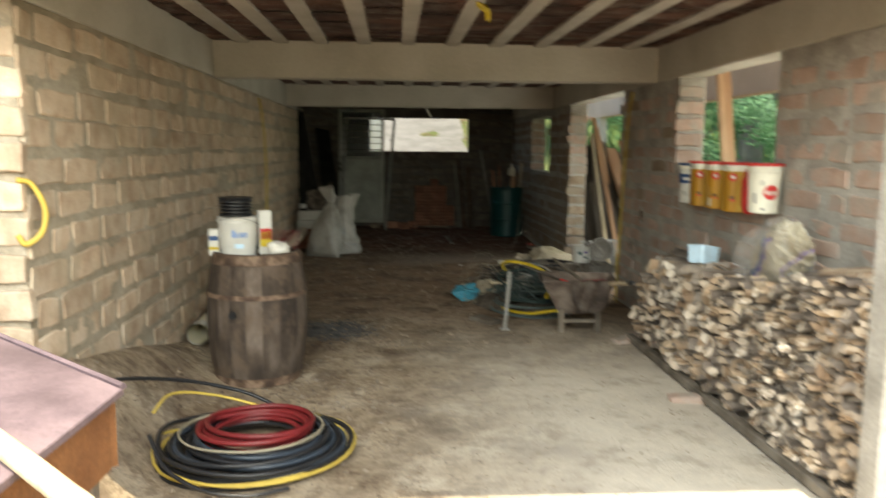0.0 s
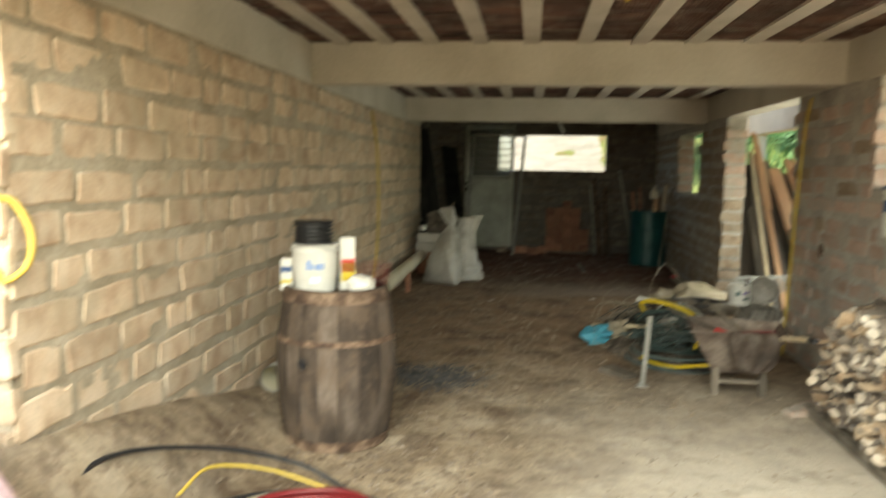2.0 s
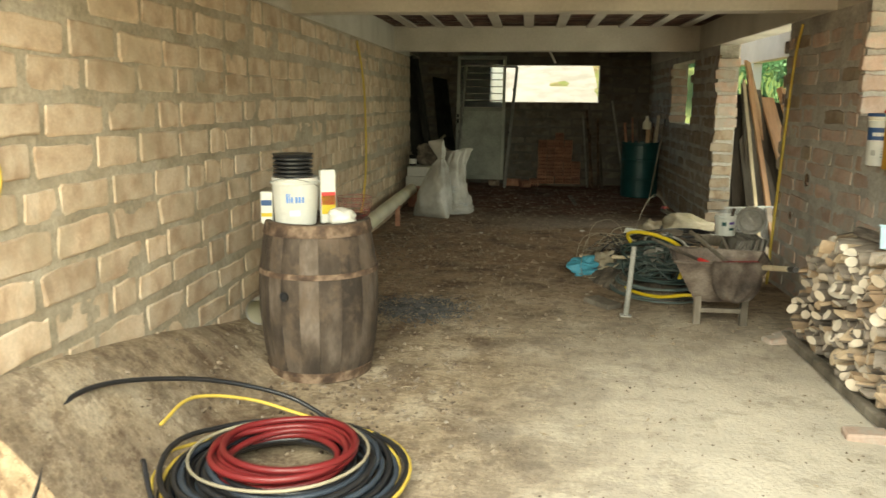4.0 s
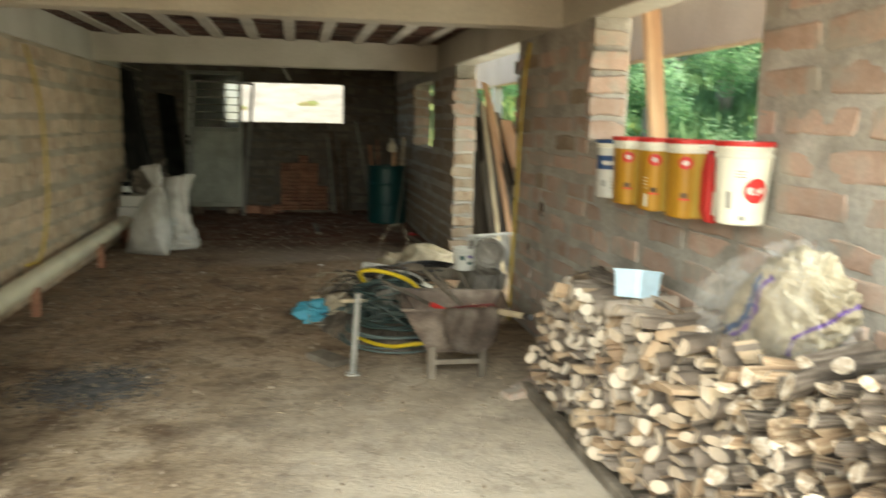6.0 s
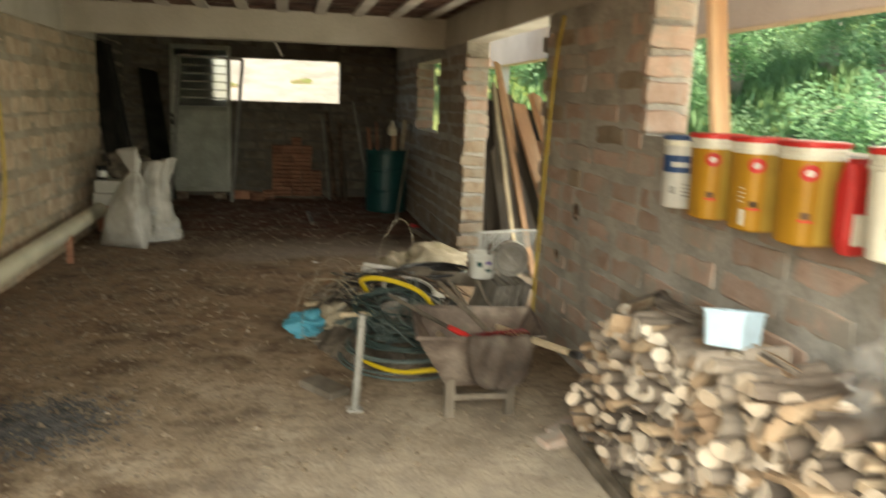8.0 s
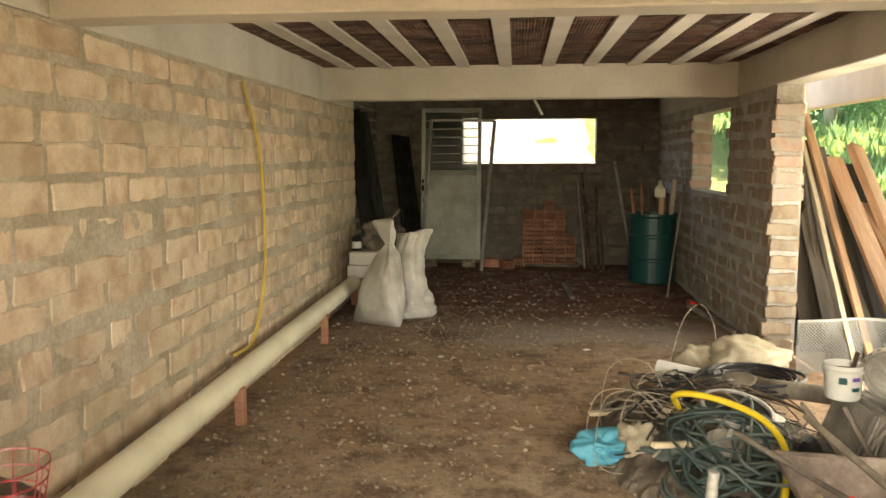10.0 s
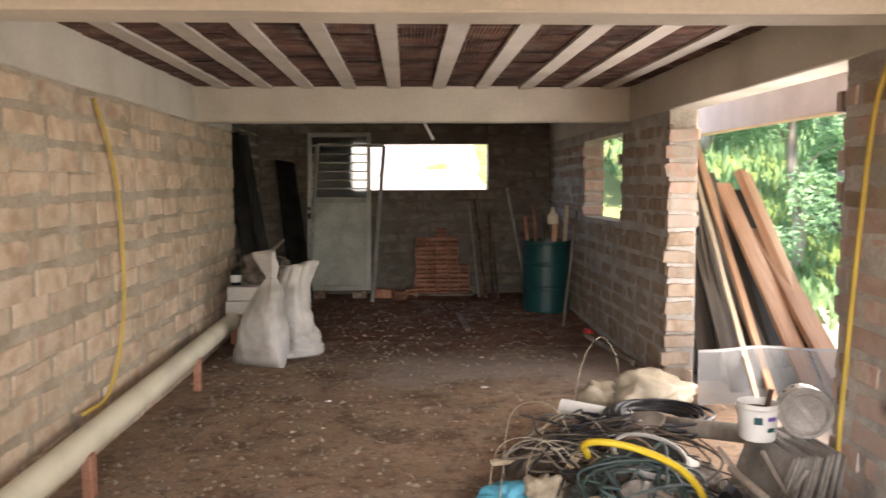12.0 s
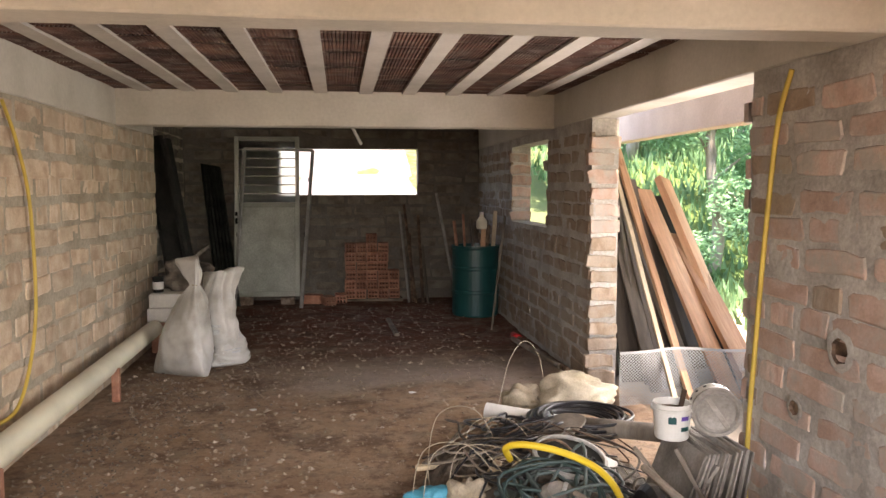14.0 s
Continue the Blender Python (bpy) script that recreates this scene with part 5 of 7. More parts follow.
def loose_cable(name, seed, cx, cy, spread, r, material, label, turns=3, lift=0.05, group="cables in the heap"):
    rng = random.Random(seed)
    pts = []
    a0 = rng.uniform(0, math.tau)
    n = turns * 5
    for k in range(n):
        a = a0 + k * math.tau / 5 * rng.uniform(0.85, 1.1)
        rr = spread * rng.uniform(0.5, 1.05)
        x, y = cx + rr * math.cos(a), cy + rr * 1.15 * math.sin(a)
        pts.append((x, y, hz(x, y) + r + lift * rng.random() + 0.03))
    return tagged(part(name, tube(spline(pts, 6), r, 6), material, None, label, smooth=True), label, "cable", group)


for k in range(9):
    rng = random.Random(60 + k)
    loose_cable("cable", 100 + k, 0.95 + rng.uniform(-0.25, 0.35), 7.2 + rng.uniform(-0.5, 0.6), rng.uniform(0.18, 0.34), rng.choice((0.004, 0.006, 0.008)), rng.choice((M_BLACK_PLASTIC, M_WIRE, M_WOOD_OLD, M_BLACK_PLASTIC)), "tangled old cable on the rubbish heap", 3, 0.1)
for k in range(5):
    rng = random.Random(90 + k)
    x, y = 0.62 + rng.uniform(-0.15, 0.2), 7.35 + rng.uniform(-0.5, 0.5)
    h = rng.uniform(0.14, 0.34)
    pts = spline([(x + 0.25, y - 0.1, hz(x + 0.25, y - 0.1)), (x + 0.1, y, hz(x, y) + h), (x - 0.1, y + 0.08, hz(x, y) + h * 0.8), (x - 0.16, y - 0.1, 0.05), (x - 0.02, y - 0.22, 0.04), (x + 0.12, y - 0.05, 0.12)], 7)
    tagged(part("wire", tube(pts, 0.0024, 5), M_WIRE, None, "thin pale wire springing out of the heap", smooth=True), "thin pale wire springing out of the heap", "wire", "springy wires")
tagged(part("wire", tube(spline([(1.0, 8.2, 0.2), (1.12, 8.4, 0.45), (1.25, 8.5, 0.55), (1.33, 8.45, 0.45), (1.36, 8.4, 0.25)], 8), 0.0022, 5), M_WIRE, None, "thin pale wire springing out of the heap", smooth=True), "thin pale wire springing out of the heap", "wire", "springy wires")
# dry twigs, flex and a bent plate strewn over the heap
rng_heap = random.Random(71)
for k in range(16):
    x, y = 0.95 + rng_heap.uniform(-0.45, 0.5), 7.2 + rng_heap.uniform(-0.75, 0.75)
    a, l = rng_heap.uniform(0, math.tau), rng_heap.uniform(0.18, 0.5)
    dx, dy = math.cos(a) * l / 2, math.sin(a) * l / 2
    lift = rng_heap.uniform(0.03, 0.10)
    pts = [(x - dx, y - dy, hz(x - dx, y - dy) + 0.02), (x - dx * 0.3, y - dy * 0.2 + 0.03, hz(x, y) + lift), (x + dx * 0.4, y + dy * 0.5 - 0.02, hz(x, y) + lift + 0.02), (x + dx, y + dy, hz(x + dx, y + dy) + 0.03)]
    tagged(part("twig", tube(spline(pts, 4), lambda u: 0.007 - 0.004 * u, 6), rng_heap.choice((M_WOOD_OLD, M_WOOD_DARK, M_WIRE)), None, "dry bent twig lying on the rubbish heap", smooth=True), "dry bent twig lying on the rubbish heap", "twig", "twigs on the heap")
for k in range(9):
    loose_cable("cable", 500 + k, 1.0 + rng_heap.uniform(-0.3, 0.4), 7.25 + rng_heap.uniform(-0.55, 0.6), rng_heap.uniform(0.2, 0.4), rng_heap.choice((0.003, 0.005, 0.006)), rng_heap.choice((M_BLACK_PLASTIC, M_WOOD_DARK, M_RUST)), "dark thin flex tangled on the rubbish heap", 2, 0.12, "thin flex in the heap")
plate = lathe([(0, 0), (0.26, 0.0), (0.27, 0.008), (0.26, 0.012), (0, 0.010)], 28, squash=0.42)
tagged(part("plate", rough_up(plate, 0.012, 4), M_WOOD_DARK, None, "dark oval sheet of warped scrap on the heap", pose(1.10, 7.40, 0.27, 12, -10, 24)), "dark oval sheet of warped scrap on the heap", "sheet")
# grey-green hose loops
coil("garden_hose", 0.98, 6.42, ((0.40, 0.008, M_GREEN_HOSE, 0.02, 2), (0.33, 0.008, M_GREEN_HOSE, 0.08, 3), (0.25, 0.008, M_DARK_HOSE, 0.12, 3)), "loose coil of grey-green garden hose on the floor", 9)
for k in range(7):
    loose_cable("loose_hose", 300 + k, 0.92 + 0.05 * (k % 3), 6.45 + 0.07 * (k % 4), 0.24 + 0.03 * (k % 3), 0.008, M_GREEN_HOSE if k % 3 else M_DARK_HOSE, "tangled grey-green hose on the floor", 3, 0.14, "tangled hoses")
coil("cable_coil", 1.38, 7.72, ((0.30, 0.010, M_BLACK_PLASTIC, 0.14, 4), (0.25, 0.010, M_BLACK_PLASTIC, 0.17, 4), (0.20, 0.009, M_BLACK_PLASTIC, 0.15, 3)), "coil of thick black cable on the heap", 12, 0.06)
yellow_pts = [(0.80, 6.95, 0.30), (0.76, 6.86, 0.39), (0.84, 6.80, 0.42), (1.0, 6.72, 0.40), (1.13, 6.60, 0.35), (1.17, 6.45, 0.26), (1.08, 6.2, 0.16)]
wall_hose(yellow_pts, M_YELLOW, 0.016, "bright yellow hose looped over the rubbish heap")
wall_hose([(0.66, 6.75, 0.10), (0.66, 6.56, 0.05), (0.74, 6.30, 0.03), (0.90, 6.05, 0.05), (1.10, 5.93, 0.10), (1.35, 5.86, 0.12)], M_YELLOW, 0.014, "bright yellow hose running under the wheelbarrow")
lump("tarpaulin", 0.47, 7.0, 0.0, 0.17, M_BLUE_TARP, "crumpled sky-blue woven plastic sheet on the dirt", "tarpaulin", 5.1, (1.15, 0.95, 0.55), 0.42, 5, 25)
lump("rubbish_bag", 0.60, 6.92, 0.03, 0.13, M_CLOTH, "torn beige bag of scraps beside the blue sheet", "bag", 7.9, (1.0, 0.9, 0.9), 0.5, 4)
lump("rubbish_bag", 0.80, 6.80, 0.06, 0.15, M_GREEN_HOSE, "dark crumpled plastic sheet on the heap", "bag", 9.4, (1.25, 0.8, 0.6), 0.5, 4)
lump("cloth", 1.50, 8.22, 0.14, 0.20, M_CLOTH, "crumpled beige cloth thrown over the cables", "cloth", 2.7, (1.35, 0.9, 0.7), 0.4, 4, 10)
lump("cloth", 1.22, 8.30, 0.06, 0.17, M_CLOTH, "crumpled beige cloth thrown over the cables", "cloth", 6.2, (1.1, 0.8, 0.8), 0.4, 4, -20)
offcut = thing("pipe_offcut", pose(0, 0, 0), "short white plastic pipe offcut on the heap", "pipe")
bm = bmesh.new()
for r in (0.055, 0.050):
    tube([(0.90, 8.08, 0.20), (1.34, 7.83, 0.17)], r, 18, bm, caps=False)
part("tube", bm, M_WHITE_PLASTIC, offcut, smooth=True)
tagged(part("pipe_offcut", tube([(1.30, 7.62, 0.24), (1.75, 7.30, 0.27)], 0.05, 14), M_WOOD_OLD, None, "dusty brown pipe across the heap", smooth=True), "dusty brown pipe across the heap", "pipe")


def scrap(x, y, z, w, d, h, rx, ry, rz, material, label, category="board"):
    return tagged(part("board", rough_up(box_bm(-w / 2, -d / 2, 0, w / 2, d / 2, h, bevel=min(w, d, h) * 0.2), 0.003, 8, x), material, None, label, pose(x, y, z, rx, ry, rz)), label, category)


scrap(0.98, 7.42, 0.24, 0.42, 0.16, 0.012, 8, -8, 32, M_WOOD_OLD, "bent brown sheet of scrap on the heap", "sheet")
scrap(0.80, 7.15, 0.22, 0.34, 0.05, 0.03, 0, -10, 60, M_WOOD_PALE, "pale offcut of wood on the heap")
scrap(0.78, 6.62, 0.22, 0.40, 0.035, 0.025, 0, 6, 25, M_WOOD_PALE, "pale offcut of wood on the heap")
scrap(0.58, 7.62, 0.03, 0.34, 0.05, 0.025, 0, 0, 10, M_WOOD_PALE, "pale offcut of wood on the heap")
scrap(1.22, 6.98, 0.24, 0.20, 0.10, 0.05, 12, 20, -30, M_WHITE_PLASTIC, "piece of white plastic casing on the heap", "casing")
scrap(1.02, 7.0, 0.27, 0.12, 0.07, 0.04, 30, 20, 40, M_WHITE_PLASTIC, "piece of white plastic casing on the heap", "casing")
grille = thing("metal_ring", pose(1.08, 6.92, 0.30, 14, 6, 0), "flat steel ring lying on the heap", "ring")
part("rim", lathe([(0.16, 0), (0.18, 0.004), (0.18, 0.022), (0.165, 0.026), (0.16, 0.02), (0.16, 0)], 32), M_STEEL, grille)
part("disc", lathe([(0, 0.004), (0.10, 0.004), (0.16, 0.01), (0.10, 0.012), (0, 0.012)], 32), M_DARK_STEEL, grille)
motor = thing("fan_motor", pose(0.93, 6.62, 0.17, 20, 10, 0), "small dusty electric motor on the heap", "motor")
part("housing", lathe([(0, 0), (0.07, 0), (0.095, 0.03), (0.095, 0.09), (0.07, 0.12), (0, 0.12)], 24), M_TILE, motor)
part("shaft", tube([(0, 0, 0.12), (0, 0, 0.17)], 0.01, 8), M_STEEL, motor)

# ---- upright floor tiles, bucket and spool by the doorway ----
tiles = thing("tile_stack", pose(0, 0, 0), "row of dusty grey floor tiles stood on edge", "tiles")
rng_t = random.Random(6)
x = 1.42
for k in range(19):
    w = rng_t.uniform(0.008, 0.012)
    hh = 0.42 + rng_t.uniform(-0.012, 0.012)
    lean = 22 - k * 0.7 if k > 1 else 34
    part("tile", box_bm(-w / 2, -0.21, 0, w / 2, 0.21, hh, bevel=0.002), M_TILE, tiles, m=pose(x, 6.80 + rng_t.uniform(-0.02, 0.02), gz(x, 6.8) + 0.002, 0, lean, rng_t.uniform(-3, 3)))
    x += rng_t.uniform(0.016, 0.022)
for xa, xb, ya, za in ((1.62, 1.29, 6.56, 0.44), (1.70, 1.48, 6.54, 0.43)):
    a, b = Vector((xa, ya, gz(xa, ya))), Vector((xb, 6.64, za))
    tagged(part("slat", box_bm(-0.018, -0.009, 0, 0.018, 0.009, (b - a).length, bevel=0.002), M_WOOD_OLD, None, "narrow brown slat leaning on the tiles", Matrix.Translation(a) @ (b - a).to_track_quat("Z", "Y").to_matrix().to_4x4()), "narrow brown slat leaning on the tiles", "slat", "slats on the tiles")
paint = pail("bucket", 1.56, 6.86, 0.405, 0.078, 0.09, 0.17, "small white paint bucket with green labels on the tiles")
print_bar(paint, 0.0865, -125, -100, 0.085, 0.125, M_TEAL)
print_bar(paint, 0.087, -85, -55, 0.10, 0.12, M_PURPLE)
print_bar(paint, 0.085, -85, -55, 0.05, 0.07, M_TEAL)
part("paint", lathe([(0, 0.135), (0.083, 0.135)], 24), M_RUST, paint, "dried brown paint")
tagged(part("stir_stick", rough_up(box_bm(-0.012, -0.006, 0, 0.012, 0.006, 0.10, bevel=0.003), 0.001, 20), M_RUST, None, "brown stirring stick in the paint bucket", pose(1.60, 6.86, 0.535, 0, 12, 0)), "brown stirring stick in the paint bucket", "stick")
spool = thing("cable_spool", pose(1.745, 6.80, 0.545, 0, 0, -14), "grey round spool with pale perforated rim on the tiles", "spool")
spin = pose(0, 0, 0, 90, 0, 0)
part("disc", lathe([(0, 0), (0.108, 0), (0.116, 0.006), (0.116, 0.02), (0.108, 0.024), (0, 0.024)], 36), M_TILE, spool, m=pose(0, -0.02, 0, 90, 0, 0))
part("ring", lathe([(0.082, 0), (0.09, 0.006), (0.094, 0.006), (0.10, 0)], 36), M_TILE, spool, m=pose(0, -0.045, 0, 90, 0, 0))
part("bar", box_bm(-0.012, -0.052, -0.085, 0.012, -0.044, 0.085, bevel=0.003), M_TILE, spool, m=pose(0, 0, 0, 0, -35, 0))
part("drum", lathe([(0.104, 0), (0.112, 0.002), (0.112, 0.075), (0.104, 0.077)], 36), M_WHITE_PLASTIC, spool, "pale perforated rim", pose(0, 0.062, 0, 90, 0, 0))
for k in range(16):
    a = k * math.tau / 16
    part("hole", lathe([(0, 0), (0.009, 0), (0.009, 0.003), (0, 0.003)], 8), M_BLACK_PLASTIC, spool, "dark hole", Matrix.Translation((0.1115 * math.cos(a), 0.03, 0.1115 * math.sin(a))) @ Vector((math.cos(a), 0, math.sin(a))).to_track_quat("Z", "Y").to_matrix().to_4x4())


# ---- net across the foot of the planks ----
def net():
    vs, fs = [], []
    x0, x1, z0, h = 2.0, 3.5, -0.03, 0.44
    step = 0.024

    def at(u, v):
        return Vector((x0 + u, 8.70 + 0.05 * math.sin(u * 4.1) + 0.025 * math.sin(u * 11 + v * 6), z0 + v * (0.98 + 0.03 * math.sin(u * 3.2))))

    def ribbon(a, b, w):
        d = (b - a).normalized()
        s = d.cross(Vector((0, 1, 0))).normalized() * w
        for o in (Vector((0, 0, 0)), Vector((0, 0.0025, 0))):
            i = len(vs)
            vs.extend([a - s + o, a + s + o, b + s + o, b - s + o])
            fs.append((i, i + 1, i + 2, i + 3))
    n = int((x1 - x0) / step)
    m = int(h / step)
    for i in range(n):
        for j in range(m):
            ribbon(at(i * step, j * step), at((i + 1) * step, (j + 1) * step), 0.0022)
            ribbon(at((i + 1) * step, j * step), at(i * step, (j + 1) * step), 0.0022)
    for i in range(n):
        ribbon(at(i * step, m * step), at((i + 1) * step, m * step), 0.010)
    me = bpy.data.meshes.new("net")
    me.from_pydata([tuple(v) for v in vs], [], fs)
    me.materials.append(M_NET)
    return new("net", me)


tagged(net(), "white plastic mesh net across the foot of the planks", "net")


# ---- planks leaning in the porch ----
def plank(bottom, top, width, thick, turn, material, label, group="planks in the porch"):
    a, b = Vector(bottom), Vector(top)
    d = b - a
    m = Matrix.Translation(a) @ d.to_track_quat("Z", "Y").to_matrix().to_4x4() @ pose(0, 0, 0, 0, 0, turn)
    bm = box_bm(-width / 2, -thick / 2, 0, width / 2, thick / 2, d.length, bevel=0.003)
    cuts = [e for e in bm.edges if (e.verts[0].co - e.verts[1].co).length > 0.6]
    bmesh.ops.subdivide_edges(bm, edges=cuts, cuts=8)
    rough_up(bm, 0.005, 3, bottom[0] * 7)
    return tagged(part("plank", bm, material, None, label, m), label, "plank", group)


OLD, NEW = "dark weathered plank leaning in the porch", "fresh orange-brown plank leaning in the porch"
rail = tagged(part("lean_rail", tube([(2.19, 10.42, 1.30), (2.7, 10.44, 1.30), (3.02, 10.45, 1.30)], 0.04, 10), M_WOOD_OLD, None, "round timber rail behind the planks", smooth=True), "round timber rail behind the planks", "rail")
for bx, by, tx, ty, tz, w, th, turn, mat_, lab in (
    (2.26, 9.62, 2.36, 10.40, 1.62, 0.16, 0.03, 20, M_WOOD_DARK, OLD), (2.38, 9.40, 2.45, 10.36, 1.60, 0.20, 0.03, 10, M_WOOD_DARK, OLD),
    (2.50, 9.30, 2.56, 10.36, 1.72, 0.15, 0.035, 25, M_WOOD_DARK, OLD), (2.62, 9.15, 2.62, 10.34, 1.66, 0.22, 0.03, 5, M_WOOD_DARK, OLD),
    (2.76, 9.15, 2.70, 10.36, 1.60, 0.18, 0.03, 15, M_WOOD_DARK, OLD), (2.50, 8.55, 2.56, 10.30, 1.84, 0.055, 0.035, 10, M_WOOD_NEW, NEW),
    (2.30, 8.35, 2.50, 10.28, 1.78, 0.035, 0.03, 0, M_WOOD_PALE, "thin pale batten leaning in the porch"), (2.92, 8.80, 2.80, 10.32, 1.56, 0.17, 0.035, 8, M_WOOD_NEW, NEW),
    (3.16, 8.95, 3.00, 10.36, 1.66, 0.16, 0.07, 30, M_WOOD_NEW, NEW), (3.08, 8.60, 3.02, 10.05, 1.15, 0.20, 0.05, 12, M_WOOD_NEW, NEW),
    (3.25, 9.35, 2.95, 10.36, 1.50, 0.14, 0.03, 5, M_WOOD_DARK, OLD), (2.30, 9.95, 2.32, 10.55, 1.40, 0.22, 0.03, 8, M_WOOD_DARK, OLD), (2.55, 9.75, 2.58, 10.52, 1.35, 0.24, 0.03, -6, M_WOOD_DARK, OLD),
    (2.80, 9.80, 2.80, 10.56, 1.30, 0.25, 0.03, 4, M_WOOD_DARK, OLD), (3.05, 9.75, 3.00, 10.54, 1.20, 0.24, 0.03, -4, M_WOOD_DARK, OLD), (3.28, 9.80, 3.18, 10.56, 1.05, 0.22, 0.03, 6, M_WOOD_DARK, OLD),
    (2.72, 8.98, 2.60, 10.34, 1.48, 0.12, 0.04, 22, M_WOOD_OLD, OLD), (2.44, 9.05, 2.50, 10.32, 1.36, 0.10, 0.05, -12, M_WOOD_OLD, OLD), (3.30, 9.15, 3.12, 10.34, 1.22, 0.15, 0.04, 14, M_WOOD_OLD, OLD), (2.9, 9.5, 2.55, 10.38, 2.0, 0.14, 0.03, 30, M_WOOD_NEW, NEW)):
    plank((bx, by, gz(bx, by) - 0.01), (tx, ty, tz), w, th, turn, mat_, lab)
plank((2.62, 5.50, gz(2.6, 5.5) - 0.01), (2.50, 5.88, 2.35), 0.16, 0.035, 12, M_WOOD_NEW, "brown board standing outside the window opening")
plank((2.45, 11.2, gz(2.45, 11.2) - 0.01), (2.72, 11.75, 2.0), 0.12, 0.03, 20, M_WOOD_NEW, NEW)
plank((2.9, 11.0, gz(2.9, 11.0) - 0.01), (2.6, 11.9, 1.95), 0.10, 0.03, 0, M_WOOD_NEW, NEW)


# ---- far end: sacks, blocks, door, bricks, drum ----
def grain_sack(x, y, h, profile, lean, turn, label, seed, tuft=(0.0, 0.0), tie=0.0):
    """Woven sack: sewn flat foot, slack filled body, gathered neck, loose mouth."""
    bm = bmesh.new()
    off = Vector((seed, seed * 0.6, seed * 1.9))
    around, up = 64, 40
    heights, wides, deeps = zip(*profile)
    neck = heights[-3]
    rings = []
    for j in range(up + 1):
        v = j / up
        ww, dd = float(np.interp(v, heights, wides)), float(np.interp(v, heights, deeps))
        pull = max(0.0, 1 - abs(v - neck) / 0.34)
        loose = max(0.0, (v - neck) / (1 - neck))
        ring = []
        for k in range(around):
            a = k * math.tau / around
            c, s_ = math.cos(a), math.sin(a)
            px, py = math.copysign(abs(c) ** 0.75, c), math.copysign(abs(s_) ** 0.75, s_)
            pleat = pull ** 1.2 * (0.17 * math.sin(7 * a + seed + 5 * v) + 0.08 * math.sin(13 * a - seed))
            slack = 0.045 * noise.noise(Vector((px * 1.2, py * 1.2, v * 2.6)) + off) - 0.17 * abs(noise.noise(Vector((px * 1.6 + v * 2, py * 1.6, v * 6)) + off)) - 0.09 * abs(noise.noise(Vector((px * 4 + v * 5, py * 4, v * 13)) + off)) + 0.03
            fold = 0.055 * math.sin(9 * v + 2.2 * a + seed) * math.sin(3 * a - 4 * v) - 0.05 * max(0.0, math.sin(5 * a + 7 * v + seed * 2)) ** 4
            f = 1 + (pleat + slack + fold) * min(1.0, v * 8)
            p = Vector((px * ww * f + lean[0] * v ** 1.15, py * dd * f + lean[1] * v, v * h))
            p.x += tuft[0] * loose ** 1.2 + 0.030 * loose * math.sin(3 * a + seed)
            p.z += (tuft[1] * c + 0.016 * math.sin(4 * a + seed * 2)) * loose
            ring.append(bm.verts.new(p))
        rings.append(ring)
    for j, (r0, r1) in enumerate(zip(rings, rings[1:])):
        for k in range(around):
            f = bm.faces.new((r0[k], r0[(k + 1) % around], r1[(k + 1) % around], r1[k]))
            v, u = j / up, k / around
            if tie == 0 and ((0.08 < v < 0.125 and 0.66 < u < 0.76) or (0.33 < v < 0.40 and 0.74 < u < 0.80) or (0.42 < v < 0.44 and 0.70 < u < 0.82)):
                f.material_index = 1
    bm.faces.new(rings[0][::-1])
    bm.faces.new(rings[-1])
    t = thing("sack", pose(x, y, gz(x, y) - 0.006, 0, 0, turn), label, "sack", "sacks")
    part("body", bm, [M_SACK, M_SACK_PRINT], t, smooth=True)
    if tie:
        c = Vector((lean[0] * neck ** 1.15, lean[1] * neck, neck * h))
        part("tie", tube([c + Vector((tie * math.cos(q), tie * 0.9 * math.sin(q), 0.004 * math.sin(2 * q))) for q in np.linspace(0, math.tau, 15)[:-1]], 0.005, 5, closed=True), M_WIRE, t, "twine tie")
    return t


M_SACK_PRINT = surface("faded_sack_print", ((0.33, 0.34, 0.33), (0.42, 0.43, 0.42), (0.54, 0.54, 0.52)), scale=24, fine=140, rough=0.6, bump=0.3)
FULL = ((0, 0.21, 0.07), (0.05, 0.22, 0.11), (0.14, 0.225, 0.14), (0.45, 0.20, 0.14), (0.62, 0.165, 0.12), (0.80, 0.125, 0.09), (0.9, 0.135, 0.085), (1, 0.15, 0.075))
TIED = ((0, 0.275, 0.04), (0.05, 0.28, 0.09), (0.15, 0.265, 0.14), (0.36, 0.225, 0.15), (0.55, 0.165, 0.125), (0.68, 0.105, 0.085), (0.78, 0.034, 0.03), (0.87, 0.085, 0.05), (1, 0.125, 0.03))
SLUMP = ((0, 0.19, 0.08), (0.08, 0.21, 0.13), (0.3, 0.205, 0.15), (0.6, 0.17, 0.12), (0.82, 0.11, 0.07), (0.92, 0.07, 0.045), (0.96, 0.06, 0.03), (1, 0.045, 0.02))
grain_sack(-1.355, 10.20, 0.98, TIED, (0.10, 0.15), -28, "full white woven sack tied at the neck with a loose tuft", 4.4, (-0.13, 0.03), 0.032)
grain_sack(-1.15, 10.56, 0.86, FULL, (0.14, -0.10), -14, "white woven sack leaning with its open mouth", 1.2, (0.03, 0.03))
grain_sack(-1.03, 10.52, 0.36, SLUMP, (0.04, 0.02), 30, "small white woven sack slumped on the dirt", 8.8)
base_box = tagged(part("crate", rough_up(box_bm(-0.24, -0.2, 0, 0.24, 0.2, 0.30, bevel=0.008), 0.004, 6), M_HOLLOW, None, "low stack of brown blocks by the wall", pose(-1.55, 11.25, gz(-1.55, 11.25))), "low stack of brown blocks by the wall", "block")
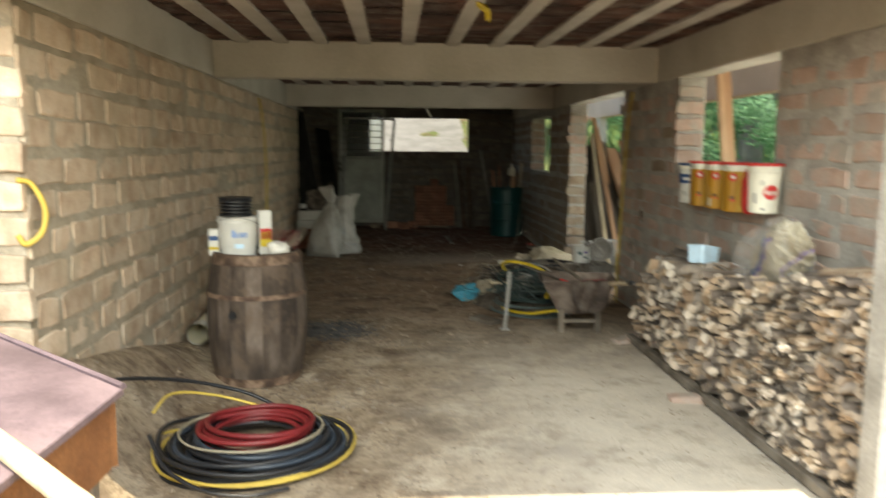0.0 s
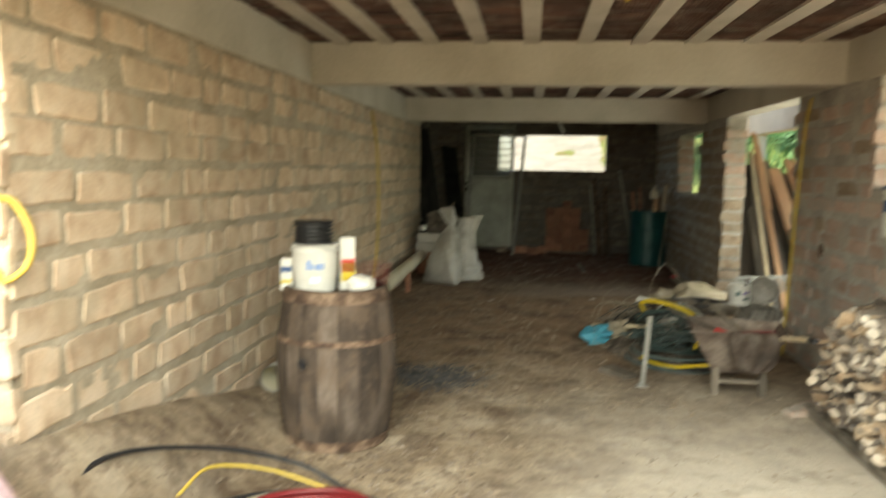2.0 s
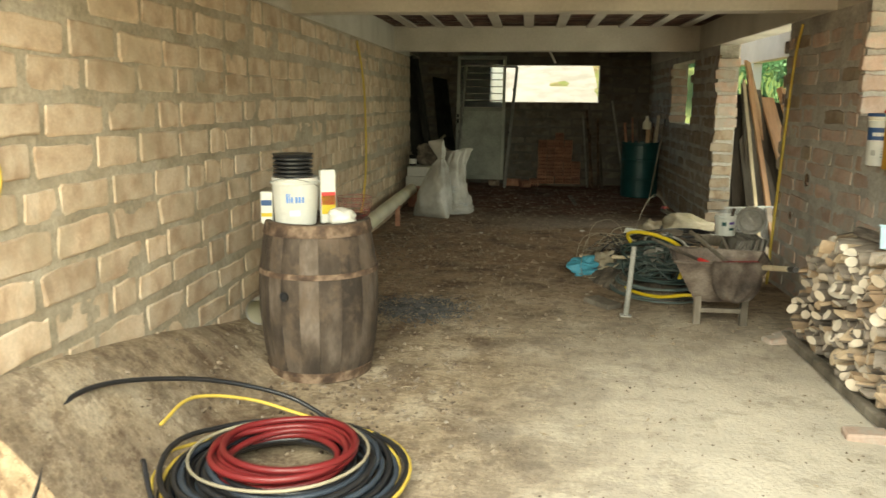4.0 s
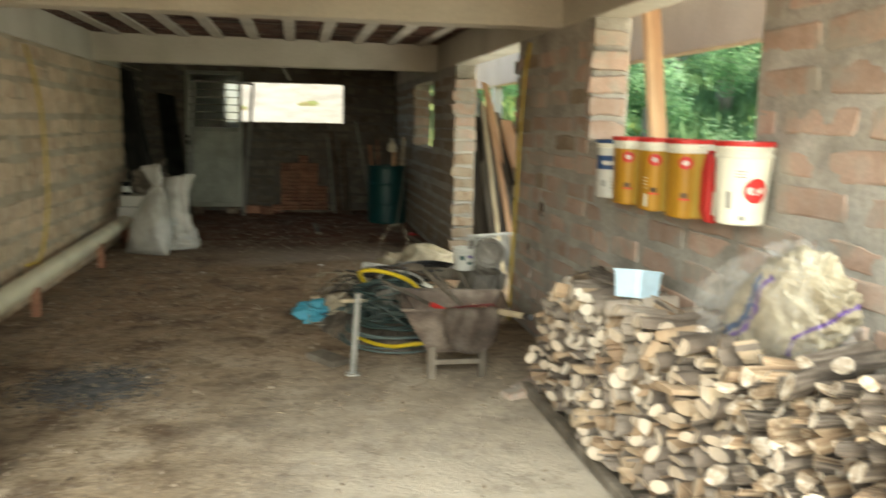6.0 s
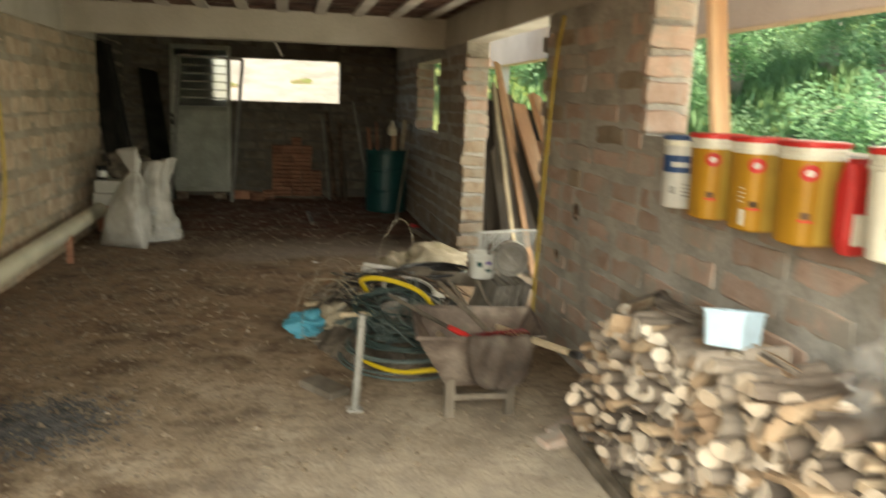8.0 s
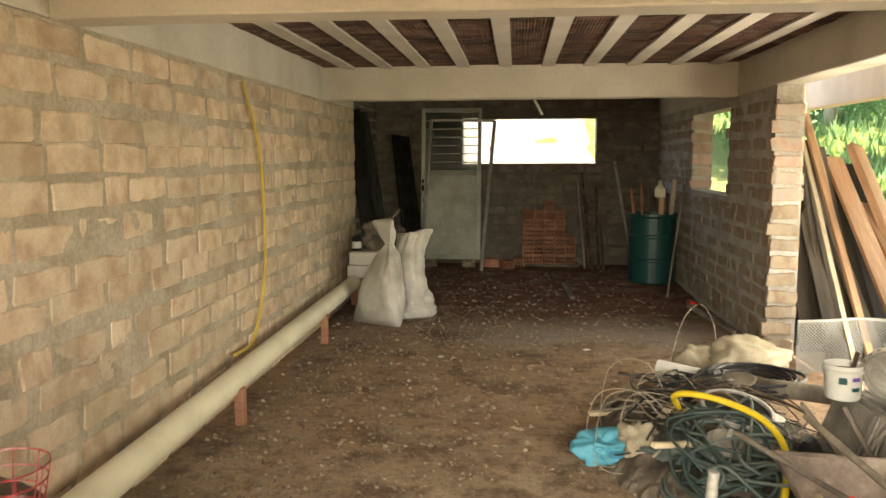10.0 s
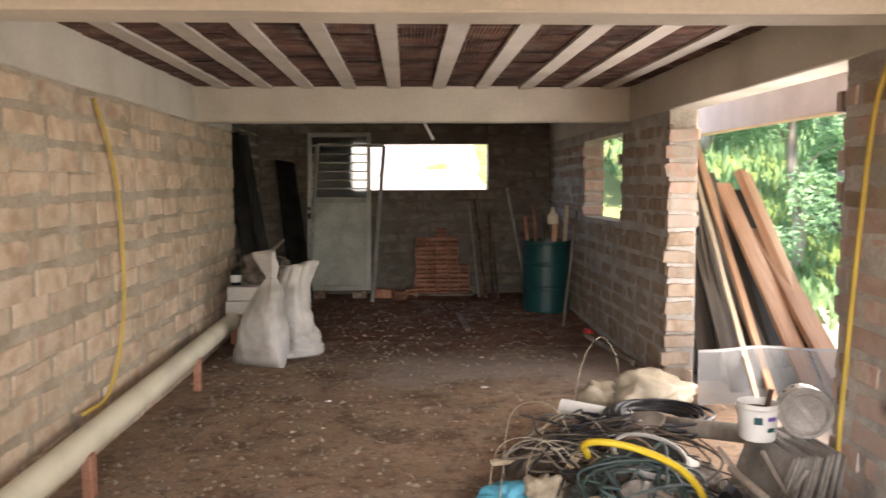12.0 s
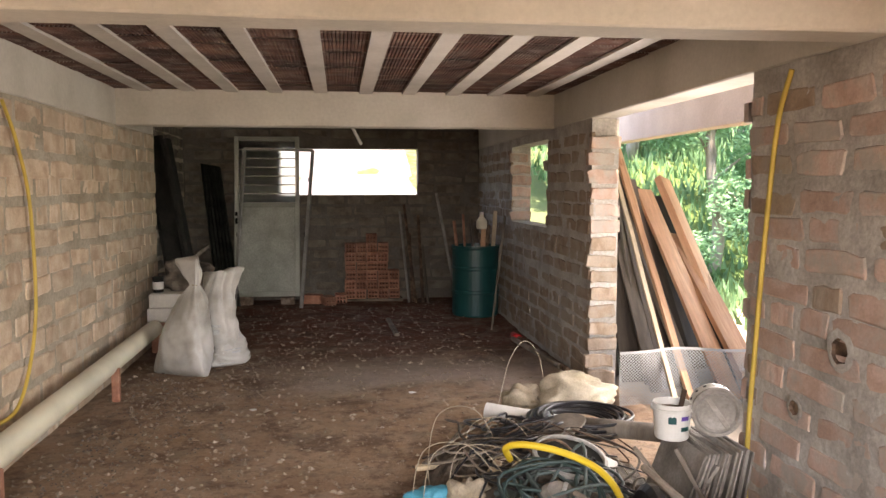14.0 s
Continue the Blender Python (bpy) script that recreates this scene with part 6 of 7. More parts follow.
for i in range(2):
    tagged(part("slab", rough_up(box_bm(-0.27, -0.22, 0, 0.27, 0.22, 0.135, bevel=0.008), 0.004, 5, i), M_CONCRETE, None, "pale grey concrete slab on the blocks", pose(-1.55 + 0.015 * i, 11.24, gz(-1.55, 11.25) + 0.302 + 0.14 * i, 0, 0, 2 * i)), "pale grey concrete slab on the blocks", "slab", "slabs")
SLAB = gz(-1.55, 11.25) + 0.58
lump("rag_bag", -1.48, 11.28, SLAB, 0.19, M_DEBRIS, "dark bag of rags thrown on the slabs", "bag", 3.9, (1.3, 0.8, 1.0), 0.5, 4)
can = thing("can", pose(-1.74, 11.16, SLAB), "small dark tin can on the slabs", "can")
part("body", lathe([(0, 0), (0.05, 0), (0.05, 0.15), (0.046, 0.15), (0.046, 0.01), (0, 0.01)], 18), M_DARK_STEEL, can)
part("label_band", lathe([(0.051, 0.03), (0.052, 0.03), (0.052, 0.10), (0.051, 0.10)], 18), M_WHITE_PLASTIC, can, "pale label")
stick_a = tagged(part("stick", tube([(-1.55, 11.2, SLAB + 0.18), (-1.32, 11.5, SLAB + 0.42)], 0.02, 7), M_WOOD_OLD, None, "gnarled brown stick on the bundle"), "gnarled brown stick on the bundle", "stick")

for xb, yb, xt, yt, ht, w, d in ((-1.72, 12.35, -2.03, 12.42, 2.16, 0.05, 0.20), (-1.53, 12.3, -1.88, 12.36, 2.13, 0.13, 0.06)):
    p = thing("steel_sheet", pose(0, 0, 0), "tall blackened steel panel leaning on the wall", "panel", "steel panels")
    a, b = Vector((xb, yb, gz(xb, yb))), Vector((xt, yt, ht))
    m = Matrix.Translation(a) @ (b - a).to_track_quat("Z", "Y").to_matrix().to_4x4()
    L = (b - a).length
    part("leaf", box_bm(-w / 2, -d / 2, 0, w / 2, d / 2, L, bevel=0.005), M_DARK_STEEL, p, m=m)
    part("edge", box_bm(w / 2, -d / 2 - 0.01, 0.0, w / 2 + 0.014, -d / 2 + 0.02, L, bevel=0.003), M_DARK_STEEL, p, m=m)
    part("latch", box_bm(-0.012, -d / 2 - 0.02, L * 0.82, 0.02, -d / 2 - 0.004, L * 0.87, bevel=0.003), M_STEEL, p, "small steel latch", m=m)
sheet = thing("roof_sheet", pose(0, 0, 0), "dark corrugated roofing sheet leaning in the corner", "sheet")
bm = bmesh.new()
prev = None
for k in range(25):
    u = k / 24
    off = 0.02 * math.sin(k * 1.57)
    pair = (bm.verts.new((-1.60 + 0.30 * u, 13.80 + off, gz(-1.5, 13.8))), bm.verts.new((-1.84 + 0.26 * u, 14.20 + off, 1.92 - 0.05 * u)))
    if prev:
        bm.faces.new((prev[0], pair[0], pair[1], prev[1]))
    prev = pair
bmesh.ops.solidify(bm, geom=bm.faces[:], thickness=0.006)
part("panel", bm, M_OLD_SHEET, sheet)

# grey-green metal door leaning on the far wall, upper half glazed behind bars
DW, DH = 0.86, 2.16
door = thing("metal_door", pose(-0.965, 13.93, gz(-0.96, 13.93) + 0.10, -7, 0, -1.5), "grey-green metal door with a barred glass top leaning on the wall", "door")
fw = 0.055
for name, b in (("stile", (-DW / 2, -0.02, 0, -DW / 2 + fw, 0.02, DH)), ("stile", (DW / 2 - fw, -0.02, 0, DW / 2, 0.02, DH)), ("top_rail", (-DW / 2 + fw, -0.02, DH - 0.06, DW / 2 - fw, 0.02, DH)), ("mid_rail", (-DW / 2 + fw, -0.02, 1.20, DW / 2 - fw, 0.02, 1.27)), ("bottom_rail", (-DW / 2 + fw, -0.02, 0, DW / 2 - fw, 0.02, 0.07))):
    part(name, box_bm(*b, bevel=0.004), M_DOOR, door)
part("panel", box_bm(-DW / 2 + fw, -0.008, 0.07, DW / 2 - fw, 0.008, 1.20), M_DOOR, door, "plain sheet metal lower panel")
part("pane", box_bm(-DW / 2 + fw, 0.006, 1.27, DW / 2 - fw, 0.011, DH - 0.06), M_GLASS, door, "ribbed glass")
for k in range(1, 7):
    z = 1.27 + (DH - 1.33) * k / 7
    part("bar", box_bm(-DW / 2 + fw, -0.016, z - 0.008, DW / 2 - fw, -0.002, z + 0.008, bevel=0.002), M_DOOR, door)
lock = part("lock", box_bm(-DW / 2 + 0.01, -0.032, 0.98, -DW / 2 + 0.045, -0.02, 1.14, bevel=0.004), M_DARK_STEEL, door, "dark steel lock")
part("knob", lathe([(0, 0), (0.014, 0), (0.018, 0.02), (0.012, 0.03), (0, 0.032)], 14), M_STEEL, lock, "steel knob", pose(-DW / 2 + 0.028, -0.032, 1.07, 90, 0, 0))
for x0, y0 in ((-1.25, 13.96), (-0.70, 13.96)):
    tagged(part("brick_prop", rough_up(box_bm(x0 - 0.09, y0 - 0.07, gz(x0, y0) - 0.03, x0 + 0.09, y0 + 0.07, gz(x0, y0) + 0.105, bevel=0.01), 0.008, 9, x0), M_STONE, None, "stone that props the leaning door"), "stone that props the leaning door", "stone")
hoop = thing("door_frame", pose(0, 0, 0), "pale steel door frame leaning in front of the door", "frame")
la, lb, ra, rb = Vector((-1.35, 13.55, gz(-1.35, 13.55))), Vector((-1.215, 13.84, 2.10)), Vector((-0.50, 13.50, gz(-0.5, 13.5))), Vector((-0.335, 13.84, 2.08))
for a, b in ((la, lb), (ra, rb)):
    post_ = part("jamb", box_bm(-0.022, -0.016, 0, 0.022, 0.016, (b - a).length, bevel=0.003), M_STEEL, hoop, m=Matrix.Translation(a) @ (b - a).to_track_quat("Z", "Y").to_matrix().to_4x4())
    for f in (0.45, 0.80):
        part("hinge", box_bm(0.018, -0.03, (b - a).length * f, 0.05, -0.012, (b - a).length * f + 0.06, bevel=0.003), M_DARK_STEEL, post_, "dark hinge")
part("head", tube([lb, rb], 0.020, 6), M_STEEL, hoop)


# stack of hollow red bricks
def hollow_brick():
    bm = bmesh.new()
    w, h, d = 0.142, 0.125, 0.24
    xs = [0, 0.012, 0.046, 0.054, 0.088, 0.096, 0.130, 0.142]
    zs = [0, 0.012, 0.058, 0.067, 0.113, 0.125]
    V = {}

    def v(x, y, z):
        k = (round(x, 4), round(y, 4), round(z, 4))
        if k not in V:
            V[k] = bm.verts.new((x - w / 2, y, z))
        return V[k]
    for i in range(len(xs) - 1):
        for j in range(len(zs) - 1):
            a, b, c, e = xs[i], xs[i + 1], zs[j], zs[j + 1]
            if i % 2 == 1 and j % 2 == 1:
                q = 0.22
                bm.faces.new((v(a, q, c), v(b, q, c), v(b, q, e), v(a, q, e)))
                for (x0, z0), (x1, z1) in (((a, c), (b, c)), ((b, c), (b, e)), ((b, e), (a, e)), ((a, e), (a, c))):
                    bm.faces.new((v(x0, 0, z0), v(x1, 0, z1), v(x1, q, z1), v(x0, q, z0)))
            else:
                bm.faces.new((v(a, 0, c), v(b, 0, c), v(b, 0, e), v(a, 0, e)))
    for q in (((0, 0), (w, 0)), ((w, 0), (w, h)), ((w, h), (0, h)), ((0, h), (0, 0))):
        (x0, z0), (x1, z1) = q
        bm.faces.new((bm.verts.new((x0 - w / 2, 0, z0)), bm.verts.new((x1 - w / 2, 0, z1)), bm.verts.new((x1 - w / 2, d, z1)), bm.verts.new((x0 - w / 2, d, z0))))
    return mesh_of("hollow_brick", bm, M_HOLLOW)


HB = hollow_brick()
rng_h = random.Random(17)
base_z = gz(0.4, 14.0) + 0.03
for col, rows in enumerate((6, 6, 7, 6, 3)):
    for row in range(rows):
        ob = new("hollow_brick", HB)
        ob.matrix_basis = pose(0.145 + col * 0.148 + rng_h.uniform(-0.008, 0.008), 14.0 + rng_h.uniform(-0.02, 0.015), base_z + row * 0.127, 0, 0, rng_h.uniform(-3, 3))
        tagged(ob, "red hollow clay brick in a stack by the wall", "brick", "stack of hollow bricks")
tagged(part("pallet_board", box_bm(0.02, 13.96, gz(0.4, 14) - 0.01, 0.86, 14.26, base_z, bevel=0.004), M_WOOD_OLD, None, "low board under the brick stack"), "low board under the brick stack", "board")
for x0, y0, turn in ((-0.12, 13.7, 20), (-0.25, 13.9, 70), (0.02, 13.85, 5)):
    ob = new("hollow_brick", HB)
    ob.matrix_basis = pose(x0, y0, gz(x0, y0) - 0.01, 0, 0, turn)
    tagged(ob, "loose red hollow brick on the dirt", "brick", "loose hollow bricks")
for (xb, yb), (xt, zt), r, mm in (((0.93, 13.85), (0.84, 1.25), 0.016, M_STEEL), ((1.02, 13.8), (0.90, 1.35), 0.02, M_RUST), ((1.12, 13.85), (1.10, 1.2), 0.022, M_RUST), ((1.18, 13.75), (1.14, 1.0), 0.018, M_WOOD_OLD), ((0.98, 13.9), (0.98, 0.95), 0.018, M_RUST)):
    tagged(part("rod", tube([(xb, yb, gz(xb, yb)), (xt, 14.27, zt)], r, 8), mm, None, "long rusty bar leaning on the far wall"), "long rusty bar leaning on the far wall", "bar", "leaning bars")

drum = thing("drum", pose(1.665, 12.82, gz(1.665, 12.82) - 0.005), "teal plastic drum holding tools and timber offcuts", "drum")
dp = [(0, 0.0), (0.27, 0.0), (0.285, 0.03), (0.285, 0.28), (0.293, 0.295), (0.293, 0.315), (0.285, 0.33), (0.285, 0.57), (0.293, 0.585), (0.293, 0.605), (0.285, 0.62), (0.285, 0.82), (0.295, 0.84), (0.295, 0.87), (0.275, 0.87), (0.27, 0.80), (0.27, 0.04), (0, 0.04)]
part("shell", lathe(dp, 40), M_TEAL, drum, smooth=False)
for k, (dx, dy, tx, ty, zt, w, mm) in enumerate(((-0.15, 0.0, -0.26, 0.05, 1.18, 0.06, M_HOLLOW), (-0.08, 0.08, -0.14, 0.1, 1.26, 0.07, M_HOLLOW), (0.0, -0.08, -0.06, -0.05, 1.20, 0.05, M_WOOD_OLD), (0.08, 0.05, 0.12, 0.1, 1.14, 0.06, M_WOOD_NEW), (0.16, -0.02, 0.26, 0.05, 1.30, 0.05, M_WOOD_PALE), (-0.2, 0.08, -0.45, 0.3, 1.52, 0.03, M_STEEL), (0.12, 0.12, 0.2, 0.2, 1.12, 0.06, M_RUST))):
    plank((1.665 + dx, 12.82 + dy, gz(1.66, 12.8) + 0.06), (1.665 + tx, 12.82 + ty, zt), w, 0.025, 15 * k, mm, "old tool handle or offcut standing in the drum", "timber in the drum")
jug = thing("jug", pose(1.74, 12.80, 1.08), "pale plastic jug among the tools in the drum", "jug")
part("body", lathe([(0, 0), (0.06, 0), (0.068, 0.02), (0.068, 0.10), (0.03, 0.15), (0.022, 0.18), (0, 0.18)], 18), M_CREAM_PVC, jug)
part("cap", lathe([(0, 0.18), (0.026, 0.18), (0.026, 0.205), (0, 0.205)], 14), M_WHITE_PLASTIC, jug)
tagged(part("rod", tube([(1.68, 11.85, gz(1.68, 11.85)), (1.955, 12.45, 1.25)], 0.014, 8), M_WOOD_OLD, None, "thin brown rod leaning on the brick wall"), "thin brown rod leaning on the brick wall", "bar")
scrap(0.58, 12.05, gz(0.58, 12.05) + 0.004, 0.055, 1.0, 0.035, 0, 0, 2, M_WOOD_OLD, "wooden batten lying on the dirt floor", "batten")
for i, (x0, y0, x1, y1, mm) in enumerate(((1.84, 11.32, 1.93, 9.75, M_RUST), (1.78, 11.2, 1.90, 9.9, M_WOOD_OLD))):
    tagged(part("bar", tube([(x0, y0, gz(x0, y0) + 0.03), (x1, y1, gz(x1, y1) + 0.03)], 0.026, 8), mm, None, "long bar lying along the wall foot"), "long bar lying along the wall foot", "bar", "bars on the floor")
tagged(part("red_pipe", tube([(1.825, 11.40, gz(1.82, 11.4) + 0.035), (1.845, 11.22, gz(1.84, 11.22) + 0.035)], 0.035, 12), M_RED, None, "red plastic pipe end on the bar", smooth=True), "red plastic pipe end on the bar", "pipe")
lamp_tube = thing("conduit", pose(0, 0, 0), "short white conduit hanging from the ceiling", "conduit")
part("tube", tube([(0.10, 11.5, CEILING), (0.14, 11.5, 2.22), (0.24, 11.5, 2.03)], 0.016, 10), M_WHITE_PLASTIC, lamp_tube, smooth=True)


# ---- rubble, gravel and litter on the floor ----
def pebble_cloud(name, spots, material, label, seed, sides=(4, 6)):
    rng = random.Random(seed)
    vs, fs = [], []
    shape = [Vector(p) for p in ((1, 0, 0), (0, 1, 0), (-1, 0, 0), (0, -1, 0), (0, 0, 1), (0, 0, -1))]
    tri = ((0, 1, 4), (1, 2, 4), (2, 3, 4), (3, 0, 4), (1, 0, 5), (2, 1, 5), (3, 2, 5), (0, 3, 5))
    for x, y, s, up in spots:
        i = len(vs)
        turn = pose(0, 0, 0, rng.uniform(-40, 40), rng.uniform(-40, 40), rng.uniform(0, 360))
        z = gz(x, y) + up
        for p in shape:
            q = turn @ Vector((p.x * rng.uniform(0.6, 1.2), p.y * rng.uniform(0.6, 1.2), p.z * rng.uniform(0.4, 0.8)))
            vs.append((x + q.x * s, y + q.y * s, z + q.z * s + s * 0.15))
        fs.extend([(a + i, b + i, c + i) for a, b, c in tri])
    me = bpy.data.meshes.new(name)
    me.from_pydata(vs, [], fs)
    me.materials.append(material)
    return tagged(new(name, me), label, "rubble", "", "stuff")


rng_g = random.Random(33)
pebble_cloud("gravel_heap", [(-0.87 + 0.17 * rng_g.gauss(0, 1), 5.62 + 0.15 * rng_g.gauss(0, 1), rng_g.uniform(0.006, 0.014), 0.0) for _ in range(2600)], M_GRAVEL, "patch of dark grey gravel on the dirt floor", 1)
spots = []
for _ in range(3600):
    x, y = rng_g.uniform(LEFT + 0.05, RIGHT - 0.05), rng_g.uniform(2.3, 14.0)
    spots.append((x, y, rng_g.uniform(0.002, 0.009) * (1.5 if rng_g.random() < 0.08 else 1), 0))
for _ in range(2600):
    spots.append((rng_g.uniform(LEFT + 0.1, RIGHT - 0.1), rng_g.uniform(5.0, 11.5), rng_g.uniform(0.002, 0.0075), 0))
for _ in range(380):
    spots.append((-1.0 + 0.35 * rng_g.gauss(0, 1), 3.9 + 0.3 * rng_g.gauss(0, 1), rng_g.uniform(0.004, 0.020), 0))
spots = [s for s in spots if LEFT + 0.04 < s[0] < RIGHT - 0.04 and s[1] > 2.2]
dark_spots = [(LEFT + 0.25 + abs(rng_g.gauss(0, 0.5)), rng_g.uniform(5.6, 10.6), rng_g.uniform(0.004, 0.013), 0) for _ in range(1500)]
pebble_cloud("clods", dark_spots, M_DEBRIS, "dark crumbs of damp earth along the pipe", 6)
pebble_cloud("rubble", spots, M_STONE, "scattered mortar crumbs and stones on the dirt floor", 2)


M_STRAW = surface("dry_straw", ((0.14, 0.11, 0.075), (0.25, 0.195, 0.135), (0.38, 0.31, 0.22)), scale=9, fine=60, bump=0.2, world_space=True)


def litter():
    rng = random.Random(44)
    vs, fs = [], []
    for _ in range(420):
        x, y = rng.uniform(LEFT + 0.1, RIGHT - 0.1), rng.uniform(2.4, 13.8)
        a, l, w = rng.uniform(0, math.tau), rng.uniform(0.005, 0.028), rng.uniform(0.0012, 0.005)
        d, s = Vector((math.cos(a), math.sin(a), 0)) * l, Vector((-math.sin(a), math.cos(a), 0)) * w
        p = Vector((x, y, 0))
        i = len(vs)
        for q in (p - d - s, p - d + s, p + d + s, p + d - s):
            vs.append((q.x, q.y, gz(q.x, q.y) + 0.004))
        vs.append((p.x, p.y, gz(p.x, p.y) + 0.010))
        fs.extend([(i, i + 1, i + 4), (i + 1, i + 2, i + 4), (i + 2, i + 3, i + 4), (i + 3, i, i + 4)])
    me = bpy.data.meshes.new("litter")
    me.from_pydata(vs, [], fs)
    me.materials.append(M_STRAW)
    return tagged(new("litter", me), "straw and bark scraps strewn on the floor", "litter", "", "stuff")


litter()
M_CLOD = surface("earth_clod", ((0.10, 0.072, 0.05), (0.18, 0.135, 0.095), (0.30, 0.245, 0.185)), scale=6, fine=40, bump=0.3, world_space=True, spread=(0.3, 0.7))


def clods():
    rng = random.Random(77)
    vs, fs = [], []
    for k in range(6500):
        x, y = (rng.uniform(LEFT + 0.1, 1.5), rng.uniform(5.0, 13.6)) if k % 3 else (rng.uniform(LEFT + 0.1, -0.2), rng.uniform(2.4, 10.5))
        r = 0.004 + 0.017 * rng.random() ** 3.5
        z, i = gz(x, y), len(vs)
        for dx, dy, dz in ((1, 0, 0.2), (0, 1, 0.3), (-1, 0, 0.2), (0, -1, 0.25), (0, 0, 1), (0, 0, -0.4)):
            vs.append((x + dx * r * rng.uniform(0.6, 1.5), y + dy * r * rng.uniform(0.6, 1.5), z + dz * r * rng.uniform(0.6, 1.1)))
        for a in range(4):
            fs.extend([(i + a, i + (a + 1) % 4, i + 4), (i + (a + 1) % 4, i + a, i + 5)])
    me = bpy.data.meshes.new("clods")
    me.from_pydata(vs, [], fs)
    me.materials.append(M_CLOD)
    return tagged(new("clods", me), "small clods and pebbles loose on the earth floor", "gravel", "", "stuff")


clods()
rng_p = random.Random(5)
for x, y in ((-0.62, 9.0), (0.55, 9.3)):
    lump("paper_scrap", x, y, gz(x, y) + 0.001, rng_p.uniform(0.016, 0.024), M_SACK, "crumpled scrap of white paper on the floor", "litter", x * 9 + y, (1.4, 0.8, 0.35), 0.5, 2)

# ---- bricks of the walls, bedded in thick uneven mortar ----
def brick_mesh(name, seed, length, height, material, depth=0.03):
    """One worn brick: front face at y = 0, wandering outline, rounded broken arrises."""
    rng = random.Random(seed)
    bm = bmesh.new()
    l, h, c = length / 2, height / 2, 0.014
    third = l * 0.36
    outline = [(-l + c, -h), (-third, -h), (third, -h), (l - c, -h), (l, -h + c), (l, h - c), (l - c, h), (third, h), (-third, h), (-l + c, h), (-l, h - c), (-l, -h + c)]
    outline = [(x + rng.uniform(-0.011, 0.008), z + rng.uniform(-0.007, 0.006)) for x, z in outline]
    if seed % 3 == 0:
        k = rng.choice((0, 3, 6, 9))
        outline[k] = (outline[k][0] * 0.9, outline[k][1] * 0.72)
    tip = [rng.uniform(-0.0025, 0.003) for _ in range(2)]
    rings = []
    for inset, y in ((0.010, 0.0), (0.003, 0.0020), (0.0, 0.008), (0.0, depth)):
        rings.append([bm.verts.new((x * (1 - inset / l), y + tip[0] * x / l + tip[1] * z / h + rng.uniform(-0.0008, 0.0008), z * (1 - inset / h))) for x, z in outline])
    bm.faces.new(rings[0])
    n = len(outline)
    for a, b in zip(rings, rings[1:]):
        for k in range(n):
            bm.faces.new((a[k], a[(k + 1) % n], b[(k + 1) % n], b[k]))
    return mesh_of(name, bm, material)


# length, height, course and head joint of the two bonds
LONG, FLAT, DIM = (0.385, 0.127, 0.156, 0.031), (0.365, 0.098, 0.134, 0.042), (0.36, 0.118, 0.150, 0.034)
BONDS = {m.name: bond for m, bond in ((M_BRICK, LONG), (M_BRICK_PINK, FLAT), (M_BRICK_GREY, FLAT), (M_BRICK_SHADED, DIM))}
BRICKS = {m.name: [brick_mesh("brick", 40 + i, *BONDS[m.name][:2], m) for i in range(9)] for m in (M_BRICK, M_BRICK_PINK, M_BRICK_SHADED, M_BRICK_GREY)}


def mortar_coat(wall, spot, inward, u0, u1, z0, z1, holes, material, seed, step=0.028, sunk=0.0032, swell=0.0085):
    """Trowelled mortar that half covers the edges of the bricks."""
    us, zs = np.linspace(u0, u1, int((u1 - u0) / step) + 1), np.linspace(z0, z1, int((z1 - z0) / step) + 1)
    n, off = Vector(inward), Vector((seed * 3.1, seed * 1.7, 0))
    verts = []
    for z in zs:
        for u in us:
            q = Vector((u, z, 0)) + off
            d = swell * noise.noise(q * 3.2) + swell * 0.7 * noise.noise(q * 11) + swell * 0.35 * noise.noise(q * 27) - sunk
            verts.append(Vector(spot(u, z)) + n * max(-0.0105, d))
    w = len(us)
    faces = []
    for j in range(len(zs) - 1):
        for i in range(w - 1):
            um, zm = (us[i] + us[i + 1]) / 2, (zs[j] + zs[j + 1]) / 2
            if any(a < um < b and c < zm < e for a, b, c, e in holes):
                continue
            faces.append((j * w + i, j * w + i + 1, (j + 1) * w + i + 1, (j + 1) * w + i))
    me = bpy.data.meshes.new("mortar_coat")
    me.from_pydata([tuple(v) for v in verts], [], faces)
    me.polygons.foreach_set("use_smooth", [True] * len(faces))
    me.materials.append(material)
    ob = new("mortar_coat", me)
    ob.parent = wall
    return ob


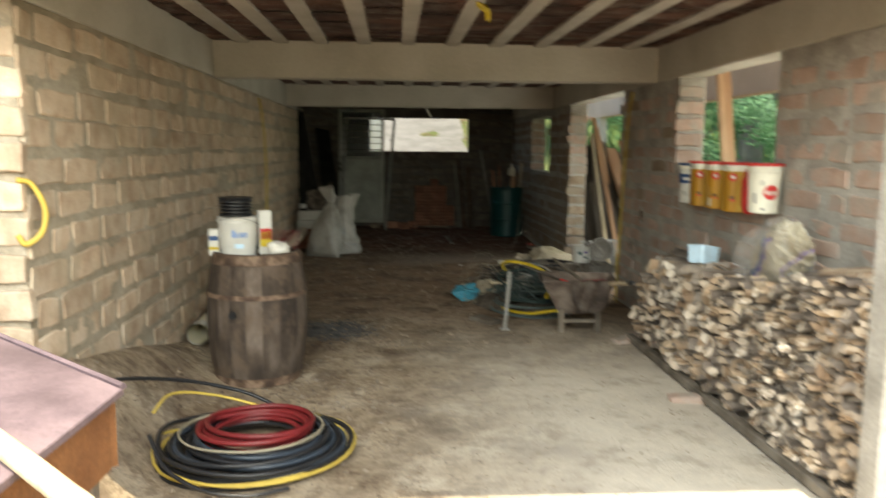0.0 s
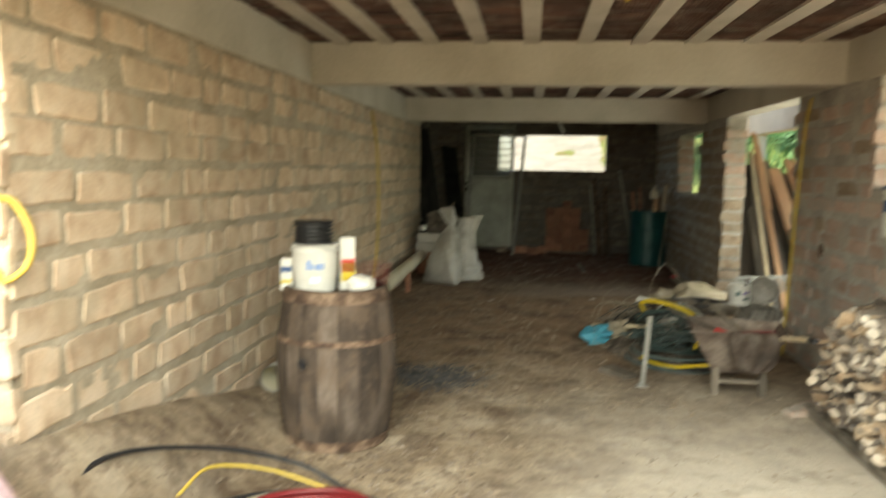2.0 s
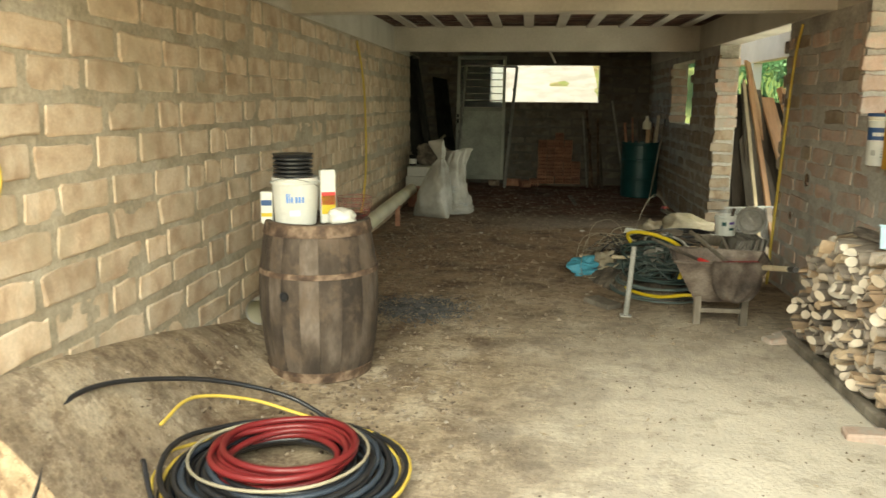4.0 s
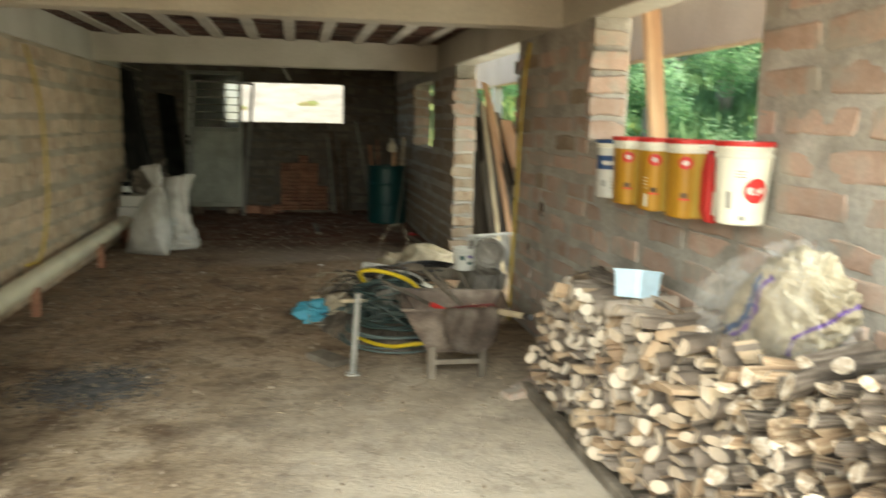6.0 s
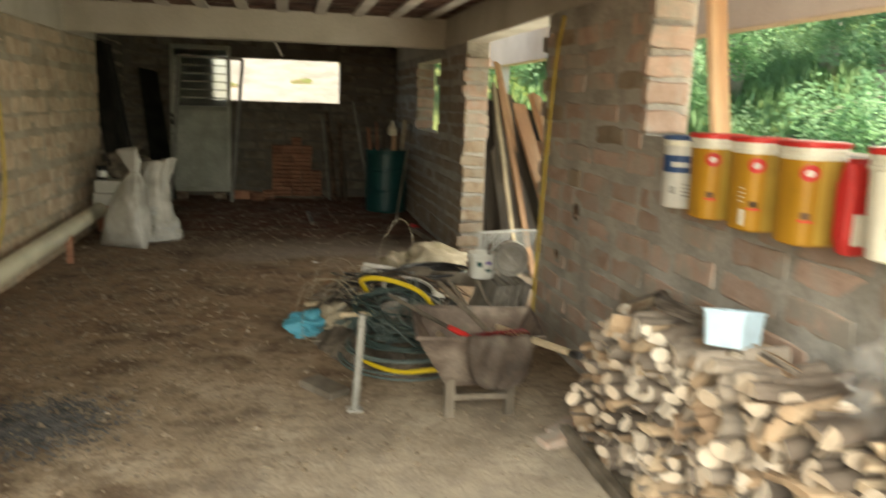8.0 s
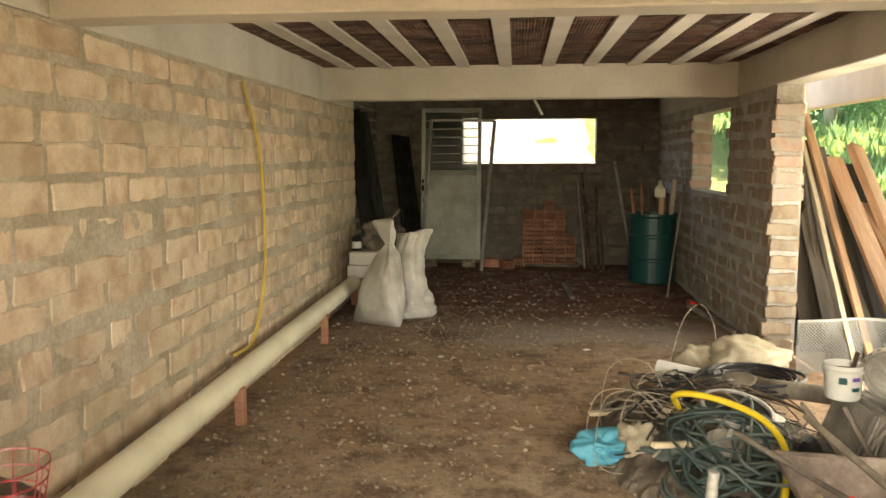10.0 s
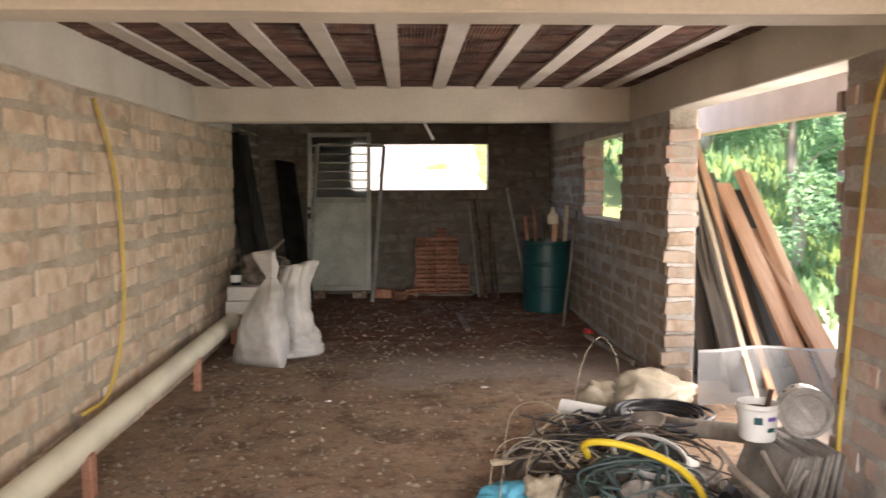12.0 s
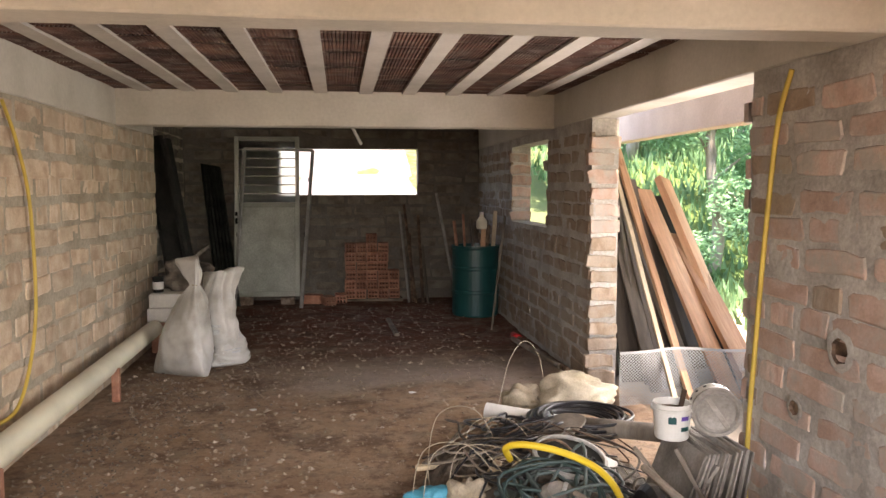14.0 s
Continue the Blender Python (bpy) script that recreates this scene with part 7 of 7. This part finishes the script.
def lay_bricks(wall, spot, turn, u0, u1, z0, z1, holes, pick, near, seed, bond, joined_material):
    """Courses over a wall face. spot(u, z): the place on the face; holes: (u0, u1, z0, z1); near(u): a brick of its own there."""
    rng = random.Random(seed)
    length, height, course, head = bond
    row, z, made = 0, z0 + course / 2, 0
    rest = bmesh.new()
    while z + course / 2 < z1 + 0.02:
        u = u0 - (0.5 * (length + head) if row % 2 else 0.0) - rng.uniform(0, 0.12)
        sag, slope = rng.uniform(0, 6), rng.uniform(-0.003, 0.003)
        while u < u1:
            size = length * rng.choice((1.0, 1.0, 1.08, 0.92, 0.86, 1.0, 0.5))
            a, b = max(u, u0), min(u + size, u1)
            clear = True
            for h0, h1, g0, g1 in holes:
                if g0 - 0.05 < z < g1 + 0.05 and a < h1 and b > h0:
                    if a < h0 - 0.05:
                        b = min(b, h0 + rng.uniform(-0.03, 0.012))
                    elif b > h1 + 0.05:
                        a = max(a, h1 - rng.uniform(-0.03, 0.012))
                    else:
                        clear = False
            u += size + head + rng.uniform(-0.010, 0.016)
            if not clear or b - a < 0.05:
                continue
            mid = (a + b) / 2
            lift = 0.006 * math.sin(mid * 0.9 + sag) + slope * mid
            m = Matrix.Translation(spot(mid, z + lift + rng.uniform(-0.005, 0.005))) @ pose(0, 0, 0, 0, rng.uniform(-1.3, 1.3), turn) @ Matrix.Diagonal(((b - a) / length, 1, rng.uniform(0.88, 1.07), 1)) @ Matrix.Translation((0, rng.uniform(-0.005, 0.0035), 0))
            me = BRICKS[pick(mid, z, rng).name][rng.randrange(9)]
            if near(mid) and made < 300:
                ob = new("brick", me)
                ob.parent = wall
                ob.matrix_basis = m
                made += 1
            else:
                k = len(rest.verts)
                rest.from_mesh(me)
                rest.verts.ensure_lookup_table()
                bmesh.ops.transform(rest, matrix=m, verts=rest.verts[k:])
        row += 1
        z += course
    if len(rest.verts):
        tagged(part("brickwork", rest, joined_material, wall), kind="stuff")
    else:
        rest.free()


def west(u, z):
    return (LEFT, u, z)


def east(u, z):
    return (RIGHT, -u, z)


def north(u, z):
    return (u, BACK, z)


def niche(u, z):
    return (NICHE + 0.012, u, z)


EAST_HOLES = [(-b, -a, c, d) for a, b, c, d in (WINDOW_NEAR, DOORWAY, WINDOW_FAR)]
lay_bricks(wall_left, west, 90, 2.54, JOG, -0.065, WALL_TOP - 0.01, (), lambda u, z, r: M_BRICK, lambda u: u < 10.6, 1, LONG, M_BRICK)
mortar_coat(wall_left, west, (1, 0, 0), 2.535, JOG, -0.1, WALL_TOP - 0.002, (), M_MORTAR, 1, sunk=0.0047, swell=0.0060)
lay_bricks(wall_left, niche, 90, JOG + 0.02, BACK - 0.02, 0.0, CEILING - 0.04, (), lambda u, z, r: M_BRICK_SHADED, lambda u: False, 8, DIM, M_BRICK_SHADED)
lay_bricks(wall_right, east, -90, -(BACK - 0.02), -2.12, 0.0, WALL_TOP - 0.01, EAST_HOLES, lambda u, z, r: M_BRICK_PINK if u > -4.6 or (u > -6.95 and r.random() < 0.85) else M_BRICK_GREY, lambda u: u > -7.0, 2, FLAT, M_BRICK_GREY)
mortar_coat(wall_right, east, (-1, 0, 0), -(BACK - 0.01), -2.11, -0.1, WALL_TOP - 0.002, EAST_HOLES, M_CEMENT, 2, sunk=0.0042, swell=0.0082)
lay_bricks(wall_back, north, 0, NICHE + 0.02, RIGHT, 0.0, CEILING - 0.04, [WINDOW_BACK], lambda u, z, r: M_BRICK_SHADED, lambda u: False, 3, DIM, M_BRICK_SHADED)


# jambs of the openings: headers that show the wall's thickness, with toothed ends
def jamb(y, z0, z1, seed, material, side=-1):
    rng = random.Random(seed)
    length, height, course, head = BONDS[material.name]
    z = z0 + course / 2
    while z + course / 2 < z1 + 0.02:
        ob = new("brick", BRICKS[material.name][rng.randrange(9)])
        ob.parent = wall_right
        w = (T + 0.015) * rng.uniform(0.9, 1.08)
        turn = rng.uniform(-4, 4) + (180 if side > 0 else 0)
        ob.matrix_basis = Matrix.Translation((RIGHT + T / 2 + rng.uniform(-0.022, 0.02), y + side * rng.uniform(0.004, 0.045), z + rng.uniform(-0.006, 0.006))) @ pose(0, 0, 0, 0, rng.uniform(-2, 2), turn) @ Matrix.Diagonal((w / length, 1.7, rng.uniform(0.95, 1.12), 1))
        z += course


# grey below, pink above: warm light on the upper jamb put into the colour
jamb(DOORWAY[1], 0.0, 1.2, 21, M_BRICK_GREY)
jamb(DOORWAY[1], 1.206, WALL_TOP - 0.01, 24, M_BRICK_PINK)
jamb(DOORWAY[0], 0.0, WALL_TOP - 0.01, 26, M_BRICK_PINK, 1)
jamb(WINDOW_NEAR[1], WINDOW_NEAR[2], WALL_TOP - 0.01, 22, M_BRICK_PINK)
jamb(WINDOW_FAR[1], WINDOW_FAR[2], WINDOW_FAR[3], 23, M_BRICK_PINK)
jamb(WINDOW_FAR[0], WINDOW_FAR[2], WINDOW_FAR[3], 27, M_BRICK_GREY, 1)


def wall_end(seed):
    """Toothed front end of the west wall, facing the yard."""
    rng = random.Random(seed)
    length, height, course, head = LONG
    z = course / 2
    while z + course / 2 < WALL_TOP:
        ob = new("brick", BRICKS[M_BRICK.name][rng.randrange(9)])
        ob.parent = wall_left
        ob.matrix_basis = Matrix.Translation((LEFT - T / 2 - 0.005 + rng.uniform(-0.014, 0.012), 2.53 - JOINT - rng.uniform(0, 0.04), z)) @ pose(0, 0, 0, 0, 0, rng.uniform(-3, 3)) @ Matrix.Diagonal(((T + 0.02) * rng.uniform(0.95, 1.06) / length, 1.6, rng.uniform(0.95, 1.05), 1))
        z += course


wall_end(31)


# rusty box holes left in the cement of the east wall
def wall_patch(y, z, r, seed):
    rng = random.Random(seed)
    bm = bmesh.new()
    rings = []
    for rr, d in ((1.7, 0.0), (1.35, 0.003), (1.0, 0.003), (0.85, -0.012), (0.0, -0.014)):
        rings.append([bm.verts.new((-d, rr * r * math.cos(a) * rng.uniform(0.88, 1.1), rr * r * math.sin(a) * rng.uniform(0.88, 1.1))) for a in np.linspace(0, math.tau, 15)[:-1]])
    for k, (a, b) in enumerate(zip(rings, rings[1:])):
        for q in range(14):
            f = bm.faces.new((a[q], a[(q + 1) % 14], b[(q + 1) % 14], b[q]))
            f.material_index = 0 if k < 2 else 1
    part("box_hole", bm, [M_CEMENT, M_RUST], wall_right, "rusty box hole in the cement", pose(RIGHT - 0.012, y, z))


wall_patch(6.22, 0.94, 0.052, 1)
wall_patch(6.51, 0.63, 0.034, 2)
